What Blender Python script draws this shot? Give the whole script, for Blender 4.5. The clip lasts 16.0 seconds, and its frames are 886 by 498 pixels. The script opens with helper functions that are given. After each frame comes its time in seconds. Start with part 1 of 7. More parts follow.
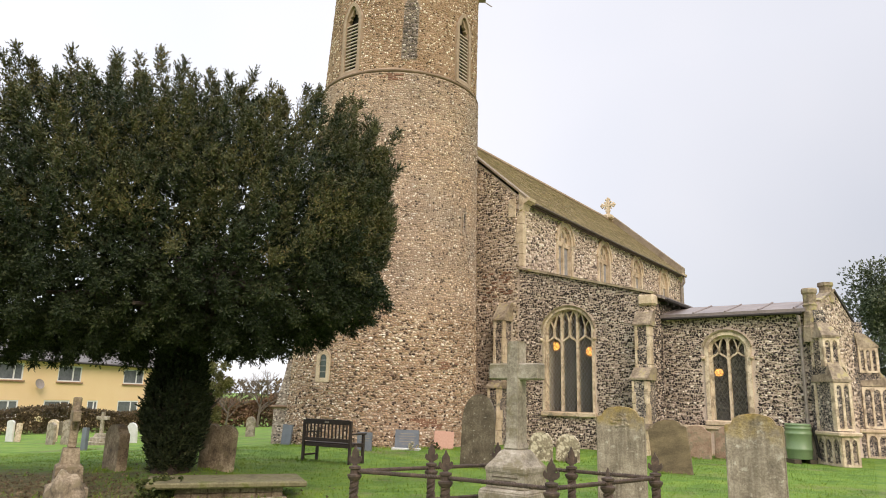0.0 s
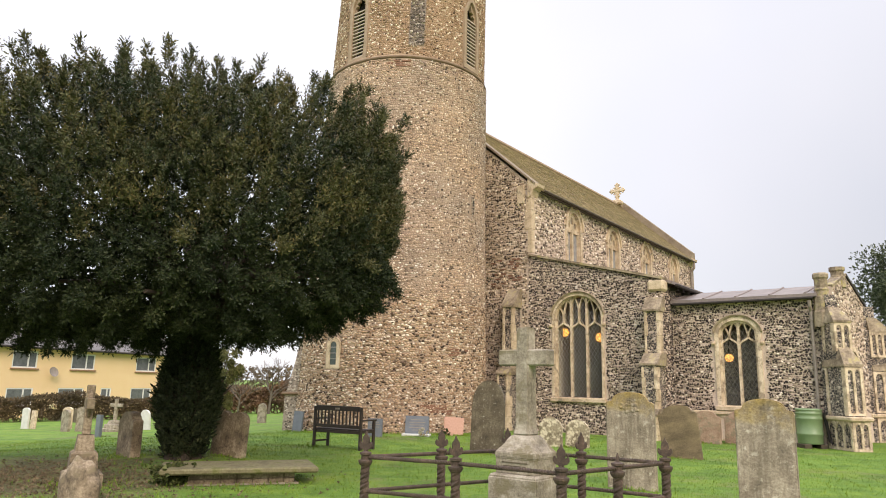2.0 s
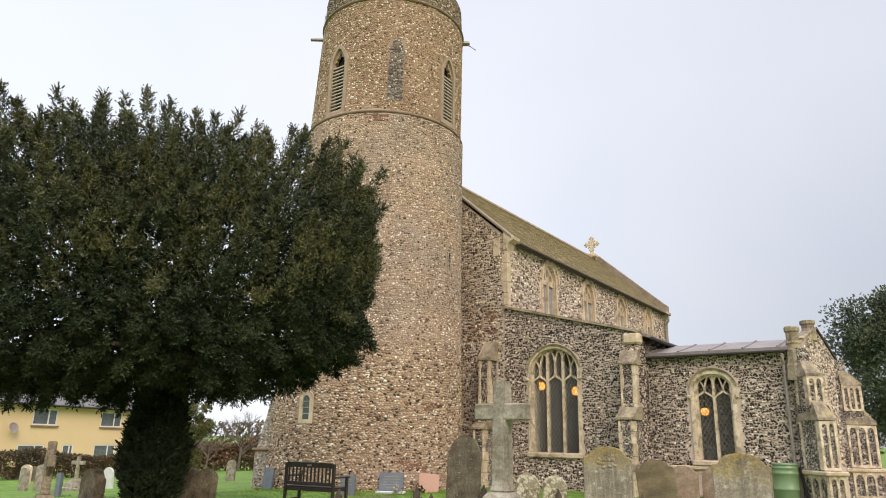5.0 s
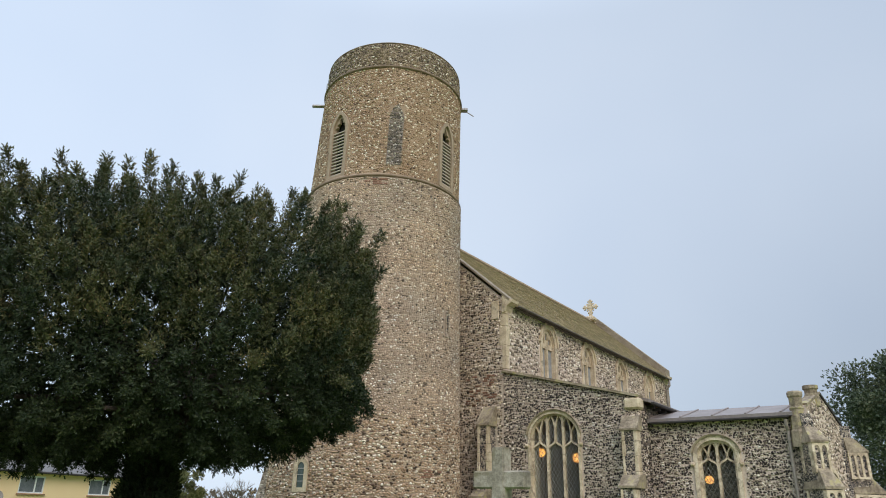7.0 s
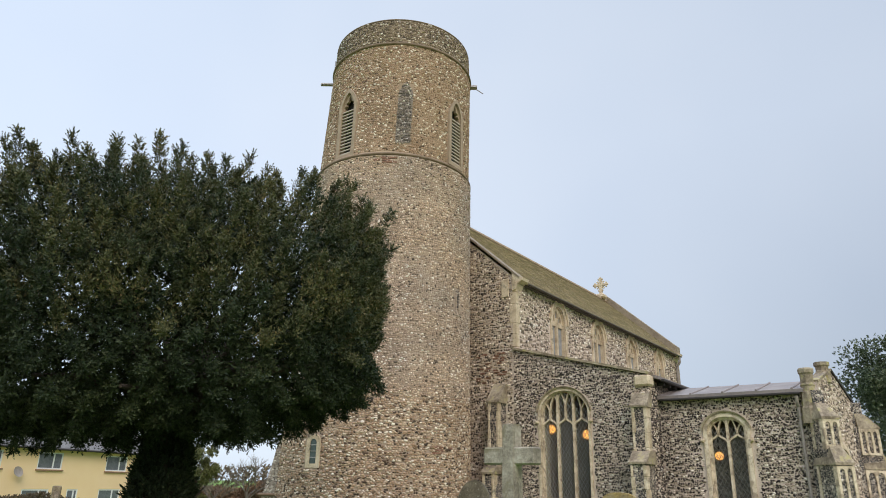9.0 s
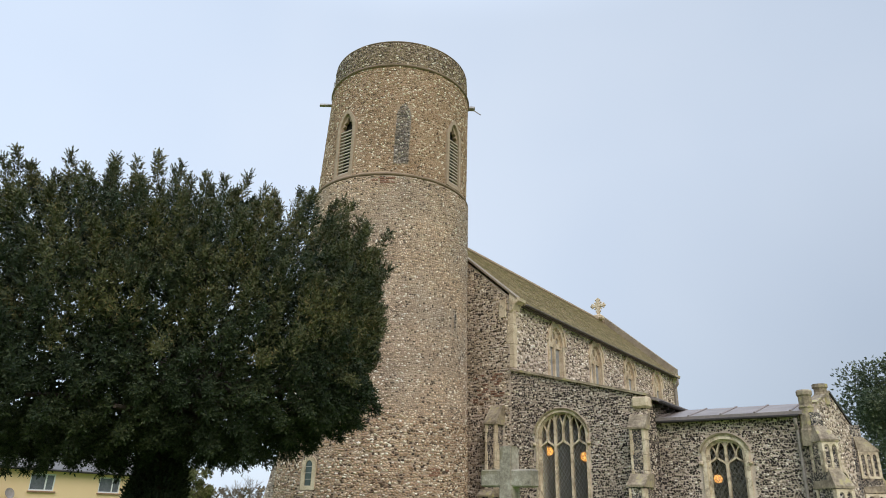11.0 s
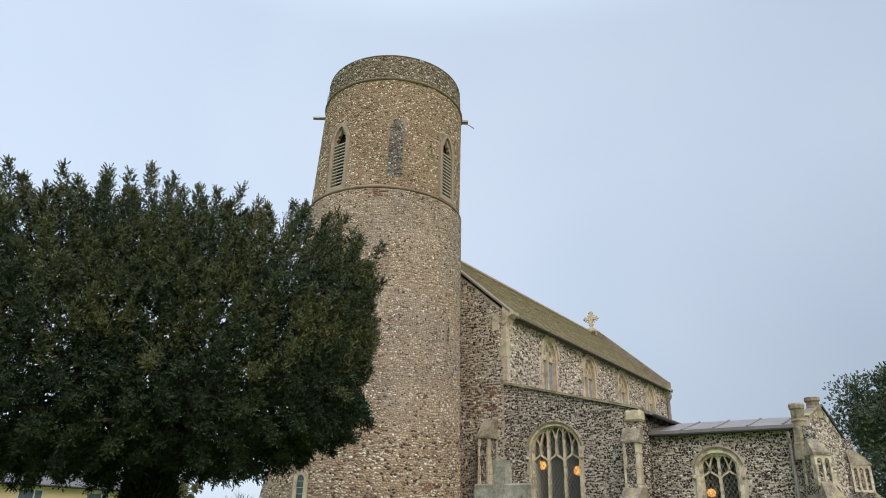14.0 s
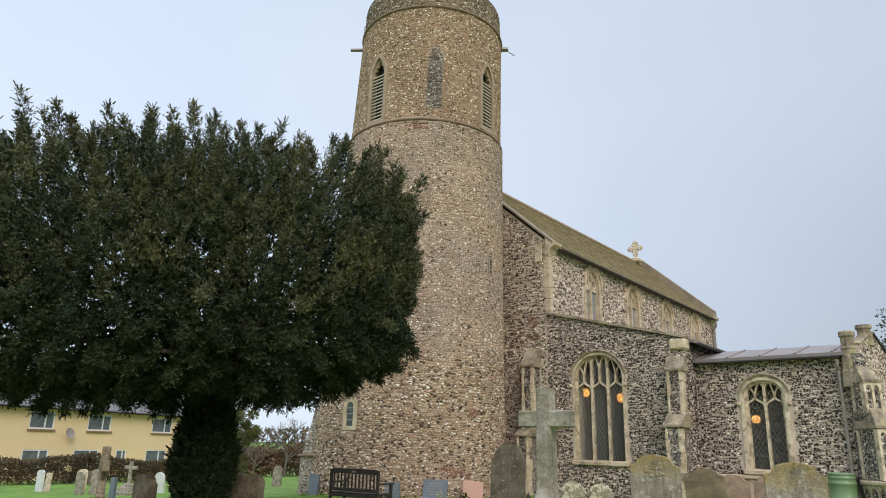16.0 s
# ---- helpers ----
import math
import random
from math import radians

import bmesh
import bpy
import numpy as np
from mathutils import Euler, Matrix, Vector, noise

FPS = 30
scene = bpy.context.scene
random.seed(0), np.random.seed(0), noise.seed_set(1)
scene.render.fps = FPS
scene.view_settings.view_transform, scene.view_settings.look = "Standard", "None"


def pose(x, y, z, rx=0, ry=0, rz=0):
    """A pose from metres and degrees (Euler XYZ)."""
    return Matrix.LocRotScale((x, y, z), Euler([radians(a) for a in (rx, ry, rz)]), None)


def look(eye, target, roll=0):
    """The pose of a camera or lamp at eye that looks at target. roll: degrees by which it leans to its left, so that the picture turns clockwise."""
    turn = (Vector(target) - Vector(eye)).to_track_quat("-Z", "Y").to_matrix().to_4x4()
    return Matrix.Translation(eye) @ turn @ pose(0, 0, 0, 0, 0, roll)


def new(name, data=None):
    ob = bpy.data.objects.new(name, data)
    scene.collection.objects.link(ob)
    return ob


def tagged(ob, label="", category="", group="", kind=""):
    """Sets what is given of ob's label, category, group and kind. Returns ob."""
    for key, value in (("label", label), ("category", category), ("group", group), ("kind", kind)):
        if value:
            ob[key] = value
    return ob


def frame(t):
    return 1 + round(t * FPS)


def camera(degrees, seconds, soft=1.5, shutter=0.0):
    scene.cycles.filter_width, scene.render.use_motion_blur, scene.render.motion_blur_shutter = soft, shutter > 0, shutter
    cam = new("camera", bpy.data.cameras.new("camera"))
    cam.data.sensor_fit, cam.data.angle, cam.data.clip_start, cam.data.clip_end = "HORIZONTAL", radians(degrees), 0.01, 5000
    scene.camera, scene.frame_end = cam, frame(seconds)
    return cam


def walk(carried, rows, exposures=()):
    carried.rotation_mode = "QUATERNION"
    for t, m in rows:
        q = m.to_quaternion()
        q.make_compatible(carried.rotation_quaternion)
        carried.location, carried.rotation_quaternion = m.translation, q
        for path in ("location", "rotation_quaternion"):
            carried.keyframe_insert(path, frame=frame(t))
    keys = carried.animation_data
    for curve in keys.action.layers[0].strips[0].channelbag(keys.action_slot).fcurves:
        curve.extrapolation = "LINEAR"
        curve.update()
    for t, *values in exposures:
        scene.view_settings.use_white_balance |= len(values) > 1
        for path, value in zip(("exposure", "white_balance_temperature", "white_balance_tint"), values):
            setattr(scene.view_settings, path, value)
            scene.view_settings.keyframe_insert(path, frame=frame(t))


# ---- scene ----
cam = camera(66.0, 16.0, 0.95)
EYE = 1.5
walk(cam, [
    (0.0, pose(0, 0, EYE, 90 + 12.28, -1.47, -0.43)),
    (0.5, pose(0, 0, EYE, 90 + 12.00, -1.66, 0.42)),
    (1.0, pose(0, 0, EYE, 90 + 11.71, -1.60, 0.44)),
    (1.5, pose(0, 0, EYE, 90 + 11.43, -1.63, 0.34)),
    (2.0, pose(0, 0, EYE, 90 + 11.16, -1.26, 0.37)),
    (2.5, pose(0, 0, EYE, 90 + 11.82, -0.88, 0.33)),
    (3.0, pose(0, 0, EYE, 90 + 12.89, -1.21, 0.10)),
    (5.5, pose(0, 0, EYE, 90 + 17.85, -0.98, -1.79)),
    (6.0, pose(0, 0, EYE, 90 + 20.67, -1.13, -1.05)),
    (6.5, pose(0, 0, EYE, 90 + 21.09, -1.31, -1.27)),
    (7.0, pose(0, 0, EYE, 90 + 20.84, -1.15, -1.82)),
    (7.5, pose(0, 0, EYE, 90 + 20.10, -1.21, -1.87)),
    (8.0, pose(0, 0, EYE, 90 + 19.22, -1.19, -1.63)),
    (8.5, pose(0, 0, EYE, 90 + 18.81, -1.12, -1.21)),
    (9.0, pose(0, 0, EYE, 90 + 19.01, -1.16, -0.94)),
    (9.5, pose(0, 0, EYE, 90 + 19.80, -1.25, -1.32)),
    (12.0, pose(0, 0, EYE, 90 + 20.77, -1.19, -0.97)),
    (12.5, pose(0, 0, EYE, 90 + 20.91, -0.87, -0.54)),
    (13.0, pose(0, 0, EYE, 90 + 21.42, -1.03, -0.53)),
    (13.5, pose(0, 0, EYE, 90 + 21.45, -1.25, -1.35)),
    (14.0, pose(0, 0, EYE, 90 + 21.81, -1.17, -1.79)),
    (14.5, pose(0, 0, EYE, 90 + 22.39, -1.01, -1.46)),
    (15.0, pose(0, 0, EYE, 90 + 21.84, -1.05, -1.05)),
    (15.5, pose(0, 0, EYE, 90 + 20.44, -0.49, 0.49)),
    (16.0, pose(0, 0, EYE, 90 + 16.05, -1.35, 1.86)),
], exposures=[(0.0, 0.42, 7650, 18), (3.2, 0.57, 7750, 19.5), (5.5, 0.24, 7100, 15), (7.0, 0.03, 6500, 10.5), (9.0, 0.1, 6650, 11.5), (12.5, 0.04, 6500, 10.5), (15.3, -0.02, 6450, 10), (16.0, 0.08, 6650, 11)])

# ---- world and sun: an overcast winter sky ----
world = bpy.data.worlds.new("overcast_sky")
scene.world = world
world.use_nodes = True
wn = world.node_tree
wn.nodes.clear()
w_out = wn.nodes.new("ShaderNodeOutputWorld")
w_bg = wn.nodes.new("ShaderNodeBackground")
w_sky = wn.nodes.new("ShaderNodeTexSky")
w_sky.sky_type, w_sky.sun_disc = "NISHITA", False
w_sky.sun_elevation, w_sky.sun_rotation = radians(34), radians(162)
w_mix = wn.nodes.new("ShaderNodeMix")
w_mix.data_type = "RGBA"
w_mix.inputs[0].default_value = 0.82
wn.links.new(w_sky.outputs[0], w_mix.inputs[6])
w_cloud = wn.nodes.new("ShaderNodeTexNoise")
w_cloud.inputs["Scale"].default_value, w_cloud.inputs["Detail"].default_value = 1.6, 3.0
w_tone = wn.nodes.new("ShaderNodeValToRGB")
w_tone.color_ramp.elements[0].position, w_tone.color_ramp.elements[0].color = 0.3, (6.3, 7.6, 9.5, 1)
w_tone.color_ramp.elements[1].position, w_tone.color_ramp.elements[1].color = 0.7, (7.5, 8.6, 10.1, 1)
wn.links.new(w_cloud.outputs[0], w_tone.inputs[0])
wn.links.new(w_tone.outputs[0], w_mix.inputs[7])
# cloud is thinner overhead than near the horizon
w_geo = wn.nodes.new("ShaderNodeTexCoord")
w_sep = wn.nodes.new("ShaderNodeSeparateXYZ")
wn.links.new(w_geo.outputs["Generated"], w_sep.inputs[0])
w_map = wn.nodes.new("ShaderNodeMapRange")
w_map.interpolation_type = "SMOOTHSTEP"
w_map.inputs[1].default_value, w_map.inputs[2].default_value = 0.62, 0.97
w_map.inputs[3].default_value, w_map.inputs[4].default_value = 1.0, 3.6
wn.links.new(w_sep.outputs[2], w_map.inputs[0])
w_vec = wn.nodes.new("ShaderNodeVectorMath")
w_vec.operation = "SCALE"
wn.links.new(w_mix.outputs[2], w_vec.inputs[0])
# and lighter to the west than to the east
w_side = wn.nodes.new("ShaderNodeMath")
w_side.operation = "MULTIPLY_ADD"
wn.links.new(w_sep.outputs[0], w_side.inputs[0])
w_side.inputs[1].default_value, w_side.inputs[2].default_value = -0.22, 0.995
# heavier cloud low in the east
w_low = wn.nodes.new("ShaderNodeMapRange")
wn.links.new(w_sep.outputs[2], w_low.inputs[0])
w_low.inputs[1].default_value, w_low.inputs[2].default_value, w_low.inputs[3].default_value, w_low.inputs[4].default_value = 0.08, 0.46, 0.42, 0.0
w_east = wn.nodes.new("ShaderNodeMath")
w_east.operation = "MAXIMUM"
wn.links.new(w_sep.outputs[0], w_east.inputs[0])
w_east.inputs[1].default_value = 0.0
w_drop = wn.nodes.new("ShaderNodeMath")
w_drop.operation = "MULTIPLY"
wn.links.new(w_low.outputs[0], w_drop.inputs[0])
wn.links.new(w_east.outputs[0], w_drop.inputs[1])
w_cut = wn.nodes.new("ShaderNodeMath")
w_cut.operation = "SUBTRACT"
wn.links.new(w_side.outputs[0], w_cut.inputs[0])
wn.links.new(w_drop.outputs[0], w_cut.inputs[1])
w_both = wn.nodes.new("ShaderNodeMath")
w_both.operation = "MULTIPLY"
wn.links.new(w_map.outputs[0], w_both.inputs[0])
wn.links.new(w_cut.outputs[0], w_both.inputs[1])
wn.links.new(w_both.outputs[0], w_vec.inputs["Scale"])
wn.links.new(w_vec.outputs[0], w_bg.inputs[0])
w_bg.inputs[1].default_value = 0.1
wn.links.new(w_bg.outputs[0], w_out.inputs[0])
sun = new("sun", bpy.data.lights.new("sun", "SUN"))
sun.data.energy, sun.data.angle, sun.data.color = 1.5, radians(30), (1.0, 0.95, 0.88)
sun.matrix_world = look((4.5, -14, 10), (0, 0, 0))


# ---- materials ----
def ramp(nt, fac, stops):
    r = nt.nodes.new("ShaderNodeValToRGB")
    el = r.color_ramp.elements
    while len(el) < len(stops):
        el.new(0.5)
    for k, (p, c) in zip(el, stops):
        k.position, k.color = p, (*c, 1)
    nt.links.new(fac, r.inputs[0])
    return r.outputs[0]


def noise_tex(nt, scale, detail=4.0, rough=0.55, vec=None):
    n = nt.nodes.new("ShaderNodeTexNoise")
    n.inputs["Scale"].default_value, n.inputs["Detail"].default_value, n.inputs["Roughness"].default_value = scale, detail, rough
    nt.links.new(vec if vec is not None else coords(nt), n.inputs["Vector"])
    return n


def coords(nt):
    for n in nt.nodes:
        if n.type == "TEX_COORD":
            return n.outputs["Object"]
    return nt.nodes.new("ShaderNodeTexCoord").outputs["Object"]


def mixc(nt, fac, a, b, mode="MIX"):
    m = nt.nodes.new("ShaderNodeMix")
    m.data_type, m.blend_type = "RGBA", mode
    for sock, v in ((m.inputs[0], fac), (m.inputs[6], a), (m.inputs[7], b)):
        if isinstance(v, (int, float)):
            sock.default_value = v
        elif isinstance(v, tuple):
            sock.default_value = (*v, 1)
        else:
            nt.links.new(v, sock)
    return m.outputs[2]


def bump(nt, height, strength, dist, bsdf):
    b = nt.nodes.new("ShaderNodeBump")
    b.inputs["Strength"].default_value, b.inputs["Distance"].default_value = strength, dist
    nt.links.new(height, b.inputs["Height"])
    nt.links.new(b.outputs[0], bsdf.inputs["Normal"])


def base_mat(name, rough=0.85, metal=0.0):
    m = bpy.data.materials.new(name)
    m.use_nodes = True
    nt = m.node_tree
    bs = nt.nodes["Principled BSDF"]
    bs.inputs["Roughness"].default_value, bs.inputs["Metallic"].default_value = rough, metal
    return m, nt, bs


def plain(name, stops, scale=3.0, fine=40.0, rough=0.85, metal=0.0, bump_s=0.3, bump_d=0.01, spots=None, spot_scale=6.0, spot_lo=0.52):
    """Two scales of noise through a ramp, with optional lichen or rust patches."""
    m, nt, bs = base_mat(name, rough, metal)
    big, small = noise_tex(nt, scale), noise_tex(nt, fine, 3.0, 0.7)
    mx = mixc(nt, 0.4, big.outputs[0], small.outputs[0])
    col = ramp(nt, mx, stops)
    if spots:
        sp = noise_tex(nt, spot_scale, 6.0, 0.65)
        k = ramp(nt, sp.outputs[0], [(spot_lo, (0, 0, 0)), (spot_lo + 0.09, (1, 1, 1))])
        col = mixc(nt, k, col, spots)
    nt.links.new(col, bs.inputs["Base Color"])
    bump(nt, small.outputs[0], bump_s, bump_d, bs)
    return m


def flint(name, stones, mortar, scale, gap, patch=None, patch_scale=0.45, flat=1.5, regular=1.0):
    """Flint rubble: cells of stones set in mortar, flatter than high, with patches of another tone."""
    m, nt, bs = base_mat(name, 0.7)
    mp = nt.nodes.new("ShaderNodeMapping")
    mp.inputs["Scale"].default_value = (1, 1, flat)
    nt.links.new(coords(nt), mp.inputs[0])
    wob = noise_tex(nt, scale * 0.9, 2.0, 0.5, mp.outputs[0])
    vec = mixc(nt, 0.10, mp.outputs[0], wob.outputs[1], "ADD")
    v1, v2 = nt.nodes.new("ShaderNodeTexVoronoi"), nt.nodes.new("ShaderNodeTexVoronoi")
    v2.feature = "DISTANCE_TO_EDGE"
    for v in (v1, v2):
        v.inputs["Scale"].default_value = scale
        v.inputs["Randomness"].default_value = regular
        nt.links.new(vec, v.inputs["Vector"])
    sep = nt.nodes.new("ShaderNodeSeparateColor")
    nt.links.new(v1.outputs["Color"], sep.inputs[0])
    stone = ramp(nt, sep.outputs[0], stones)
    grain = noise_tex(nt, scale * 5, 3.0, 0.7)
    stone = mixc(nt, 0.5, stone, ramp(nt, grain.outputs[0], [(0.3, (0.55, 0.55, 0.55)), (0.7, (1.3, 1.3, 1.3))]), "MULTIPLY")
    big = noise_tex(nt, patch_scale, 5.0, 0.6)
    mort = mixc(nt, ramp(nt, big.outputs[0], [(0.35, (0, 0, 0)), (0.65, (1, 1, 1))]), mortar, tuple(c * 0.72 for c in mortar))
    edge = ramp(nt, v2.outputs["Distance"], [(gap * 0.55, (0, 0, 0)), (gap, (1, 1, 1))])
    col = mixc(nt, edge, mort, stone)
    if patch:
        tone = ramp(nt, noise_tex(nt, patch_scale * 1.3, 4.0, 0.6).outputs[0], [(0.42, (1, 1, 1)), (0.62, patch)])
        col = mixc(nt, 0.8, col, tone, "MULTIPLY")
    nt.links.new(col, bs.inputs["Base Color"])
    hgt = mixc(nt, 0.35, ramp(nt, v2.outputs["Distance"], [(0.0, (0, 0, 0)), (gap * 2.2, (1, 1, 1))]), grain.outputs[0])
    bump(nt, hgt, 1.0, 0.045, bs)
    return m


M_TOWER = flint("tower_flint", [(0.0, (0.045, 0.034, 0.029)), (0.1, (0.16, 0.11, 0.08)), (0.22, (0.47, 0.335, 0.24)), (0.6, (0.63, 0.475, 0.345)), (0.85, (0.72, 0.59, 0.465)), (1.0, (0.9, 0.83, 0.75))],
                (0.54, 0.41, 0.3), 14.5, 0.08, patch=(1.0, 0.84, 0.7), patch_scale=0.3, flat=1.75)
M_PARAPET = flint("parapet_flint", [(0.0, (0.07, 0.05, 0.036)), (0.4, (0.29, 0.2, 0.125)), (0.8, (0.46, 0.34, 0.22)), (1.0, (0.88, 0.76, 0.62))],
                  (0.42, 0.295, 0.18), 12.0, 0.08, patch=(0.85, 0.82, 0.72))
M_BLIND = flint("blind_panel_flint", [(0.0, (0.1, 0.085, 0.075)), (0.6, (0.26, 0.205, 0.165)), (0.9, (0.36, 0.29, 0.23)), (1.0, (0.65, 0.57, 0.5))],
                (0.36, 0.28, 0.21), 10.0, 0.06)
M_DARK = flint("knapped_flint", [(0.0, (0.016, 0.014, 0.016)), (0.35, (0.045, 0.04, 0.043)), (0.6, (0.11, 0.095, 0.09)), (0.82, (0.3, 0.255, 0.22)), (0.9, (0.62, 0.53, 0.44)), (1.0, (0.88, 0.78, 0.67))],
               (0.8, 0.65, 0.51), 13.5, 0.085, patch=(0.88, 0.8, 0.73), flat=1.35, regular=0.85)
M_FOOT = flint("pale_foot_flint", [(0.0, (0.07, 0.06, 0.05)), (0.2, (0.3, 0.245, 0.2)), (0.7, (0.62, 0.53, 0.43)), (1.0, (0.92, 0.86, 0.77))],
               (0.6, 0.48, 0.37), 14.0, 0.08, flat=1.5)
M_WEST = flint("nave_flint", [(0.0, (0.04, 0.032, 0.028)), (0.3, (0.15, 0.112, 0.085)), (0.75, (0.36, 0.275, 0.205)), (1.0, (0.72, 0.61, 0.5))],
               (0.64, 0.49, 0.365), 12.5, 0.145, patch=(0.78, 0.7, 0.63), flat=1.5)
M_STONE = plain("dressed_limestone", [(0.37, (0.36, 0.26, 0.165)), (0.5, (0.57, 0.44, 0.295)), (0.63, (0.7, 0.57, 0.405))], 2.5, 30, 0.85, spots=(0.25, 0.21, 0.15), spot_scale=3.5, spot_lo=0.56)
M_PALE = plain("pale_freestone", [(0.37, (0.40, 0.3, 0.2)), (0.5, (0.61, 0.485, 0.335)), (0.63, (0.76, 0.635, 0.47))], 4.0, 30, spots=(0.34, 0.26, 0.18), spot_scale=5.0)
M_WEATHER = plain("weathered_stone", [(0.37, (0.13, 0.095, 0.06)), (0.5, (0.29, 0.225, 0.15)), (0.63, (0.46, 0.375, 0.26))], 2.0, 12, bump_s=0.3, bump_d=0.012, spots=(0.36, 0.3, 0.13), spot_scale=4, spot_lo=0.55)
M_GREYSTONE = plain("grey_lichened_stone", [(0.37, (0.15, 0.125, 0.09)), (0.5, (0.30, 0.255, 0.19)), (0.63, (0.45, 0.395, 0.31))], 5.0, 35, bump_s=0.6, bump_d=0.012, spots=(0.2, 0.165, 0.1), spot_scale=4)
M_YELLOWSTONE = plain("cream_lichened_stone", [(0.37, (0.13, 0.1, 0.065)), (0.5, (0.28, 0.225, 0.15)), (0.63, (0.45, 0.375, 0.26))], 5.0, 35, spots=(0.68, 0.6, 0.44), spot_scale=9.0, spot_lo=0.5)
M_MOSSY = plain("mossy_ledger_stone", [(0.37, (0.10, 0.085, 0.04)), (0.5, (0.18, 0.155, 0.08)), (0.63, (0.27, 0.235, 0.13))], 4.0, 30, spots=(0.12, 0.12, 0.035), spot_scale=4.0)
M_BROWNSTONE = plain("brown_weathered_stone", [(0.37, (0.09, 0.065, 0.04)), (0.5, (0.23, 0.172, 0.11)), (0.63, (0.42, 0.335, 0.23))], 4.0, 30, bump_s=0.6, bump_d=0.012, spots=(0.2, 0.155, 0.09), spot_scale=6)
M_DARKSTONE = plain("dark_mossy_stone", [(0.37, (0.06, 0.046, 0.03)), (0.5, (0.115, 0.09, 0.06)), (0.63, (0.19, 0.155, 0.105))], 4.0, 30, spots=(0.42, 0.4, 0.33), spot_scale=17, spot_lo=0.6)


def capped_stone(name, top):
    """Grey-brown headstone with ochre lichen and moss grown over its upper edge."""
    m, nt, bs = base_mat(name, 0.9)
    big, small, spot = noise_tex(nt, 5.0, 5.0), noise_tex(nt, 38.0, 3.0, 0.75), noise_tex(nt, 14.0, 5.0, 0.7)
    col = ramp(nt, mixc(nt, 0.45, big.outputs[0], small.outputs[0]), [(0.32, (0.12, 0.098, 0.072)), (0.5, (0.29, 0.24, 0.18)), (0.66, (0.47, 0.405, 0.315))])
    col = mixc(nt, ramp(nt, spot.outputs[0], [(0.58, (0, 0, 0)), (0.64, (0.8, 0.8, 0.8))]), col, (0.52, 0.47, 0.38))
    run = nt.nodes.new("ShaderNodeMapping")
    run.inputs["Scale"].default_value = (9.0, 9.0, 0.9)
    nt.links.new(coords(nt), run.inputs[0])
    col = mixc(nt, 0.75, col, ramp(nt, noise_tex(nt, 1.0, 5.0, 0.65, run.outputs[0]).outputs[0], [(0.36, (0.5, 0.48, 0.44)), (0.6, (1.2, 1.18, 1.15))]), "MULTIPLY")
    sep = nt.nodes.new("ShaderNodeSeparateXYZ")
    nt.links.new(coords(nt), sep.inputs[0])
    add = nt.nodes.new("ShaderNodeMath")
    add.operation = "MULTIPLY_ADD"
    nt.links.new(big.outputs[0], add.inputs[0])
    add.inputs[1].default_value = 0.9
    nt.links.new(sep.outputs[2], add.inputs[2])
    k = nt.nodes.new("ShaderNodeMapRange")
    k.inputs[1].default_value, k.inputs[2].default_value, k.inputs[4].default_value = top + 0.2, top + 0.44, 0.85
    nt.links.new(add.outputs[0], k.inputs[0])
    ochre = ramp(nt, small.outputs[0], [(0.3, (0.2, 0.135, 0.035)), (0.7, (0.43, 0.3, 0.085))])
    nt.links.new(mixc(nt, k.outputs[0], col, ochre), bs.inputs["Base Color"])
    bump(nt, mixc(nt, 0.5, small.outputs[0], spot.outputs[0]), 0.7, 0.014, bs)
    return m


M_CAPPED = capped_stone("ochre_capped_stone", 1.4)
M_SLATE = plain("blue_grey_slate", [(0.3, (0.11, 0.125, 0.145)), (0.7, (0.19, 0.21, 0.235))], 5.0, 60, 0.45, bump_s=0.1)
M_PINK = plain("pink_granite", [(0.3, (0.44, 0.22, 0.15)), (0.7, (0.58, 0.33, 0.24))], 20.0, 120, 0.5, bump_s=0.1)
M_WHITEST = plain("white_marble", [(0.3, (0.5, 0.5, 0.46)), (0.7, (0.72, 0.72, 0.68))], 5.0, 50, 0.6, bump_s=0.1)
M_SANDSTONE = plain("reddish_sandstone", [(0.35, (0.2, 0.125, 0.08)), (0.5, (0.34, 0.22, 0.15)), (0.65, (0.46, 0.33, 0.23))], 4.0, 30, spots=(0.25, 0.2, 0.13), spot_scale=5)


def banded_stone():
    """Olive-brown stone with ragged level bands of ochre and dark staining."""
    m, nt, bs = base_mat("banded_olive_stone", 0.9)
    lay = nt.nodes.new("ShaderNodeMapping")
    lay.inputs["Scale"].default_value = (1.6, 1.6, 3.2)
    nt.links.new(coords(nt), lay.inputs[0])
    col = ramp(nt, noise_tex(nt, 1.0, 6.0, 0.6, lay.outputs[0]).outputs[0], [(0.32, (0.09, 0.066, 0.037)), (0.5, (0.17, 0.125, 0.07)), (0.62, (0.25, 0.182, 0.1)), (0.72, (0.34, 0.27, 0.17))])
    small = noise_tex(nt, 35.0, 3.0, 0.75)
    nt.links.new(mixc(nt, 0.6, col, ramp(nt, small.outputs[0], [(0.3, (0.6, 0.6, 0.6)), (0.7, (1.3, 1.3, 1.3))]), "MULTIPLY"), bs.inputs["Base Color"])
    bump(nt, small.outputs[0], 0.5, 0.012, bs)
    return m


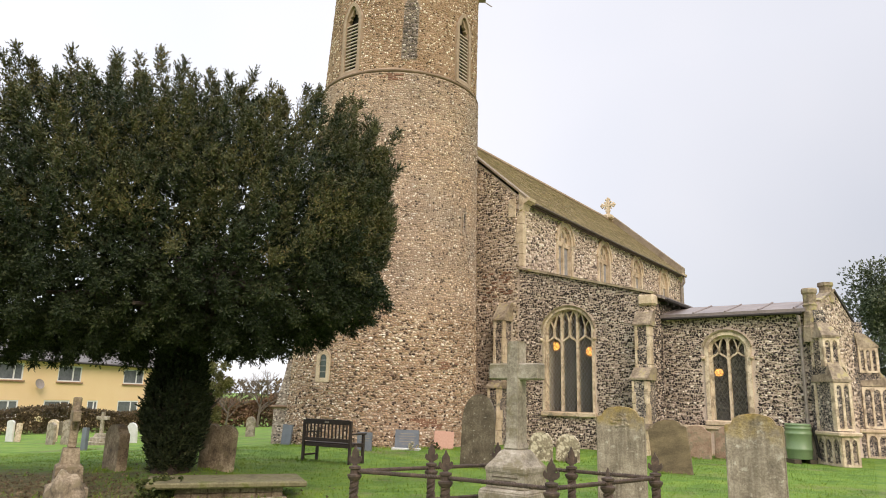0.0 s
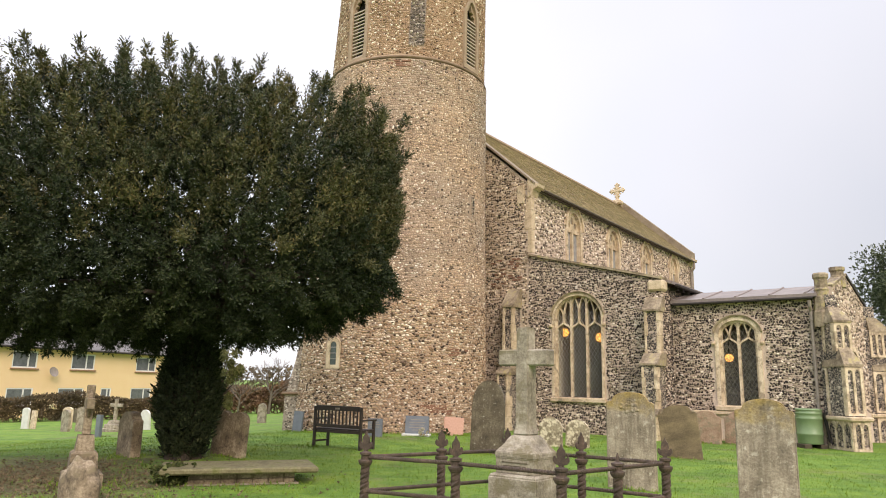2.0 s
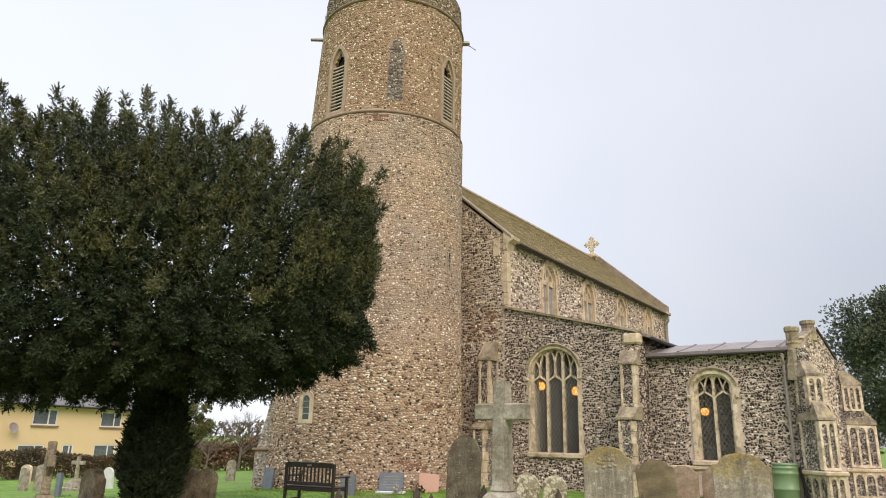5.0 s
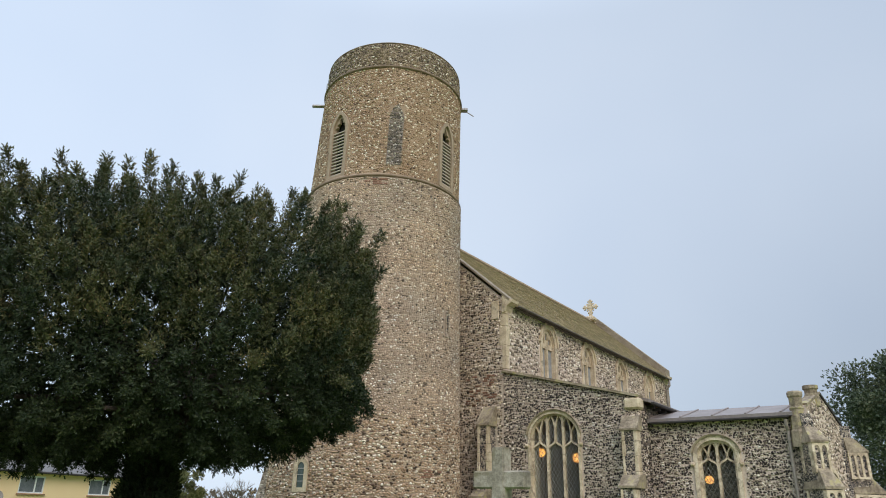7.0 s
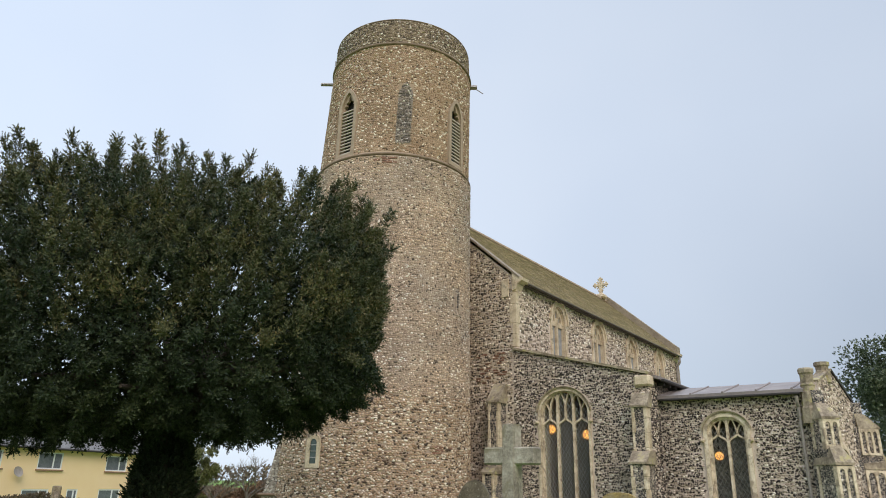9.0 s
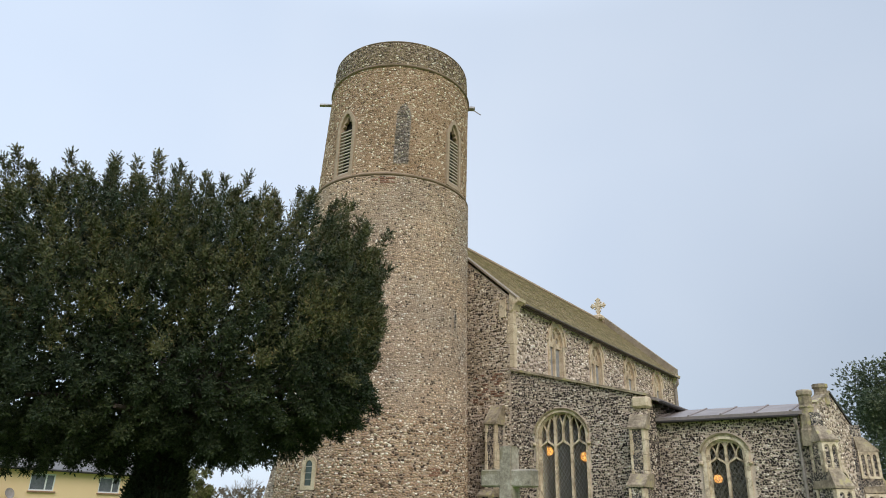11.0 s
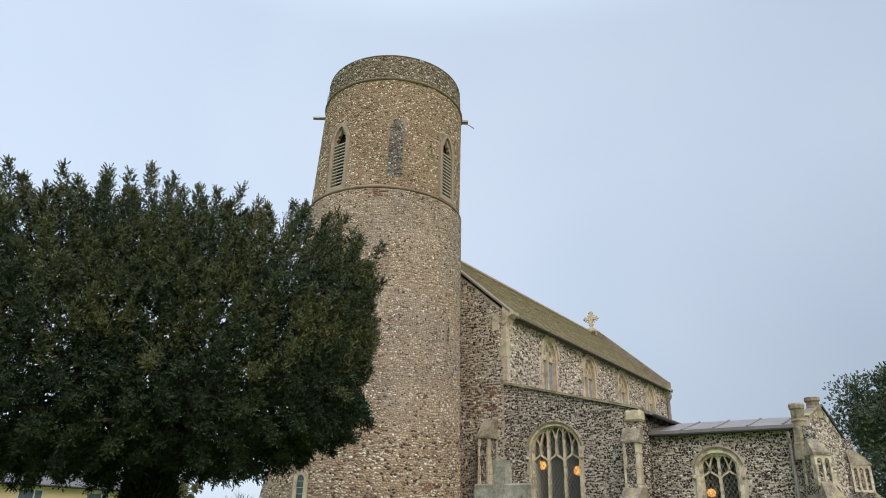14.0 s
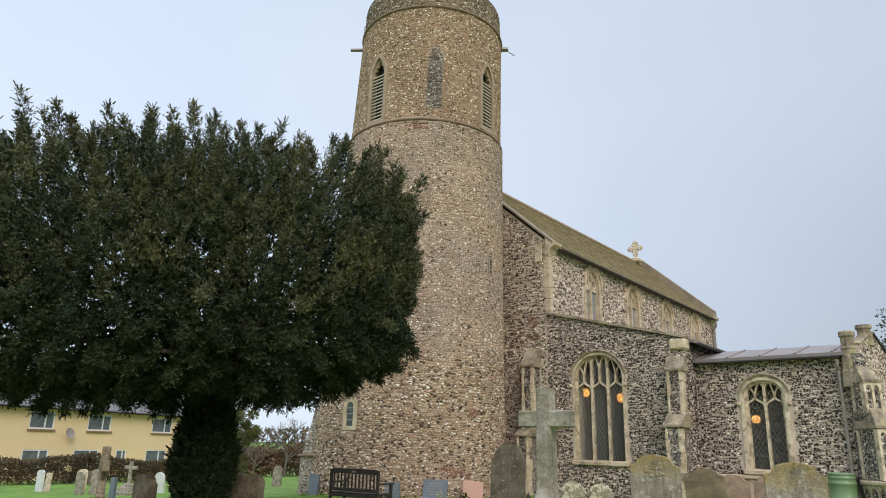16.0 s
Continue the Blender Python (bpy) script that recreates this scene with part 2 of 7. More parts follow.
M_BANDED = banded_stone()
M_DARKTRIM = plain("brown_string_course", [(0.3, (0.13, 0.082, 0.05)), (0.7, (0.27, 0.185, 0.12))], 4.0, 30)
M_LEAD = plain("lead_sheet", [(0.3, (0.15, 0.118, 0.105)), (0.7, (0.28, 0.23, 0.205))], 2.0, 20, 0.5, 0.0, 0.15)
M_GUTTER = plain("black_iron_gutter", [(0.3, (0.018, 0.014, 0.012)), (0.7, (0.045, 0.036, 0.03))], 4.0, 30, 0.85)
M_EAVES = plain("brown_iron_eaves_gutter", [(0.3, (0.07, 0.054, 0.042)), (0.7, (0.15, 0.12, 0.095))], 4.0, 30, 0.8)
M_PIPE = plain("grey_downpipe", [(0.3, (0.2, 0.165, 0.14)), (0.7, (0.34, 0.285, 0.24))], 4.0, 30, 0.5, bump_s=0.1)
M_ROOF = plain("mossy_roof_tile", [(0.3, (0.09, 0.065, 0.032)), (0.5, (0.24, 0.178, 0.085)), (0.7, (0.38, 0.29, 0.15))], 2.2, 12, 0.9, bump_s=0.9, bump_d=0.05, spots=(0.155, 0.13, 0.045), spot_scale=3.0)
M_RIDGE = plain("brown_roof_coping", [(0.3, (0.17, 0.125, 0.085)), (0.7, (0.34, 0.27, 0.185))], 3.0, 20)
# near-black colour for the shade inside the tower's openings
M_BELLDARK = plain("near_black_inside_shade", [(0.3, (0.012, 0.011, 0.01)), (0.7, (0.03, 0.027, 0.024))], 2.0, 20, 0.9)
M_INNER = plain("dim_plaster_inside", [(0.3, (0.2, 0.18, 0.15)), (0.7, (0.3, 0.27, 0.23))], 1.0, 10)
M_JAMB = plain("tan_weathered_jamb", [(0.3, (0.27, 0.19, 0.125)), (0.7, (0.45, 0.33, 0.225))], 4.0, 30)
M_LOUVRE = plain("grey_louvre_wood", [(0.3, (0.34, 0.275, 0.21)), (0.7, (0.48, 0.4, 0.315))], 5.0, 30)
M_IRON = plain("rusty_wrought_iron", [(0.3, (0.035, 0.024, 0.018)), (0.55, (0.09, 0.06, 0.044)), (0.75, (0.22, 0.14, 0.095))], 12.0, 70, 0.8, 0.1, 0.6)
M_BENCH = plain("dark_stained_wood", [(0.3, (0.022, 0.014, 0.011)), (0.7, (0.055, 0.036, 0.028))], 5.0, 60, 0.6)
M_BARREL = plain("green_plastic", [(0.3, (0.15, 0.23, 0.11)), (0.7, (0.21, 0.3, 0.155))], 3.0, 30, 0.4, bump_s=0.05)
M_BARK = plain("yew_bark", [(0.25, (0.025, 0.017, 0.013)), (0.5, (0.06, 0.04, 0.03)), (0.75, (0.11, 0.075, 0.055))], 5.0, 30, 0.9, bump_s=0.9, bump_d=0.04)
M_TWIG = plain("grey_twig_bark", [(0.3, (0.09, 0.07, 0.05)), (0.7, (0.17, 0.14, 0.11))], 5.0, 30)
M_HOUSE = plain("yellow_painted_render", [(0.3, (0.86, 0.61, 0.33)), (0.7, (0.91, 0.67, 0.39))], 0.6, 12, 0.85, bump_s=0.1)
M_HROOF = plain("grey_slate_roof", [(0.3, (0.1, 0.095, 0.09)), (0.7, (0.2, 0.185, 0.175))], 1.5, 8, 0.8)
M_UPVC = plain("white_plastic_frame", [(0.3, (0.74, 0.74, 0.72)), (0.7, (0.82, 0.82, 0.8))], 3.0, 20, 0.4, bump_s=0.05)
M_BRICK = plain("old_red_brick", [(0.3, (0.16, 0.075, 0.045)), (0.7, (0.3, 0.15, 0.095))], 3.0, 14)
M_LITTER = plain("fallen_brown_leaves", [(0.35, (0.05, 0.036, 0.02)), (0.5, (0.15, 0.108, 0.06)), (0.65, (0.3, 0.225, 0.13))], 9.0, 30)
M_TILEBROWN = plain("brown_tile_sill", [(0.3, (0.22, 0.12, 0.07)), (0.7, (0.34, 0.2, 0.12))], 4.0, 30)
M_SOIL = plain("bare_soil_and_litter", [(0.3, (0.04, 0.03, 0.02)), (0.7, (0.12, 0.09, 0.055))], 3.0, 30)


def glass_mat():
    m, nt, bs = base_mat("old_leaded_glass", 0.16)
    bs.inputs["Base Color"].default_value = (0.75, 0.82, 0.8, 1)
    bs.inputs["Transmission Weight"].default_value = 1.0
    bs.inputs["IOR"].default_value = 1.2
    bump(nt, noise_tex(nt, 9.0).outputs[0], 0.15, 0.01, bs)
    return m


M_GLASS = glass_mat()


def stone_mat(name, stops, tone_lo=(0.86, 0.86, 0.88), tone_hi=(1.1, 1.06, 1.0), single=False):
    """Flints of many tones: one tone a stone, chipped grain, and slow drifts of tone over the wall."""
    m, nt, bs = base_mat(name, 0.85)
    bs.inputs["Specular IOR Level"].default_value = 0.2
    rnd = nt.nodes.new("ShaderNodeObjectInfo").outputs["Random"] if single else nt.nodes.new("ShaderNodeNewGeometry").outputs["Random Per Island"]
    col = ramp(nt, rnd, stops)
    grain = noise_tex(nt, 55.0, 3.0, 0.7)
    col = mixc(nt, 0.7, col, ramp(nt, grain.outputs[0], [(0.3, (0.6, 0.6, 0.6)), (0.7, (1.3, 1.3, 1.3))]), "MULTIPLY")
    col = mixc(nt, 1.0, col, ramp(nt, noise_tex(nt, 0.5, 5.0, 0.65).outputs[0], [(0.36, tone_lo), (0.64, tone_hi)]), "MULTIPLY")
    nt.links.new(col, bs.inputs["Base Color"])
    bump(nt, grain.outputs[0], 0.4, 0.01, bs)
    return m


SHAFT_TONES = [(0.0, (0.09, 0.068, 0.056)), (0.07, (0.2, 0.145, 0.112)), (0.15, (0.4, 0.283, 0.212)), (0.5, (0.53, 0.388, 0.29)), (0.82, (0.64, 0.49, 0.375)), (0.93, (0.76, 0.645, 0.535)), (1.0, (0.94, 0.87, 0.78))]
FOOT_TONES = [(0.0, (0.06, 0.045, 0.037)), (0.12, (0.16, 0.106, 0.078)), (0.2, (0.37, 0.24, 0.16)), (0.5, (0.52, 0.36, 0.247)), (0.8, (0.61, 0.475, 0.362)), (0.93, (0.77, 0.66, 0.545)), (1.0, (0.94, 0.87, 0.78))]
M_SHAFT_FLINT = stone_mat("tower_shaft_flints", SHAFT_TONES, (0.84, 0.86, 0.89), (1.1, 1.03, 0.95))
M_FOOT_FLINT = stone_mat("tower_foot_flints", FOOT_TONES, (0.86, 0.82, 0.79), (1.08, 1.05, 1.0))
M_SINGLE_FLINT = stone_mat("tower_foot_single_flints", FOOT_TONES, (0.86, 0.82, 0.79), (1.08, 1.05, 1.0), True)
M_BELFRY_FLINT = stone_mat("belfry_flints", [(0.0, (0.09, 0.06, 0.043)), (0.1, (0.24, 0.155, 0.105)), (0.22, (0.38, 0.248, 0.165)), (0.65, (0.5, 0.335, 0.228)), (0.86, (0.58, 0.42, 0.31)), (0.93, (0.84, 0.75, 0.63)), (1.0, (0.97, 0.9, 0.8))], (0.9, 0.84, 0.76), (1.06, 1.04, 1.0))
M_PARAPET_FLINT = stone_mat("parapet_flints", [(0.0, (0.08, 0.06, 0.047)), (0.35, (0.19, 0.138, 0.095)), (0.7, (0.3, 0.22, 0.15)), (0.88, (0.42, 0.325, 0.235)), (0.94, (0.74, 0.65, 0.53)), (1.0, (0.95, 0.9, 0.82))], (0.75, 0.75, 0.75), (1.15, 1.1, 1.0))
M_BLIND_FLINT = stone_mat("blind_arch_flints", [(0.0, (0.1, 0.082, 0.07)), (0.45, (0.23, 0.178, 0.142)), (0.85, (0.38, 0.3, 0.235)), (1.0, (0.85, 0.77, 0.67))])
M_KNAPPED = stone_mat("knapped_flints", [(0.0, (0.035, 0.028, 0.027)), (0.38, (0.085, 0.067, 0.06)), (0.55, (0.2, 0.155, 0.128)), (0.74, (0.38, 0.3, 0.24)), (0.89, (0.62, 0.52, 0.425)), (1.0, (0.9, 0.82, 0.72))], (0.8, 0.79, 0.8), (1.14, 1.09, 1.03))
M_NAVE_FLINT = stone_mat("nave_gable_flints", [(0.0, (0.045, 0.036, 0.032)), (0.25, (0.13, 0.099, 0.077)), (0.5, (0.34, 0.255, 0.185)), (0.82, (0.56, 0.445, 0.335)), (1.0, (0.92, 0.82, 0.7))], (0.8, 0.78, 0.75), (1.2, 1.15, 1.08))
M_CLER_FLINT = stone_mat("clerestory_flints", [(0.0, (0.09, 0.074, 0.063)), (0.22, (0.24, 0.19, 0.152)), (0.48, (0.44, 0.355, 0.28)), (0.82, (0.61, 0.505, 0.398)), (0.93, (0.84, 0.76, 0.65)), (1.0, (0.95, 0.89, 0.8))], (0.88, 0.86, 0.84), (1.1, 1.06, 1.0))
M_MORTAR_TAN = plain("tan_lime_mortar", [(0.35, (0.25, 0.18, 0.13)), (0.5, (0.36, 0.265, 0.195)), (0.65, (0.47, 0.36, 0.27))], 0.8, 45, 0.95, bump_s=0.6, bump_d=0.012)
M_MORTAR_BROWN = plain("brown_lime_mortar", [(0.35, (0.23, 0.155, 0.1)), (0.5, (0.34, 0.235, 0.155)), (0.65, (0.45, 0.32, 0.215))], 0.8, 45, 0.95, bump_s=0.6, bump_d=0.012)
M_MORTAR_PALE = plain("pale_lime_mortar", [(0.35, (0.41, 0.315, 0.245)), (0.5, (0.58, 0.455, 0.36)), (0.65, (0.73, 0.59, 0.475))], 1.2, 45, 0.95, bump_s=0.6, bump_d=0.012)


def leaf_mat(name, stops, patch=0.7, lo=(0.7, 0.72, 0.7), hi=(1.15, 1.05, 0.9)):
    m, nt, bs = base_mat(name, 0.6)
    geo = nt.nodes.new("ShaderNodeNewGeometry")
    col = ramp(nt, geo.outputs["Random Per Island"], stops)
    big = ramp(nt, noise_tex(nt, patch, 3.0).outputs[0], [(0.35, lo), (0.65, hi)])
    nt.links.new(mixc(nt, 1.0, col, big, "MULTIPLY"), bs.inputs["Base Color"])
    bs.inputs["Specular IOR Level"].default_value = 0.2
    return m


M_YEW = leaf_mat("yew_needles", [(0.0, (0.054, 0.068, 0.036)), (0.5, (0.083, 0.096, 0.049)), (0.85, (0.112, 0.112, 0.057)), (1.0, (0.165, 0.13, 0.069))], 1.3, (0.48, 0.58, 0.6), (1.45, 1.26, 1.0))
# darker copy of the needles: shade under and inside the crown as colour
M_SHADEYEW = leaf_mat("shaded_yew_needles", [(0.0, (0.018, 0.029, 0.015)), (0.6, (0.038, 0.055, 0.026)), (1.0, (0.066, 0.078, 0.037))])
M_HEDGE = leaf_mat("winter_hedge_leaves", [(0.0, (0.06, 0.045, 0.028)), (0.6, (0.13, 0.095, 0.06)), (1.0, (0.2, 0.16, 0.09))])
M_FARHEDGE = leaf_mat("russet_hedge_twigs", [(0.0, (0.12, 0.07, 0.045)), (0.6, (0.24, 0.145, 0.095)), (1.0, (0.34, 0.24, 0.16))])
M_FIR = leaf_mat("dark_evergreen_leaves", [(0.0, (0.04, 0.065, 0.038)), (0.6, (0.1, 0.13, 0.075)), (1.0, (0.19, 0.21, 0.13))])
M_BUSH = leaf_mat("green_bush_leaves", [(0.0, (0.03, 0.045, 0.015)), (0.6, (0.07, 0.095, 0.03)), (1.0, (0.12, 0.13, 0.05))])
M_OLIVE = leaf_mat("olive_bush_leaves", [(0.0, (0.07, 0.085, 0.03)), (0.6, (0.16, 0.17, 0.07)), (1.0, (0.26, 0.25, 0.11))])
M_GRASSBLADE = leaf_mat("grass_blades", [(0.0, (0.1, 0.19, 0.018)), (0.5, (0.15, 0.27, 0.028)), (1.0, (0.25, 0.34, 0.06))], 0.9, (0.72, 0.78, 0.7), (1.25, 1.12, 0.95))


def ground_mat():
    m, nt, bs = base_mat("churchyard_turf", 0.95)
    big, mid, fine = noise_tex(nt, 0.35, 5.0), noise_tex(nt, 2.2, 5.0, 0.65), noise_tex(nt, 45.0, 3.0, 0.8)
    g = ramp(nt, mixc(nt, 0.5, mid.outputs[0], fine.outputs[0]), [(0.3, (0.055, 0.12, 0.012)), (0.5, (0.115, 0.225, 0.022)), (0.7, (0.21, 0.32, 0.05))])
    g = mixc(nt, 1.0, g, ramp(nt, noise_tex(nt, 0.9, 6.0, 0.7).outputs[0], [(0.36, (0.66, 0.72, 0.66)), (0.5, (1.0, 1.0, 1.0)), (0.64, (1.45, 1.2, 1.15))]), "MULTIPLY")
    dirt = ramp(nt, mixc(nt, 0.6, mid.outputs[0], noise_tex(nt, 18.0, 4.0, 0.75).outputs[0]), [(0.35, (0.05, 0.034, 0.018)), (0.5, (0.14, 0.1, 0.055)), (0.65, (0.27, 0.2, 0.12))])
    k = ramp(nt, mixc(nt, 0.35, big.outputs[0], mid.outputs[0]), [(0.52, (0, 0, 0)), (0.64, (0.7, 0.7, 0.7))])
    col = mixc(nt, k, g, dirt)
    # needle litter and bare soil under the yew
    dist = nt.nodes.new("ShaderNodeVectorMath")
    dist.operation = "DISTANCE"
    nt.links.new(coords(nt), dist.inputs[0])
    dist.inputs[1].default_value = (-6.6, 10.6, 0.0)
    add = nt.nodes.new("ShaderNodeMath")
    add.operation = "MULTIPLY_ADD"
    nt.links.new(noise_tex(nt, 1.1, 7.0, 0.72).outputs[0], add.inputs[0])
    add.inputs[1].default_value = 10.0
    nt.links.new(dist.outputs["Value"], add.inputs[2])
    scl = nt.nodes.new("ShaderNodeMath")
    scl.operation = "MULTIPLY"
    nt.links.new(add.outputs[0], scl.inputs[0])
    scl.inputs[1].default_value = 0.1
    litter = ramp(nt, scl.outputs[0], [(0.64, (0.75, 0.75, 0.75)), (0.8, (0, 0, 0))])
    nt.links.new(mixc(nt, litter, col, dirt), bs.inputs["Base Color"])
    bump(nt, fine.outputs[0], 0.8, 0.04, bs)
    return m


M_TURF = ground_mat()


def glow_mat():
    m, nt, bs = base_mat("warm_lamp_glow", 0.4)
    mott = noise_tex(nt, 18.0, 3.0, 0.6)
    nt.links.new(ramp(nt, mott.outputs[0], [(0.38, (0.5, 0.5, 0.5)), (0.62, (2.2, 2.2, 2.2))]), bs.inputs["Emission Strength"])
    nt.links.new(ramp(nt, mott.outputs[0], [(0.4, (1.0, 0.27, 0.02)), (0.62, (1.0, 0.52, 0.11))]), bs.inputs["Emission Color"])
    return m


M_GLOW = glow_mat()


# ---- builders ----
def mesh_ob(name, bm, mat, smooth=False):
    bmesh.ops.recalc_face_normals(bm, faces=bm.faces)
    me = bpy.data.meshes.new(name)
    bm.to_mesh(me)
    bm.free()
    me.materials.append(mat)
    if smooth:
        me.shade_smooth()
    return new(name, me)


def part(name, bm, mat, parent, label="", smooth=False):
    ob = mesh_ob(name, bm, mat, smooth)
    ob.parent = parent
    return tagged(ob, label) if label else ob


def thing(name, label, category, m=None, group="", kind=""):
    ob = new(name)
    ob.empty_display_size = 0.2
    if m is not None:
        ob.matrix_world = m
    return tagged(ob, label, category, group, kind)


def box(bm, x0, x1, y0, y1, z0, z1, bevel=0.0, m=None):
    vs = [bm.verts.new((x, y, z)) for z in (z0, z1) for x, y in ((x0, y0), (x1, y0), (x1, y1), (x0, y1))]
    fs = [bm.faces.new([vs[i] for i in f]) for f in ((3, 2, 1, 0), (4, 5, 6, 7), (0, 1, 5, 4), (1, 2, 6, 5), (2, 3, 7, 6), (3, 0, 4, 7))]
    if bevel:
        made = bmesh.ops.bevel(bm, geom=list({e for f in fs for e in f.edges}), offset=bevel, segments=1, affect="EDGES", profile=0.5)
        vs = list({v for f in made["faces"] for v in f.verts} | {v for v in vs if v.is_valid})
    if m is not None:
        for v in vs:
            v.co = m @ v.co
    return vs


def slab(bm, outer, holes=(), thick=0.5, m=None):
    """A flat plate with openings: outline in x and z at y = 0, thickness towards +y."""
    edges, start = [], len(bm.verts)
    vs_all = []
    for loop in (outer, *holes):
        vs = [bm.verts.new((x, 0, z)) for x, z in loop]
        vs_all += vs
        edges += [bm.edges.new((vs[i], vs[(i + 1) % len(vs)])) for i in range(len(vs))]
    made = bmesh.ops.triangle_fill(bm, edges=edges, use_beauty=True, use_dissolve=False)
    faces = [f for f in made["geom"] if isinstance(f, bmesh.types.BMFace)]
    ext = bmesh.ops.extrude_face_region(bm, geom=faces)
    moved = [v for v in ext["geom"] if isinstance(v, bmesh.types.BMVert)]
    # the outline is doubled so that the front stays in place
    bmesh.ops.translate(bm, verts=moved, vec=(0, thick, 0))
    if m is not None:
        for v in vs_all + moved:
            v.co = m @ v.co


def tube(bm, pts, r, sides=6, closed_ends=True, flat=1.0):
    """A round bar along points; r may be a list."""
    pts = [Vector(p) for p in pts]
    rs = r if isinstance(r, (list, tuple)) else [r] * len(pts)
    rings = []
    side = None
    for i, p in enumerate(pts):
        d = (pts[min(i + 1, len(pts) - 1)] - pts[max(i - 1, 0)]).normalized()
        if side is None:
            side = d.cross(Vector((0.13, 0.97, 0.21)))
            if side.length < 0.2:
                side = d.cross(Vector((1, 0, 0)))
        side = (side - d * side.dot(d)).normalized()
        up = d.cross(side)
        rings.append([bm.verts.new(p + rs[i] * (side * math.cos(a) + up * flat * math.sin(a))) for a in (2 * math.pi * k / sides for k in range(sides))])
    for a, b in zip(rings, rings[1:]):
        for k in range(sides):
            bm.faces.new((a[k], a[(k + 1) % sides], b[(k + 1) % sides], b[k]))
    if closed_ends:
        bm.faces.new(rings[0][::-1])
        bm.faces.new(rings[-1])


def lathe(bm, profile, sides=24, centre=(0, 0), keep=None):
    """Turn (radius, z) rows about a vertical axis; keep(angle, z) may leave faces out."""
    rings = []
    for row in profile:
        r, z = row[:2]
        cx, cy = row[2:] if len(row) > 2 else centre
        rings.append([bm.verts.new((cx + r * math.cos(2 * math.pi * k / sides), cy + r * math.sin(2 * math.pi * k / sides), z)) for k in range(sides)])
    for (ra, rb), (a, b) in zip(zip(profile, profile[1:]), zip(rings, rings[1:])):
        for k in range(sides):
            if keep is None or keep(2 * math.pi * (k + 0.5) / sides, (ra[1] + rb[1]) / 2):
                bm.faces.new((a[k], a[(k + 1) % sides], b[(k + 1) % sides], b[k]))
    return rings


# ---- ground ----
def ground_z(x, y):
    """The churchyard is level by the church and falls away beyond the yew to the north-west."""
    d = (-x * 0.75 + y * 0.45) - 12.5
    fall = 1.9 * (1 - math.exp(-max(0.0, d) / 22.0)) * (1 / (1 + math.exp(min(50.0, (x + 2.5) / 2.0))))
    near = math.exp(-((x + 4.9) ** 2 + (y - 13.7) ** 2) / 5.0) * 0.12
    return near - fall + 0.03 * noise.noise(Vector((x * 0.35, y * 0.35, 0)))


def grid_axis(lo, hi, fine_lo, fine_hi, step):
    inner = list(np.arange(fine_lo, fine_hi + 1e-6, step))
    left = [fine_lo - step * 1.25 ** k * 4 for k in range(1, 40) if fine_lo - step * 1.25 ** k * 4 > lo]
    right = [fine_hi + step * 1.25 ** k * 4 for k in range(1, 40) if fine_hi + step * 1.25 ** k * 4 < hi]
    return [lo] + left[::-1] + inner + right + [hi]


bm = bmesh.new()
gx, gy = grid_axis(-1500, 1500, -45, 25, 0.5), grid_axis(-1500, 2500, -3, 60, 0.5)
rows_v = [[bm.verts.new((x, y, ground_z(x, y))) for x in gx] for y in gy]
for a, b in zip(rows_v, rows_v[1:]):
    for k in range(len(gx) - 1):
        bm.faces.new((a[k], a[k + 1], b[k + 1], b[k]))
ground = tagged(mesh_ob("ground", bm, M_TURF, True), "green churchyard turf with bare brown patches", "ground", kind="structure")

# ---- church: x runs east along the nave, y north, z up ----
CH = Matrix.Rotation(radians(53), 4, "Z")
church = thing("church", "old flint church with a round tower, aisle and porch", "church", CH)


def west(e):
    """A plate facing west at e; its x is metres south."""
    return Matrix(((0, 1, 0, e), (-1, 0, 0, 0), (0, 0, 1, 0), (0, 0, 0, 1)))


def south(s):
    """A plate facing south at s metres south; its x is metres east."""
    return Matrix(((1, 0, 0, 0), (0, 1, 0, -s), (0, 0, 1, 0), (0, 0, 0, 1)))


def arch(cx, w, z0, zs, za, n=9, p=2.1, q=0.62):
    """Outline of an opening with a blunt pointed head: foot, springing, apex."""
    out = [(cx - w / 2, z0), (cx + w / 2, z0)]
    for k in range(2 * n + 1):
        u = math.cos(math.pi * k / (2 * n))
        out.append((cx + u * w / 2, zs + (za - zs) * (1 - abs(u) ** p) ** q))
    return out


def seg_line(bm, m, pts, w, d, y=0.0):
    """A square-edged stone bar of width w and depth d along points of a plate."""
    pts = [Vector((px, 0, pz)) for px, pz in pts]
    first, last = (pts[1] - pts[0]).normalized(), (pts[-1] - pts[-2]).normalized()
    pts[0], pts[-1] = pts[0] - first * w * 0.18, pts[-1] + last * w * 0.18
    loops = []
    for k, p in enumerate(pts):
        t = (pts[min(k + 1, len(pts) - 1)] - pts[max(k - 1, 0)]).normalized()
        o = Vector((-t.z, 0, t.x)) * (w / 2)
        loops.append([bm.verts.new(m @ (p + q + Vector((0, y + dy, 0)))) for q, dy in ((o, 0), (o, d), (-o, d), (-o, 0))])
    bm.faces.new(loops[0]), bm.faces.new(loops[-1][::-1])
    for a, b in zip(loops, loops[1:]):
        for k in range(4):
            bm.faces.new((a[k], b[k], b[(k + 1) % 4], a[(k + 1) % 4]))


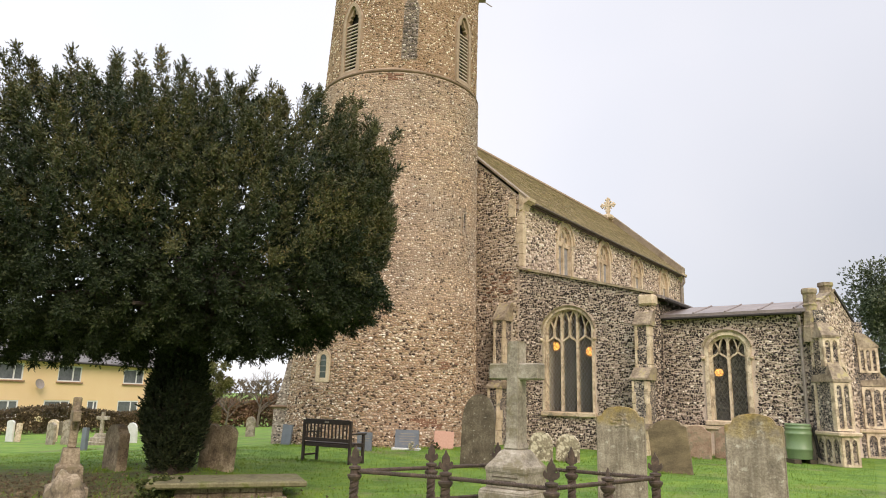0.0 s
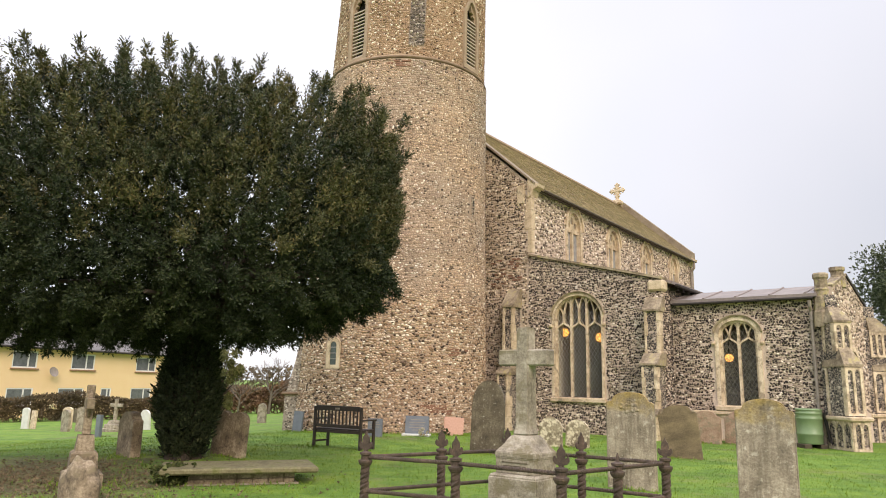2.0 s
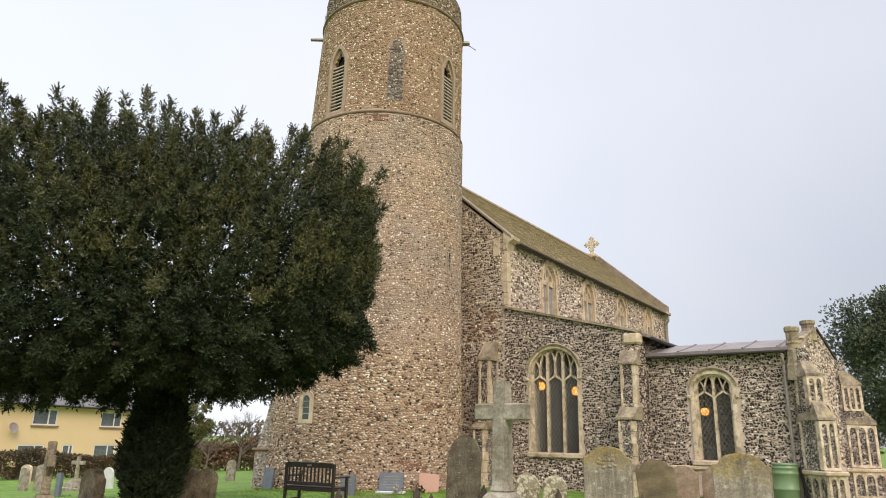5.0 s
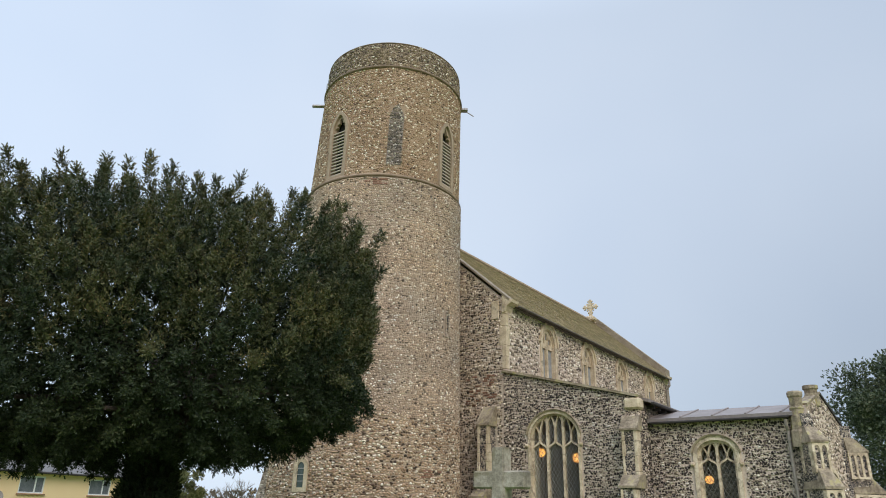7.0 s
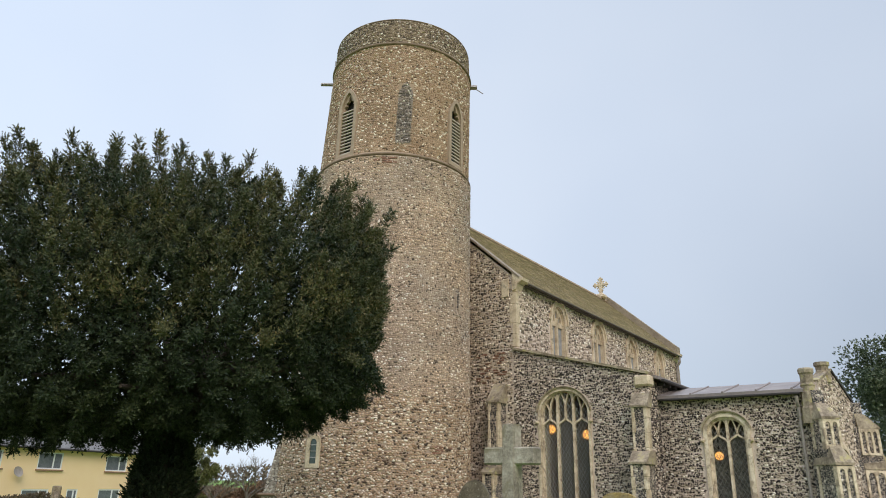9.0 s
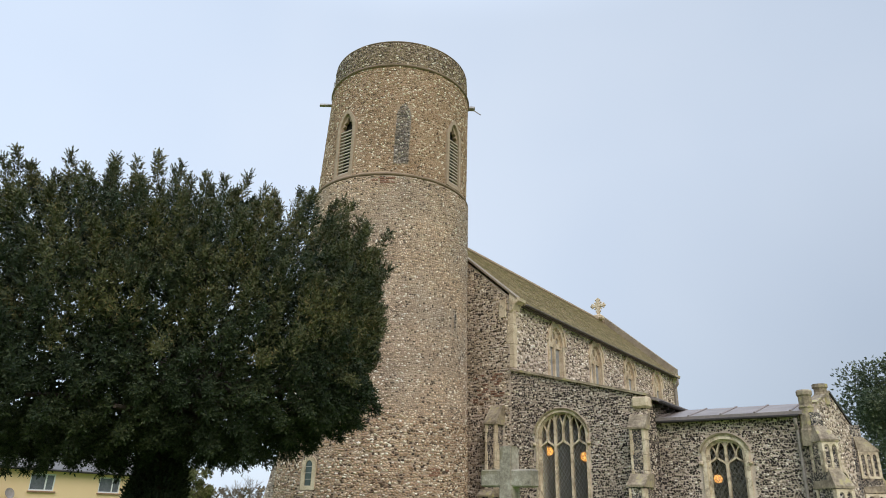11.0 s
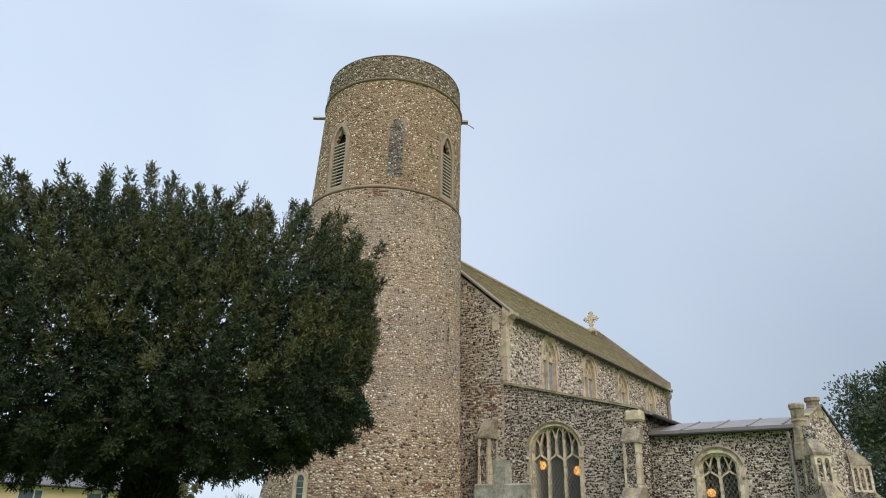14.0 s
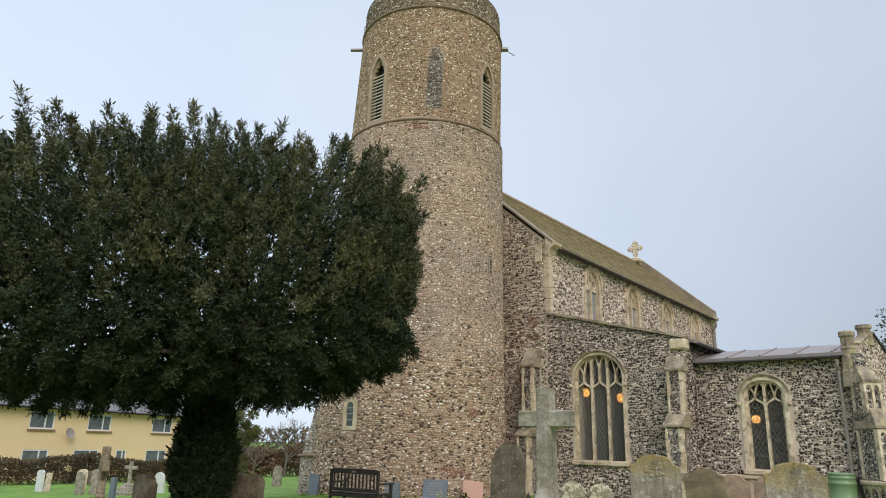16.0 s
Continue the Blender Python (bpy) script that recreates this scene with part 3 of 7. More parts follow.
def ring(bm, m, inner, outer, y0, y1):
    """A frame between two outlines of the same count, from depth y0 to y1."""
    n = len(inner)
    loops = [[bm.verts.new(m @ Vector((x, y, z))) for x, z in pts] for pts, y in ((outer, y0), (inner, y0), (inner, y1), (outer, y1))]
    for a, b in zip(loops, loops[1:] + loops[:1]):
        for k in range(n):
            bm.faces.new((a[k], a[(k + 1) % n], b[(k + 1) % n], b[k]))


def smooth_path(a, b, c, n=6):
    return [((1 - t) ** 2 * a[0] + 2 * t * (1 - t) * b[0] + t * t * c[0], (1 - t) ** 2 * a[1] + 2 * t * (1 - t) * b[1] + t * t * c[1]) for t in (k / n for k in range(n + 1))]


def traceried_window(parent, m, cx, w, z0, zs, za, lights, zl, surround=0.16, stone=None, label="", lattice=0.125):
    """A stone window of several lights with flowing bars in its head, lattice glazing and a hood."""
    stone = stone or M_PALE
    bm = bmesh.new()
    inner, outer = arch(cx, w, z0, zs, za), arch(cx, w + 2 * surround, z0 - 0.12, zs, za + surround)
    mid = arch(cx, w - 0.05, z0, zs, za - 0.03)
    ring(bm, m, inner, outer, -0.05, 0.02)
    ring(bm, m, mid, inner, 0.02, 0.30)
    order = 0.16 if surround > 0.1 else 0.1
    ring(bm, m, arch(cx, w - order, z0, zs, za - order / 2), mid, 0.07, 0.2)
    win = part("window", bm, stone, parent, label)
    for sg in (-1, 1):
        bm = bmesh.new()
        xs = cx + sg * (w / 2 + surround + 0.03)
        box(bm, xs - 0.06, xs + 0.06, -0.13, 0.0, zs - 0.38, zs - 0.27, 0.03, m)
        part("label_stop", bm, M_STONE, win)
    bm = bmesh.new()
    hood_i, hood_o = arch(cx, w + 2 * surround, zs - 0.3, zs, za + surround)[2:], arch(cx, w + 2 * surround + 0.09, zs - 0.3, zs, za + surround + 0.05)[2:]
    lo = [[bm.verts.new(m @ Vector((x, y, z))) for x, z in pts] for pts, y in ((hood_o, -0.12), (hood_i, -0.09), (hood_i, -0.01), (hood_o, -0.01))]
    for a, b in zip(lo, lo[1:] + lo[:1]):
        for k in range(len(a) - 1):
            bm.faces.new((a[k], a[k + 1], b[k + 1], b[k]))
    part("hood_mould", bm, M_WEATHER, win)
    bm = bmesh.new()
    box(bm, cx - w / 2 - surround - 0.05, cx + w / 2 + surround + 0.05, -0.12, 0.2, z0 - 0.16, z0 - 0.02, 0.02, m)
    part("window_sill", bm, M_STONE, win)
    lw = w / lights

    def head(x):
        u = min(0.999, abs((x - cx) / (w / 2)))
        return zs + (za - zs) * (1 - u ** 2.1) ** 0.62
    for k in range(1, lights):
        bm = bmesh.new()
        x = cx - w / 2 + k * lw
        seg_line(bm, m, [(x, z0 - 0.02), (x, head(x) - 0.02)], 0.075, 0.14, 0.08)
        part("mullion", bm, stone, win)
    for k in range(lights):
        bm = bmesh.new()
        x = cx - w / 2 + (k + 0.5) * lw
        za_l = zl + lw * 0.5
        for sg in (-1, 1):
            foot = (x + sg * lw / 2, zl - 0.03)
            midp = (x + sg * lw * 0.24, zl + lw * 0.28)
            seg_line(bm, m, smooth_path(foot, (x + sg * lw * 0.47, zl + lw * 0.18), midp, 4), 0.055, 0.12, 0.09)
            seg_line(bm, m, smooth_path(midp, (x + sg * lw * 0.05, zl + lw * 0.36), (x, za_l), 4), 0.055, 0.12, 0.09)
        part("tracery", bm, stone, win)
    # upright bars over the mullions and the lights, each forking into the panel heads
    for k in range(1, 2 * lights):
        bm = bmesh.new()
        x = cx - w / 2 + k * lw / 2
        low = zl + lw * 0.48 if k % 2 else zl + lw * 0.3
        fork = max(low + 0.03, head(x) - lw * (0.85 if k % 2 else 0.5))
        seg_line(bm, m, [(x, low), (x, fork + 0.02)], 0.06, 0.12, 0.09)
        for sg in (-1, 1):
            xe = x + sg * lw * 0.25
            ze = max(fork + 0.05, head(xe) - 0.03)
            seg_line(bm, m, smooth_path((x, fork), (x + sg * lw * 0.04, fork + (ze - fork) * 0.5), (xe, ze), 4), 0.042, 0.11, 0.095)
        part("tracery", bm, stone, win)
    for k in range(lights):
        x0, x1 = cx - w / 2 + k * lw + 0.045, cx - w / 2 + (k + 1) * lw - 0.045
        bm = bmesh.new()
        box(bm, x0, x1, 0.168, 0.174, z0, zl + lw * 0.3, 0, m)
        pane = part("pane", bm, M_GLASS, win)
        pane.visible_shadow = False
        bm = bmesh.new()
        zt, slope = min(head(x0), head(x1)) - 0.06, 1.65
        for sg in (-1, 1):
            c = -6.0
            while c < 8.0:
                pts = []
                for x in (x0, x1):
                    pts.append((x, z0 + c + sg * slope * (x - x0)))
                (xa, zz0), (xb, zz1) = pts
                if zz0 > zz1:
                    (xa, zz0), (xb, zz1) = (xb, zz1), (xa, zz0)
                lo_, hi_ = max(zz0, z0), min(zz1, zt)
                if hi_ - lo_ > 0.02:
                    f = lambda z: xa + (xb - xa) * (z - zz0) / (zz1 - zz0)
                    seg_line(bm, m, [(f(lo_), lo_), (f(hi_), hi_)], 0.0075, 0.010, 0.158)
                c += lattice * slope
        part("lead_lattice", bm, M_LATTICE, win)
    bm = bmesh.new()
    slab(bm, arch(cx, w - 0.02, zl + lw * 0.3, zs, za - 0.01), (), 0.006, m @ Matrix.Translation((0, 0.170, 0)))
    part("pane", bm, M_GLASS, win).visible_shadow = False
    return win


# clerestory glass: the sky's reflection is put into its pale base colour
M_CLEARPANE = plain("sky_reflection_grey_glass", [(0.3, (0.2, 0.2, 0.2)), (0.7, (0.36, 0.36, 0.35))], 6.0, 40, 0.2, bump_s=0.1)
M_DARKPANE = plain("dark_old_glass", [(0.3, (0.03, 0.045, 0.035)), (0.7, (0.07, 0.095, 0.075))], 9.0, 40, 0.15, bump_s=0.1)
M_LATTICE = plain("pale_lead_cames", [(0.3, (0.36, 0.33, 0.29)), (0.7, (0.52, 0.48, 0.43))], 5.0, 30, 0.5)


def holes(*specs):
    return [arch(*s) for s in specs]


# nave: west gable, south wall with clerestory, east gable, north wall
NW, NE, NS, NN, EAVE, RIDGE = 21.0, 38.8, -12.16, -19.84, 8.72, 12.1
bm = bmesh.new()
slab(bm, [(NN, -0.3), (NS, -0.3), (NS, EAVE), (-16, RIDGE), (NN, EAVE)], (), 0.7, west(NW))
part("nave_west_wall", bm, M_MORTAR_PALE, church, "brown flint rubble west wall")
CLER = [(24.35, 1.1), (28.2, 1.1), (32.1, 1.1), (36.0, 1.1)]
bm = bmesh.new()
slab(bm, [(NW + 0.7, -0.3), (NE, -0.3), (NE, EAVE), (NW + 0.7, EAVE)], holes(*[(x, w, 6.2, 7.7, 8.35) for x, w in CLER]), 0.6, south(NS))
part("nave_south_wall", bm, M_MORTAR_PALE, church, "pale flint clerestory wall")
bm = bmesh.new()
slab(bm, [(NN, -0.3), (NS - 0.01, -0.3), (NS - 0.01, EAVE), (-16, RIDGE), (NN, EAVE)], (), 0.6, west(NE))
part("nave_east_wall", bm, M_WEST, church)
bm = bmesh.new()
box(bm, NW + 0.7, NE, -NN - 0.6, -NN, -0.3, EAVE)
part("nave_north_wall", bm, M_WEST, church)

# clerestory windows: two lights under a pointed head, mostly pale stone
for x, w in CLER:
    m = south(NS)
    bm = bmesh.new()
    i_, o_ = arch(x, w, 6.2, 7.7, 8.35), arch(x, w + 0.34, 6.1, 7.7, 8.55)
    ring(bm, m, i_, o_, -0.04, 0.03)
    ring(bm, m, arch(x, w - 0.04, 6.2, 7.7, 8.33), i_, 0.02, 0.3)
    win = part("window", bm, M_STONE, church, "two-light clerestory window of pale stone")
    bm = bmesh.new()
    seg_line(bm, m, [(x, 6.2), (x, 7.65)], 0.12, 0.14, 0.05)
    part("mullion", bm, M_STONE, win)
    bm = bmesh.new()
    slab(bm, arch(x, w - 0.03, 7.55, 7.7, 8.34), holes((x - 0.27, 0.2, 7.75, 7.85, 8.0), (x + 0.27, 0.2, 7.75, 7.85, 8.0), (x, 0.22, 7.9, 8.05, 8.2)), 0.1, m @ Matrix.Translation((0, 0.08, 0)))
    part("tracery", bm, M_STONE, win)
    bm = bmesh.new()
    slab(bm, arch(x, w - 0.03, 6.2, 7.7, 8.33), (), 0.01, m @ Matrix.Translation((0, 0.15, 0)))
    part("pane", bm, M_CLEARPANE, win, "leaded glass coloured pale grey for reflected sky")
    bm = bmesh.new()
    a_, b_ = arch(x, w + 0.34, 7.5, 7.7, 8.55)[2:], arch(x, w + 0.5, 7.5, 7.7, 8.66)[2:]
    lo = [[bm.verts.new(m @ Vector((px, y, pz))) for px, pz in pts] for pts, y in ((b_, -0.1), (a_, -0.09), (a_, 0.0), (b_, 0.0))]
    for a, b in zip(lo, lo[1:] + lo[:1]):
        for k in range(len(a) - 1):
            bm.faces.new((a[k], a[k + 1], b[k + 1], b[k]))
    part("hood_mould", bm, M_STONE, win)

# nave roof: two slopes, coping on the gables, ridge, gutter and downpipe
tan_r = (RIDGE - EAVE) / 3.84
for sg, nm in ((1, "south"), (-1, "north")):
    bm = bmesh.new()
    ov = 0.24
    prof, n = [(0, RIDGE + 0.02)], 30
    for k in range(n):
        for f, up in ((k / n, 0.135), ((k + 1) / n, 0.165)):
            d = f * (3.84 + ov)
            prof.append((d, RIDGE - d * tan_r + up))
    prof.append((3.84 + ov, EAVE - ov * tan_r + 0.02))
    a = [bm.verts.new((NW + 0.35, 16 - sg * d, z)) for d, z in prof]
    b = [bm.verts.new((NE - 0.3, 16 - sg * d, z)) for d, z in prof]
    bm.faces.new(a), bm.faces.new(b[::-1])
    for k in range(len(prof)):
        q = (k + 1) % len(prof)
        bm.faces.new((a[k], a[q], b[q], b[k]))
    part("roof_slope", bm, M_ROOF, church, "mossy olive-brown tiled roof slope")
for e0, e1, up in ((NW - 0.10, NW + 0.42, 0.0), (NE - 0.35, NE + 0.3, 0.36)):
    for sg in (1, -1):
        bm = bmesh.new()
        prof = [(0, RIDGE + 0.21 + up), (4.05, EAVE - 0.21 * tan_r + 0.21 + up), (4.05, EAVE - 0.21 * tan_r + 0.13), (0, RIDGE + 0.13)]
        a = [bm.verts.new((e0, 16 - sg * d, z)) for d, z in prof]
        b = [bm.verts.new((e1, 16 - sg * d, z)) for d, z in prof]
        bm.faces.new(a), bm.faces.new(b[::-1])
        for k in range(4):
            bm.faces.new((a[k], a[(k + 1) % 4], b[(k + 1) % 4], b[k]))
        part("gable_coping", bm, M_RIDGE, church)
bm = bmesh.new()
tube(bm, [(NW + 0.4, 16, RIDGE + 0.18), (NE - 0.3, 16, RIDGE + 0.18)], 0.11, 8)
part("ridge_tiles", bm, M_JAMB, church)
bm = bmesh.new()
ge = EAVE - 0.25 * tan_r + 0.05
box(bm, NW + 0.45, NE + 0.1, -NS - 0.36, -NS - 0.24, ge - 0.035, ge + 0.03, 0.02)
box(bm, NW + 0.45, NE, -NS - 0.16, -NS - 0.02, ge - 0.02, ge + 0.12)
part("gutter", bm, M_EAVES, church, "thin brown eaves gutter")
bm = bmesh.new()
tube(bm, [(NE - 0.2, -NS - 0.3, ge - 0.03), (NE - 0.2, -NS - 0.3, ge - 0.35), (NE - 0.15, -NS - 0.10, ge - 0.6), (NE - 0.15, -NS - 0.10, 4.5)], 0.06, 8)
part("downpipe", bm, M_PIPE, church)
# kneelers at the eaves
for e0, e1 in ((NW - 0.08, NW + 0.4), (NE - 0.3, NE + 0.3)):
    bm = bmesh.new()
    slab(bm, [(NS - 0.12, 8.25), (NS + 0.02, 8.3), (NS + 0.1, 8.5), (NS + 0.3, 8.6), (NS + 0.33, 8.7), (NS + 0.05, 8.82), (NS - 0.12, 8.95)], (), e1 - e0, west(e0))
    part("kneeler", bm, M_STONE, church, "carved stone kneeler")
# quoins at the nave's south-west corner
rq = random.Random(4)
z = 6.2
while z < 8.5:
    h = rq.uniform(0.35, 0.75)
    l1 = rq.uniform(0.14, 0.3)
    bm = bmesh.new()
    box(bm, NW - 0.025, NW + rq.uniform(0.1, 0.3), -NS - 0.025, -NS + l1, z, z + h - 0.006, 0.012)
    part("quoin", bm, M_STONE, church)
    z += h
# stone panel strip beside the corner
bm = bmesh.new()
box(bm, NW - 0.05, NW + 0.1, -NS + 0.28, -NS + 0.6, 8.05, 8.75, 0.02)
part("stone_block", bm, M_STONE, church)


def standing_cross(parent, x, y, z, s):
    bm = bmesh.new()
    box(bm, x - 0.3 * s, x + 0.3 * s, y - 0.3 * s, y + 0.3 * s, z, z + 0.3 * s, 0.08 * s)
    box(bm, x - 0.08 * s, x + 0.08 * s, y - 0.1 * s, y + 0.1 * s, z + 0.3 * s, z + 1.36 * s, 0.02 * s)
    box(bm, x - 0.07 * s, x + 0.07 * s, y - 0.42 * s, y + 0.42 * s, z + 0.86 * s, z + 1.04 * s, 0.02 * s)
    for q in range(4):
        a0 = q * math.pi / 2
        for k in (-1, 0, 1):
            rr, aa = (0.47, 0.0) if k == 0 else (0.4, 0.28 * k)
            bmesh.ops.create_icosphere(bm, subdivisions=1, radius=0.085 * s, matrix=Matrix.Translation((x, y + rr * s * math.cos(a0 + aa), z + (0.95 + rr * math.sin(a0 + aa)) * s)))
        bmesh.ops.create_icosphere(bm, subdivisions=1, radius=0.07 * s, matrix=Matrix.Translation((x, y + 0.3 * s * math.cos(a0 + 0.785), z + (0.95 + 0.3 * math.sin(a0 + 0.785)) * s)))
    pts = [(x, y + 0.2 * s * math.cos(a), z + 0.95 * s + 0.2 * s * math.sin(a)) for a in (2 * math.pi * k / 16 for k in range(17))]
    tube(bm, pts, 0.05 * s, 6, False)
    part("gable_cross", bm, M_STONE, parent, "ornate stone cross on the roof ridge")


standing_cross(church, NE - 0.9, 16, RIDGE + 0.2, 0.92)

# south aisle
AS = -7.5
AISLE_WIN = (-10.4, 1.72, 1.15, 3.85, 4.53)
bm = bmesh.new()
slab(bm, [(NS, -0.3), (AS, -0.3), (AS, 4.85), (NS, 6.05)], holes(AISLE_WIN), 0.6, west(NW))
part("aisle_west_wall", bm, M_MORTAR_PALE, church, "dark knapped flint wall with pale mortar")
bm = bmesh.new()
slab(bm, [(NW + 0.6, -0.3), (38, -0.3), (38, 4.7), (NW + 0.6, 4.7)], (), 0.5, south(AS))
part("aisle_south_wall", bm, M_DARK, church)
bm = bmesh.new()
slab(bm, [(NS, -0.3), (AS - 0.01, -0.3), (AS - 0.01, 4.7), (NS, 6.0)], (), 0.5, west(38.0))
part("aisle_east_wall", bm, M_DARK, church)
bm = bmesh.new()
prof = [(NS, 6.02), (AS + 0.25, 4.74), (AS + 0.25, 4.84), (NS, 6.12)]
a = [bm.verts.new((NW + 0.25, -d, z)) for d, z in prof]
b = [bm.verts.new((38.2, -d, z)) for d, z in prof]
bm.faces.new(a), bm.faces.new(b[::-1])
for k in range(4):
    bm.faces.new((a[k], a[(k + 1) % 4], b[(k + 1) % 4], b[k]))
part("aisle_roof", bm, M_LEAD, church, "grey lead lean-to roof")
bm = bmesh.new()
box(bm, NW + 0.5, 38, -AS - 0.36, -AS - 0.24, 4.68, 4.77, 0.02)
k = NW + 0.8
while k < 27:
    box(bm, k, k + 0.12, -AS - 0.24, -AS, 4.6, 4.7)
    k += 0.55
part("gutter", bm, M_GUTTER, church)
bm = bmesh.new()
m = west(NW)
seg_line(bm, m, [(NS - 0.12, 6.12), (AS + 0.05, 4.9)], 0.075, 0.5, -0.12)
part("aisle_coping", bm, M_WEATHER, church, "thin sloping stone coping")
traceried_window(church, west(NW), *AISLE_WIN, 3, 3.38, 0.085, M_PALE, "three-light traceried stone window, warm lamps inside")


def buttress(name, m, x0, x1, stages, mats, label):
    """Stepped buttress: stages are (depth, z bottom, z top of upright, z top of slope); it projects to -y."""
    bt = part(name, bmesh.new(), M_DARK, church, label)
    bm = bmesh.new()
    for d, za, zb, zc, dn in stages:
        box(bm, x0 + 0.03, x1 - 0.03, -d + 0.02, 0, za, zb, 0, m)
    bm.to_mesh(bt.data)
    bm.free()
    for d, za, zb, zc, dn in stages:
        bm = bmesh.new()
        prof = [(-d - 0.04, zb - 0.05), (-d - 0.04, zb + 0.01), (-dn, zc), (0.0, zc), (0.0, zb - 0.05)]
        a = [bm.verts.new(m @ Vector((x0 - 0.04, y, z))) for y, z in prof]
        b = [bm.verts.new(m @ Vector((x1 + 0.04, y, z))) for y, z in prof]
        bm.faces.new(a), bm.faces.new(b[::-1])
        for k in range(5):
            bm.faces.new((a[k], a[(k + 1) % 5], b[(k + 1) % 5], b[k]))
        part("weathering", bm, M_WEATHER, bt, "sloped stone weathering")
        z = za
        rr = random.Random(int(za * 100) + len(name))
        while z < zb - 0.15:
            h = min(rr.uniform(0.28, 0.45), zb - z)
            for x, sg in ((x0, 1), (x1, -1)):
                wq = rr.uniform(0.07, 0.12)
                bm = bmesh.new()
                box(bm, min(x, x + sg * wq), max(x, x + sg * wq), -d + rr.uniform(-0.012, 0.012), -d + rr.uniform(0.15, 0.35), z, z + h - 0.006, 0.012, m)
                part("quoin", bm, rr.choice((M_PALE, M_STONE, M_STONE)), bt)
            z += h
    return bt


# aisle corner buttress, nave west buttress
buttress("buttress", west(NW), -7.93, -7.45, [(0.95, -0.3, 0.75, 0.9, 0.8), (0.8, 0.7, 2.22, 2.55, 0.45), (0.45, 2.2, 3.88, 4.3, 0.12)], None, "stepped stone and flint buttress at the aisle corner")
buttress("buttress", west(NW), -13.04, -12.6, [(0.9, -0.3, 1.9, 2.1, 0.7), (0.55, 1.9, 4.25, 4.9, 0.08)], None, "stepped flint and stone buttress beside the tower")
bm = bmesh.new()
box(bm, NW - 0.12, NW + 0.3, -AS - 0.1, -AS + 0.42, 4.5, 4.86, 0.06)
part("stone_block", bm, M_STONE, church)

# porch: its front stands a little askew to the nave
PW, PE = 21.9, 25.7
PC, PD = Vector((PW, 3.07, 0)), Vector((PE - 0.15, 2.55, 0))
pdir = (PD - PC).normalized()
PLEN = (PD - PC).length
PORCH_WIN = (-5.55, 1.1, 1.05, 3.22, 3.58)
PF = Matrix(((pdir.x, -pdir.y, 0, PC.x), (pdir.y, pdir.x, 0, PC.y), (0, 0, 1, 0), (0, 0, 0, 1)))
bm = bmesh.new()
slab(bm, [(AS, -0.3), (-3.07, -0.3), (-3.07, 4.12), (AS, 4.12)], holes(PORCH_WIN), 0.45, west(PW))
part("porch_west_wall", bm, M_MORTAR_PALE, church, "dark knapped flint porch wall")
traceried_window(church, west(PW), *PORCH_WIN, 2, 2.82, 0.12, M_PALE, "two-light traceried stone window in the porch")
bm = bmesh.new()
slab(bm, [(0.02, -0.3), (PLEN, -0.3), (PLEN, 4.25), (PLEN / 2, 5.0), (0.4, 4.5), (0.3, 4.15), (0.02, 4.15)], [arch(PLEN / 2, 1.25, 0.0, 2.0, 2.7)], 0.25, PF)
part("porch_front", bm, M_MORTAR_PALE, church, "flint and stone flushwork porch gable")
bm = bmesh.new()
seg_line(bm, PF, [(0.42, 4.53), (PLEN / 2, 5.03)], 0.07, 0.32, -0.05)
part("gable_coping", bm, M_WEATHER, church)
bm = bmesh.new()
seg_line(bm, PF, [(PLEN / 2, 5.03), (PLEN, 4.2)], 0.07, 0.32, -0.05)
part("gable_coping", bm, M_GUTTER, church)
bm = bmesh.new()
i_, o_ = arch(PLEN / 2, 1.25, 0, 2.0, 2.7), arch(PLEN / 2, 1.5, 0, 2.0, 2.85)
ring(bm, PF, i_, o_, -0.06, 0.2)
part("doorway_arch", bm, M_PALE, church, "pale stone doorway arch")
bm = bmesh.new()
box(bm, PE - 0.5, PE, 3.1, -AS, -0.3, 4.12)
part("porch_east_wall", bm, M_DARK, church)


def pot(x, y, prof, label):
    bm = bmesh.new()
    lathe(bm, [(r, z, x, y) for r, z in prof], 8)
    part("pinnacle_stump", bm, M_WEATHER, church, label)


pot(PW - 0.02, 3.2, [(0.27, 3.3), (0.26, 3.72), (0.225, 3.78), (0.215, 4.14), (0.19, 4.2), (0.18, 4.32), (0.2, 4.36), (0.17, 4.42), (0.175, 4.66), (0.205, 4.7), (0.21, 4.8), (0.19, 4.84), (0.02, 4.83)], "weathered octagonal pinnacle stump with a moulded cap")
pm = PF @ Vector((PLEN / 2 - 0.3, 0.12, 0))
pot(pm.x, pm.y, [(0.22, 4.6), (0.2, 4.9), (0.175, 4.98), (0.18, 5.08), (0.22, 5.12), (0.215, 5.22), (0.02, 5.22)], "lichened stump of the gable pinnacle")
bm = bmesh.new()
prof = [(PW - 0.22, 4.16), (23.8, 4.62), (PE + 0.2, 4.16), (PE + 0.2, 4.24), (23.8, 4.74), (PW - 0.22, 4.26)]
a = [bm.verts.new((x, 3.3, z)) for x, z in prof]
b = [bm.verts.new((x, -AS, z)) for x, z in prof]
bm.faces.new(a), bm.faces.new(b[::-1])
for k in range(6):
    bm.faces.new((a[k], a[(k + 1) % 6], b[(k + 1) % 6], b[k]))
part("porch_roof", bm, M_LEAD, church, "low-pitched lead roof with rolled seams")
for k in range(5):
    bm = bmesh.new()
    y = 3.6 + k * 0.95
    tube(bm, [(PW - 0.2, y, 4.27), (23.8, y, 4.75)], 0.035, 6)
    part("lead_roll", bm, M_LEAD, church)
bm = bmesh.new()
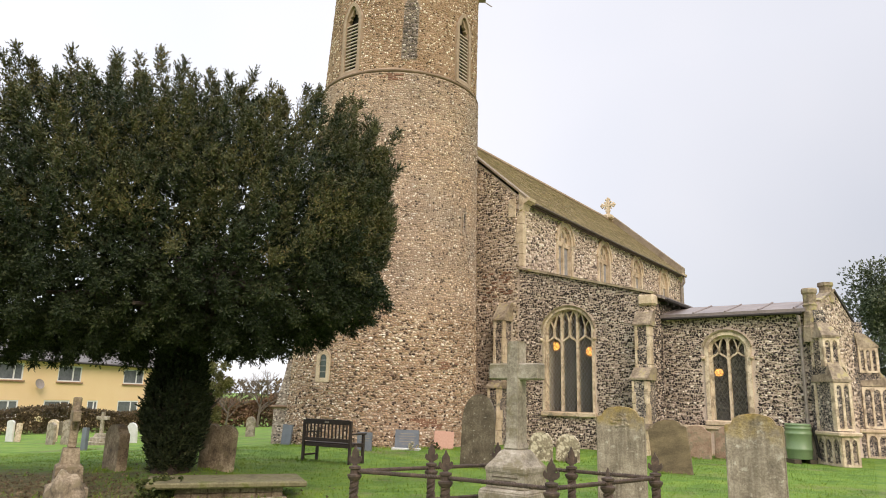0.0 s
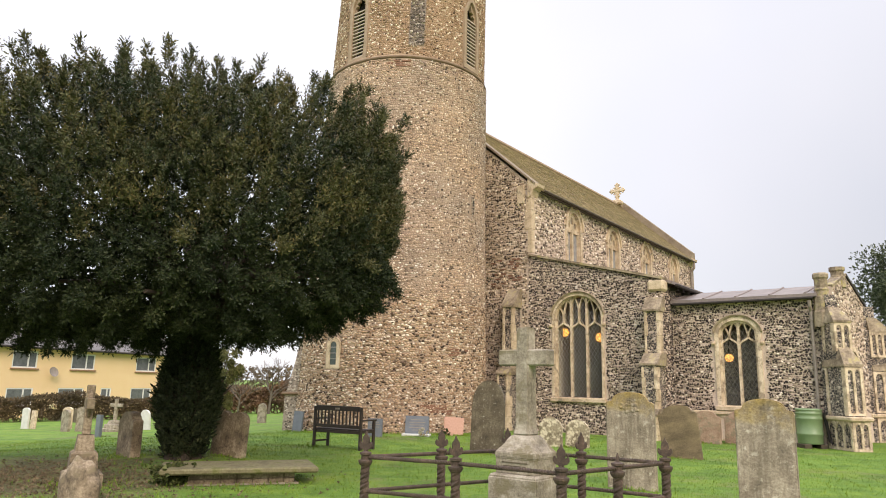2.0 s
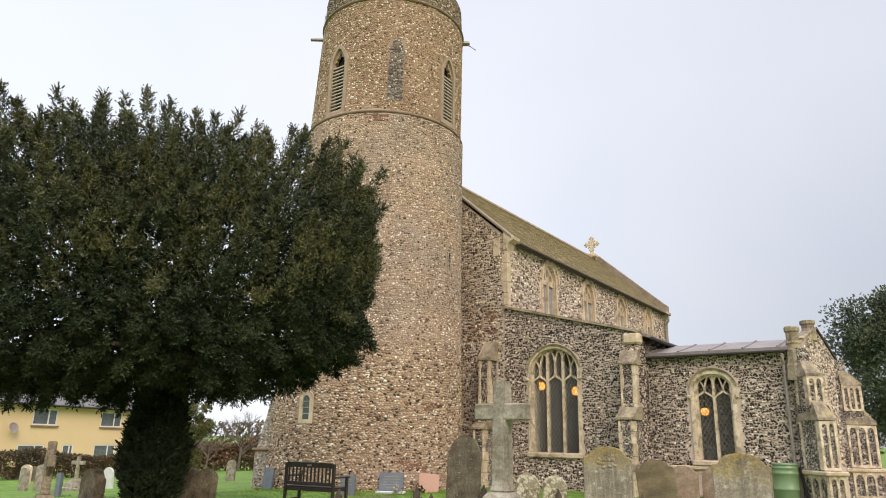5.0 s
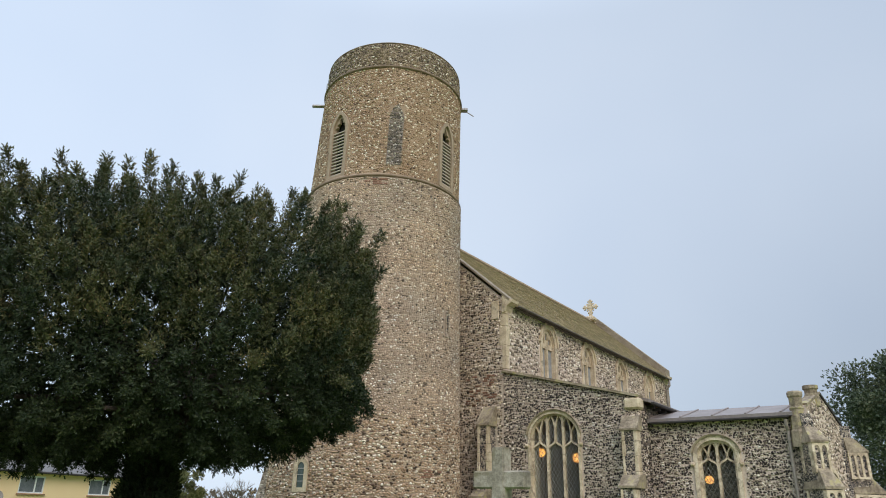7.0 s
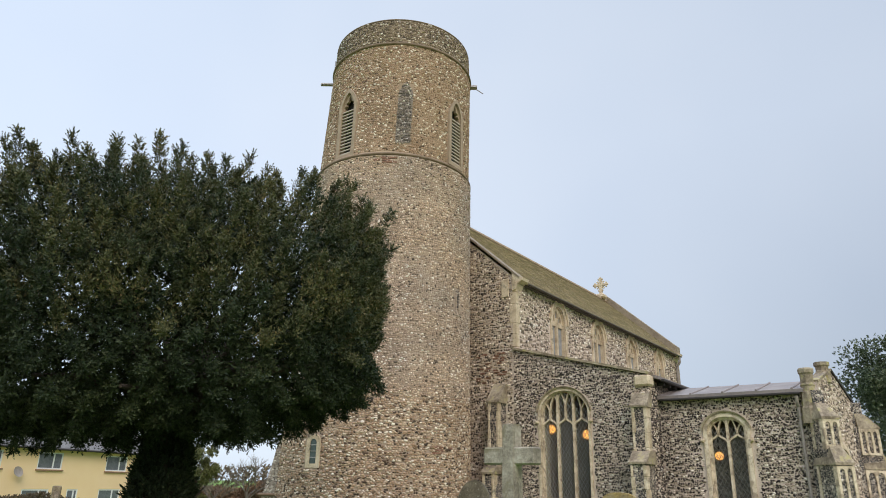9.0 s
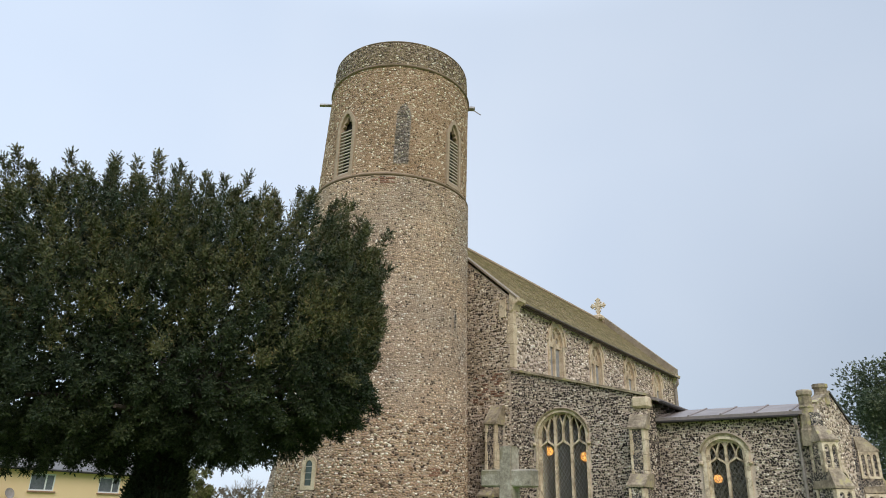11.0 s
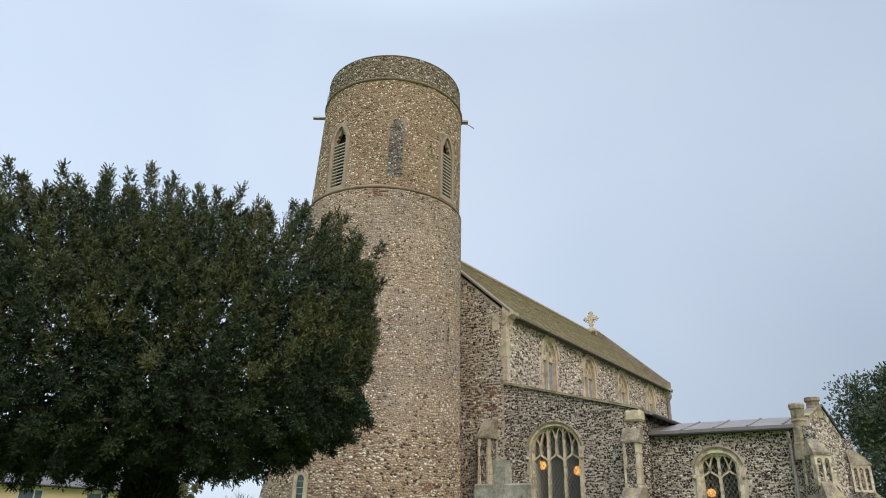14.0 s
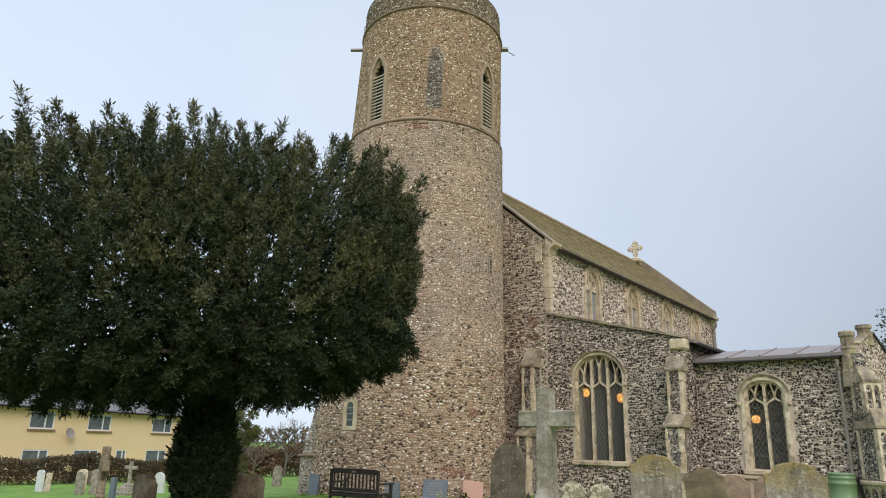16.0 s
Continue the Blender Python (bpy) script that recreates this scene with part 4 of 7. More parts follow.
tube(bm, [(PW - 0.24, 3.4, 4.13), (PW - 0.24, -AS - 0.1, 4.13)], 0.04, 8)
part("gutter", bm, M_GUTTER, church)
bm = bmesh.new()
px = 3.5
tube(bm, [(PW - 0.24, px, 4.06), (PW - 0.2, px, 3.9), (PW - 0.08, px, 3.75), (PW - 0.08, px, 0.25)], 0.05, 8)
for z in (1.3, 2.4, 3.5):
    tube(bm, [(PW - 0.08, px, z), (PW - 0.08, px, z + 0.08)], 0.065, 8)
part("downpipe", bm, M_PIPE, church, "grey metal downpipe")


def flushwork(parent, m, x0, x1, z0, z1, n, rows=1, y=-0.03):
    """A pale stone grille of arched panels set before dark flint."""
    bm = bmesh.new()
    bar, hs = 0.07, []
    pw = (x1 - x0 - bar * (n + 1)) / n
    ph = (z1 - z0 - bar * (rows + 1)) / rows
    for r in range(rows):
        for k in range(n):
            cx = x0 + bar + pw / 2 + k * (pw + bar)
            zb = z0 + bar + r * (ph + bar)
            hs.append(arch(cx, pw, zb, zb + ph - pw * 0.6, zb + ph, 4))
    slab(bm, [(x0, z0), (x1, z0), (x1, z1), (x0, z1)], hs, 0.05, m @ Matrix.Translation((0, y, 0)))
    part("flushwork_panel", bm, M_PALE, parent, "pale stone panelling over flint")


def diagonal_buttress(corner, ang, w, label, side_panels):
    """A stepped buttress that stands out from a corner; its -y points along ang."""
    m = Matrix.Translation(corner) @ Matrix.Rotation(ang, 4, "Z")
    bt = part("buttress", bmesh.new(), M_DARK, church, label)
    bm = bmesh.new()
    st = [(0.95, -0.3, 0.85, 0.0), (0.82, 0.8, 2.25, 0.0), (0.52, 2.25, 3.45, 0.0)]
    for d, za, zb, _ in st:
        box(bm, -w / 2, w / 2, -d, 0.3, za, zb, 0, m)
    box(bm, -w * 0.36, w * 0.36, -0.16, 0.3, 3.4, 4.2, 0, m)
    bm.to_mesh(bt.data)
    bm.free()
    for d, zb, zc, dn in ((0.82, 2.25, 2.72, 0.52), (0.52, 3.45, 3.84, 0.2)):
        bm = bmesh.new()
        prof = [(-d - 0.05, zb - 0.07), (-d - 0.05, zb + 0.0), (-dn, zc), (0.1, zc), (0.1, zb - 0.07)]
        tp = lambda z: 0.035 if z < zb + 0.1 else -0.07
        a = [bm.verts.new(m @ Vector((-w / 2 - tp(z), y, z))) for y, z in prof]
        b = [bm.verts.new(m @ Vector((w / 2 + tp(z), y, z))) for y, z in prof]
        bm.faces.new(a), bm.faces.new(b[::-1])
        for k in range(5):
            bm.faces.new((a[k], a[(k + 1) % 5], b[(k + 1) % 5], b[k]))
        part("weathering", bm, M_WEATHER, bt, "mossy sloped weathering")
    bm = bmesh.new()
    box(bm, -w / 2 - 0.09, w / 2 + 0.09, -1.05, 0.3, 0.76, 0.88, 0.03, m)
    part("plinth_string", bm, M_STONE, bt)
    for d, z0, z1, rows in ((0.95, 0.0, 0.76, 1), (0.82, 0.9, 2.16, 1), (0.52, 2.6, 3.38, 1)):
        flushwork(bt, m, -w / 2 - 0.01, w / 2 + 0.01, z0, z1, 2, rows, -d - 0.03)
        for sg in (-1, 1):
            ms = m @ Matrix.Translation((sg * w / 2, 0, 0)) @ Matrix.Rotation(sg * math.pi / 2, 4, "Z")
            x0, x1 = (-d, 0.1) if sg > 0 else (-0.1, d)
            if side_panels:
                flushwork(bt, ms, x0, x1, z0, z1, 3, rows)
            else:
                if z0 < 0.5:
                    flushwork(bt, ms, x0, x1, z0, z1, 3, 1)
                else:
                    bm = bmesh.new()
                    e0 = (-d, -d + 0.12) if sg > 0 else (d - 0.12, d)
                    box(bm, e0[0], e0[1], -0.02, 0.05, z0, z1, 0, ms)
                    e0 = (-0.1, 0.02) if sg > 0 else (-0.02, 0.1)
                    box(bm, e0[0], e0[1], -0.02, 0.05, z0, z1, 0, ms)
                    part("quoin", bm, M_PALE, bt)


half = math.atan2(pdir.y, pdir.x)
diagonal_buttress(PC, radians(-45) + half * 0.5, 0.46, "diagonal porch buttress of flint and stone panels", False)
diagonal_buttress(PD, radians(45) + half, 0.5, "diagonal porch buttress with stone panelled sides", True)
bm = bmesh.new()
box(bm, PW - 0.10, PW, 3.1, -AS, 0.76, 0.88, 0.03)
part("plinth_string", bm, M_STONE, church)
flushwork(church, west(PW), AS + 0.1, -3.2, 0.0, 0.76, 11)

# ---- tower: a battered round shaft, two string courses, belfry and parapet ----
TX, TY = 18.2, 16.0
Z1, Z2, Z3 = 12.28, 16.88, 17.98


def tower_r(z):
    pts = [(-0.5, 3.28), (1.5, 3.2), (4, 3.12), (8, 3.0), (12.2, 2.92), (12.4, 2.84), (16.6, 2.74), (18, 2.72)]
    for (za, ra), (zb, rb) in zip(pts, pts[1:]):
        if z <= zb:
            return ra + (rb - ra) * (z - za) / (zb - za)
    return pts[-1][1]


def tower_lean(z):
    """The shaft leans a little; offset of its axis from plumb."""
    k = float(np.interp(z, [0, 12.3, 16.7], [-0.1, 0.12, 0.25]))
    return (TX + 0.6 * k, TY - 0.8 * k)


bell = [math.pi, -math.pi / 2, 0.0, math.pi / 2]
BW, BZ0, BZS, BZA = 0.64, 12.46, 14.5, 15.05


def in_bell(a, z, grow=0.0):
    for b in bell:
        d = abs((a - b + math.pi) % (2 * math.pi) - math.pi) * 2.8
        if BZ0 - grow < z < BZA + grow:
            hw = BW / 2 + grow
            if z > BZS:
                hw *= max(0.0, 1 - ((z - BZS) / (BZA + grow - BZS)) ** 1.6)
            if d < hw:
                return True
    return False


def shaft(z0, z1, step):
    n = max(1, round((z1 - z0) / step))
    return [(tower_r(z), z, *tower_lean(z)) for z in (z0 + (z1 - z0) * k / n for k in range(n + 1))]


SIDES = 240
tower = part("tower", bmesh.new(), M_MORTAR_TAN, church, "round tower of tan flint rubble", True)
bm = bmesh.new()
lathe(bm, shaft(-0.5, Z1, 0.3), 160)
bm.to_mesh(tower.data)
bm.free()
tower.data.shade_smooth()
bm = bmesh.new()
lathe(bm, shaft(Z1, Z2, 0.06), SIDES, keep=lambda a, z: not in_bell(a, z))
part("belfry", bm, M_MORTAR_BROWN, tower, "brownish flint belfry stage", True)
bm = bmesh.new()
rp = tower_r(Z3)
cx, cy = tower_lean(Z3)
lathe(bm, [(rp, Z2, cx, cy), (rp - 0.03, Z3 - 0.08, cx, cy), (rp - 0.06, Z3, cx, cy), (rp - 0.42, Z3, cx, cy), (rp - 0.46, Z2, cx, cy), (0.05, Z2 - 0.05, cx, cy)], 120)
part("parapet", bm, M_PARAPET, tower, "grey flint parapet", True)
for z, r_out in ((Z1, 0.11), (Z2, 0.08)):
    bm = bmesh.new()
    r = tower_r(z + 0.2)
    cx, cy = tower_lean(z)
    lathe(bm, [(r - 0.05, z + 0.10, cx, cy), (r + r_out - 0.02, z + 0.03, cx, cy), (r + r_out, z - 0.02, cx, cy), (r + r_out - 0.03, z - 0.06, cx, cy), (r - 0.05, z - 0.08, cx, cy)], 120)
    for v in bm.verts:
        v.co += Vector((1, 1, 0.7)) * 0.022 * noise.noise(v.co * 4.0)
    part("string_course", bm, M_DARKTRIM, tower, "dark projecting string course", True)
bm = bmesh.new()
lathe(bm, [(2.2, 12.0, TX, TY), (2.2, 16.5, TX, TY)], 32)
part("belfry_lining", bm, M_INNER, tower)
for b in bell[:2]:
    wm = Matrix.Translation((*tower_lean(14), 0)) @ Matrix.Rotation(b + math.pi / 2, 4, "Z") @ Matrix.Translation((0, -2.88, 0))
    bm = bmesh.new()
    i_, o_ = arch(0, 0.6, BZ0 + 0.05, 14.5, 15.02, p=1.5, q=0.8), arch(0, 0.86, BZ0 - 0.1, 14.5, 15.18, p=1.5, q=0.8)
    ring(bm, wm, i_, o_, 0.03, 0.5)
    win = part("belfry_window", bm, M_JAMB, tower, "pointed belfry opening with louvres")
    bm = bmesh.new()
    slab(bm, arch(0, 0.6, 14.3, 14.5, 15.0, p=1.5, q=0.8), [[(0.27, 14.31), (0.27, 14.5), (0.16, 14.56), (0.2, 14.66), (0.08, 14.7), (0.06, 14.8), (0.0, 14.92), (-0.06, 14.8), (-0.08, 14.7), (-0.2, 14.66), (-0.16, 14.56), (-0.27, 14.5), (-0.27, 14.31)]], 0.1, wm @ Matrix.Translation((0, 0.12, 0)))
    part("cusped_head", bm, M_JAMB, win)
    for k in range(14):
        bm = bmesh.new()
        z = BZ0 + 0.1 + k * 0.132
        box(bm, -0.305, 0.305, -0.02, 0.02, -0.027, 0.027, 0.005, wm @ Matrix.Translation((0, 0.1, z)) @ Matrix.Rotation(radians(-12), 4, "X"))
        part("louvre", bm, M_LOUVRE, win)
    # added sheet whose near-black colour makes the shade behind the louvres
    bm = bmesh.new()
    box(bm, -0.34, 0.34, 0.32, 0.36, BZ0, 15.05, 0, wm)
    part("shade_backing", bm, M_BELLDARK, win)
# blind panel of dark flint between the two openings
bm = bmesh.new()
b = -math.pi * 0.75
n = 8
rows_p = []
for z in np.linspace(12.75, 15.25, 16):
    hw = 0.26 * (1 if z < 14.75 else max(0.02, 1 - ((z - 14.75) / 0.5) ** 1.5))
    r = tower_r(z) + 0.012
    cx, cy = tower_lean(z)
    rows_p.append([bm.verts.new((cx + r * math.cos(b + u * hw / r), cy + r * math.sin(b + u * hw / r), z)) for u in np.linspace(-1, 1, n)])
for p, q in zip(rows_p, rows_p[1:]):
    for k in range(n - 1):
        bm.faces.new((p[k], p[k + 1], q[k + 1], q[k]))
part("blind_panel", bm, M_BLIND, tower, "blind arch filled with dark flint", True)


def tower_angle(az, r):
    """The angle on the tower, about its axis, that stands at an azimuth as seen from the path."""
    cx, cy = tower_lean(5)
    d = Vector((math.sin(radians(az)), math.cos(radians(az))))
    d = Vector((d.x * math.sin(radians(37)) + d.y * math.cos(radians(37)), -d.x * math.cos(radians(37)) + d.y * math.sin(radians(37))))
    c = Vector((cx, cy))
    along = c.dot(d)
    p = d * (along - math.sqrt(max(0.0, r * r - (c.length_squared - along * along)))) - c
    return math.atan2(p.y, p.x)


# lancet low on the shaft and a slit higher up
for az_, z0, z1, w, rim, mt in ((-9.3, 2.0, 2.72, 0.26, 0.14, M_STONE), (1.75, 7.0, 7.75, 0.12, 0.05, M_TOWER)):
    r = tower_r((z0 + z1) / 2)
    wm = Matrix.Translation((*tower_lean((z0 + z1) / 2), 0)) @ Matrix.Rotation(tower_angle(az_, r) + math.pi / 2, 4, "Z") @ Matrix.Translation((0, -r - 0.02, 0))
    bm = bmesh.new()
    ring(bm, wm, arch(0, w, z0, z1 - 0.12, z1), arch(0, w + 2 * rim, z0 - 0.12, z1 - 0.1, z1 + rim), -0.02, 0.12)
    win = part("lancet_window", bm, mt, tower, "narrow stone-framed lancet")
    bm = bmesh.new()
    slab(bm, arch(0, w + 0.02, z0 - 0.01, z1 - 0.12, z1), (), 0.02, wm @ Matrix.Translation((0, 0.005, 0)))
    # the slit is closed with the near-black sheet as its inside shade
    part("pane", bm, M_DARKPANE if z0 < 5 else M_BELLDARK, win)
    if z0 > 5:
        continue
    for k in range(1, 4):
        bm = bmesh.new()
        seg_line(bm, wm, [(-w / 2, z0 + (z1 - z0) * k / 4), (w / 2, z0 + (z1 - z0) * k / 4)], 0.015, 0.02, -0.01)
        part("glazing_bar", bm, M_LATTICE, win)
# water spouts under the parapet
for az_, ln, rr, tilt in ((-11.5, 0.55, 0.07, 0.0), (4.2, 0.3, 0.1, 0.0)):
    a = tower_angle(-10.3 if az_ < 0 else 2.85, 2.8)
    o = Vector((math.cos(a), math.sin(a), 0))
    o = Vector((-0.6, 0.8, 0)) if az_ < 0 else Vector((0.6, -0.8, 0))
    c = Vector((*tower_lean(16.6), 16.78 if az_ < 0 else 16.82))
    bm = bmesh.new()
    tube(bm, [c + o * 2.6, c + o * (2.75 + ln)], rr, 4)
    if az_ > 0:
        tube(bm, [c + o * 2.9, c + o * 3.3 + Vector((0, 0, -0.28))], 0.02, 5)
    part("water_spout", bm, M_PIPE, tower, "stubby grey water spout")
# spreading foot on the tower's north-west side
bm = bmesh.new()
o = Vector((-0.6, 0.8, 0))
c = Vector((*tower_lean(0), 0))
fm = Matrix(((o.x, -o.y, 0, c.x), (o.y, o.x, 0, c.y), (0, 0, 1, 0), (0, 0, 0, 1)))
prof = [(2.6, -0.5), (3.5, -0.5), (3.48, 1.1), (3.42, 1.18), (3.2, 2.1), (3.05, 2.9), (2.6, 2.9)]
a = [bm.verts.new(fm @ Vector((x, -1.0, z))) for x, z in prof]
b = [bm.verts.new(fm @ Vector((x, 1.0, z))) for x, z in prof]
bm.faces.new(a), bm.faces.new(b[::-1])
for k in range(len(prof)):
    bm.faces.new((a[k], a[(k + 1) % len(prof)], b[(k + 1) % len(prof)], b[k]))
part("tower_buttress", bm, M_FOOT, tower, "low sloping flint buttress")
bm = bmesh.new()
box(bm, 2.9, 3.58, -1.06, 1.06, 1.02, 1.12, 0.03, fm)
part("plinth_string", bm, M_DARKTRIM, tower)

# lightning conductor down the north-west side of the belfry
bm = bmesh.new()
o = Vector((-0.6, 0.8, 0))
tube(bm, [Vector((*tower_lean(z), z)) + o * (tower_r(z) + 0.07) for z in (17.9, 16.9, 15.0, 13.5, 12.4, 10.0)], 0.013, 5)
part("lightning_conductor", bm, M_PIPE, tower, "thin metal lightning conductor")
# a few brick repairs low on the tower and beside the nave buttress
rb = random.Random(12)
for k in range(46):
    zz, aa = rb.choice(((0.55, -1.95), (0.62, -2.0), (2.35, -1.72), (11.9, -2.55))), 0
    z = zz[0] + rb.choice((0, 0.085, 0.17))
    a = zz[1] + rb.uniform(-0.12, 0.12)
    r = tower_r(z)
    cx, cy = tower_lean(z)
    bm = bmesh.new()
    box(bm, -0.1, 0.1, -0.022, 0.05, 0, 0.065, 0.006, Matrix.Translation((cx, cy, z)) @ Matrix.Rotation(a + math.pi / 2, 4, "Z") @ Matrix.Translation((0, -r, 0)))
    part("brick", bm, M_BRICK, tower)

for k in range(34):
    zz, ss = 4.95 + 0.085 * rb.randrange(13), rb.uniform(12.62, 13.9)
    if abs(ss - 13.55) < 0.28 or abs(ss - 12.85) < 0.2:
        bm = bmesh.new()
        box(bm, NW - 0.022, NW + 0.05, ss - 0.1, ss + 0.1, zz, zz + 0.065, 0.006)
        part("brick", bm, M_BRICK, church)

# ---- yew tree ----
def sprays(name, mat, places, normals, size, rng, blades=11, long=0.5, up=0.55, width=0.16):
    """Needle sprays: tapering blades that fan out from each place."""
    n = len(places)
    places, normals = np.asarray(places), np.asarray(normals)
    d = normals + np.array([0, 0, up]) + rng.normal(0, 0.35, (n, 3))
    d /= np.linalg.norm(d, axis=1)[:, None]
    a = np.cross(d, rng.normal(0, 1, (n, 3)))
    a /= np.linalg.norm(a, axis=1)[:, None]
    b = np.cross(d, a)
    sz = size * rng.uniform(0.6, 1.35, n)
    vs, fs = [], []
    for k in range(blades):
        t = k / max(1, blades - 1)
        ang = rng.uniform(0, 6.28, n)
        side = a * np.cos(ang)[:, None] + b * np.sin(ang)[:, None]
        lean = 0.25 + 0.75 * (1 - t)
        root = places + d * (sz * long * 1.6 * t)[:, None]
        tip = root + (d * (0.75 - 0.35 * lean) + side * lean * 0.8) * (sz * (0.85 - 0.35 * t))[:, None]
        w = np.cross(tip - root, d + 0.3 * side)
        w /= np.linalg.norm(w, axis=1)[:, None] + 1e-9
        w *= (sz * width)[:, None]
        vs.append(np.stack([root - w, root + w, tip], 1))
    v = np.concatenate(vs, 0).reshape(-1, 3)
    nq = len(v) // 3
    me = bpy.data.meshes.new(name)
    me.vertices.add(len(v))
    me.vertices.foreach_set("co", v.ravel())
    me.loops.add(nq * 3)
    me.loops.foreach_set("vertex_index", np.arange(nq * 3))
    me.polygons.add(nq)
    me.polygons.foreach_set("loop_start", np.arange(0, nq * 3, 3))
    me.update(calc_edges=True)
    me.materials.append(mat)
    return new(name, me)


def yew():
    rng = np.random.default_rng(7)
    base = Vector((-4.68, 12.6, ground_z(-4.68, 12.6) - 0.02))
    tree = thing("yew_tree", "large dark green clipped yew with dense low crown", "tree", Matrix.Translation(base))
    lat = Vector((0.94, 0.34, 0))
    dep = Vector((-0.34, 0.94, 0))

    def at(l, d, z):
        return lat * l + dep * d + Vector((0, 0, z))
    bm = bmesh.new()
    for k in range(5):
        a = k * 1.257
        o = Vector((math.cos(a), math.sin(a), 0))
        tube(bm, [o * 0.2 + Vector((0, 0, -0.2)), o * 0.15 + Vector((0, 0, 0.25)), o * 0.16 + Vector((0, 0, 1.2)), o * 0.22 + Vector((0, 0, 2.4)), o * 0.9 + Vector((0, 0, 3.8))], [0.17, 0.14, 0.13, 0.13, 0.1], 9)
    trunk = part("trunk", bm, M_BARK, tree, "dark fluted trunk", True)
    rl = random.Random(3)
    for k in range(16):
        bm = bmesh.new()
        a = k * 2.4
        o = Vector((math.cos(a), math.sin(a), 0))
        zt = rl.uniform(2.6, 6.0)
        ln = 2.9 * rl.uniform(0.7, 1.0)
        p0 = Vector((0, 0, 1.9 + rl.random()))
        p3 = o * ln + Vector((0, 0, zt))
        p1 = p0 + o * ln * 0.3 + Vector((0, 0, (zt - p0.z) * 0.45 + 0.2))
        p2 = p0 + o * ln * 0.7 + Vector((0, 0, (zt - p0.z) * 0.8 + 0.15))
        tube(bm, [p0, p1, p2, p3], [0.16, 0.11, 0.07, 0.03], 6)
        part("limb", bm, M_BARK, tree)
    # crown: slim upright plumes of shoots over a boxy rounded mass, with gaps right through it
    P, N, LP, LN = [], [], [], []
    ex, centre, rad = 4.6, np.array([-0.58, 0.0, 4.31]), np.array([4.04, 2.95, 2.11])
    count = 900
    for k in range(count):
        u = 1 - 2 * (k + 0.5) / count
        v = k * 2.39996
        c = math.sqrt(1 - u * u)
        d = np.array([c * math.cos(v), c * math.sin(v), u])
        f = 1.0 / (abs(d) ** ex).sum() ** (1 / ex)
        swell = 0.95 + 0.06 * noise.noise(Vector(d * 2.6)) + 0.045 * noise.noise(Vector(d * 7.0)) + rng.uniform(-0.05, 0.035)
        p = centre + d * f * rad * swell
        p[2] += 0.05 * (p[0] - centre[0])
        top = u > 0.3
        axis = d * np.array([0.5, 0.5, 0.3]) + np.array([0, 0, 0.8]) + rng.normal(0, 0.12, 3)
        if u < -0.35:
            axis = d * np.array([0.9, 0.9, 0.6]) - np.array([0, 0, 0.25]) + rng.normal(0, 0.25, 3)
        axis /= np.linalg.norm(axis)
        ln = 0.45 + 0.95 * rng.uniform(0, 1) ** 1.6 if top else rng.uniform(0.45, 0.95)
        rr = rng.uniform(0.11, 0.24) if top else rng.uniform(0.14, 0.3)
        n = 165
        t = rng.uniform(0, 1, n) ** 0.8
        off = rng.normal(0, 1, (n, 3))
        off /= np.linalg.norm(off, axis=1)[:, None]
        w = rr * (1 - t) ** 0.9 * rng.uniform(0.5, 1.0, n) + 0.015
        # low plumes go to the darker needles, which carry the underside shade
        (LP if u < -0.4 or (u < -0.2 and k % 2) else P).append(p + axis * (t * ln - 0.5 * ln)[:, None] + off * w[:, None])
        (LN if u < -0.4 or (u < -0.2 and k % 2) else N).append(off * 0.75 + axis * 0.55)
    # ragged fill behind the plumes, coloured for the shade inside the crown
    n = 15000
    d = rng.normal(0, 1, (n, 3))
    d /= np.linalg.norm(d, axis=1)[:, None]
    f = 1.0 / (abs(d) ** ex).sum(1) ** (1 / ex)
    F = centre + d * f[:, None] * rad * rng.uniform(0.5, 0.95, (n, 1))
    F[:, 2] += 0.05 * (F[:, 0] - centre[0])
    P, N = np.concatenate(P), np.concatenate(N)

    def leafy(q):
        """False where a gap runs through the crown."""
        if q[2] > centre[2] + 1.1 or abs(q[0] - centre[0]) > 3.5:
            return True
        return noise.noise(Vector((q[0] * 1.3, q[2] * 1.3, 5.0))) + 0.75 * noise.noise(Vector((q[0] * 5.0, q[2] * 5.0, 9.0))) < 0.66
    keep = np.array([leafy(q) for q in P])
    P, N = P[keep], N[keep]
    keep = np.array([leafy(q) for q in F])
    F, d = F[keep], d[keep]
    R = np.array([[lat.x, lat.y, 0], [dep.x, dep.y, 0], [0, 0, 1]])
    P, N = P @ R, N @ R
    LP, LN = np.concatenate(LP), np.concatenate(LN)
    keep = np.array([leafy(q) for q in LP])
    under = sprays("lower_foliage", M_SHADEYEW, LP[keep] @ R, LN[keep] @ R, 0.085, rng, 6, 0.75, 0.2, 0.15)
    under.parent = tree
    inner = sprays("inner_foliage", M_SHADEYEW, F @ R, d @ R, 0.15, rng, 8, 0.6, 0.3, 0.16)
    inner.parent = tree
    crown = sprays("crown", M_YEW, P, N, 0.081, rng, 6, 0.75, 0.45, 0.14)
    crown.parent = tree
    tagged(crown, "dense sprays of dark green needles")
    # a sleeve of shoots round the trunk, the crown's shade put into its colour
    n = 4200
    z = rng.uniform(0.04, 2.7, n)
    a = rng.uniform(0, 6.283, n)
    r = np.interp(z, [0, 0.3, 0.9, 1.4, 2.0, 2.6], [0.25, 0.37, 0.52, 0.45, 0.31, 0.4]) * rng.uniform(0.75, 1.05, n)
    p = np.stack([r * np.cos(a), r * np.sin(a), z], 1)
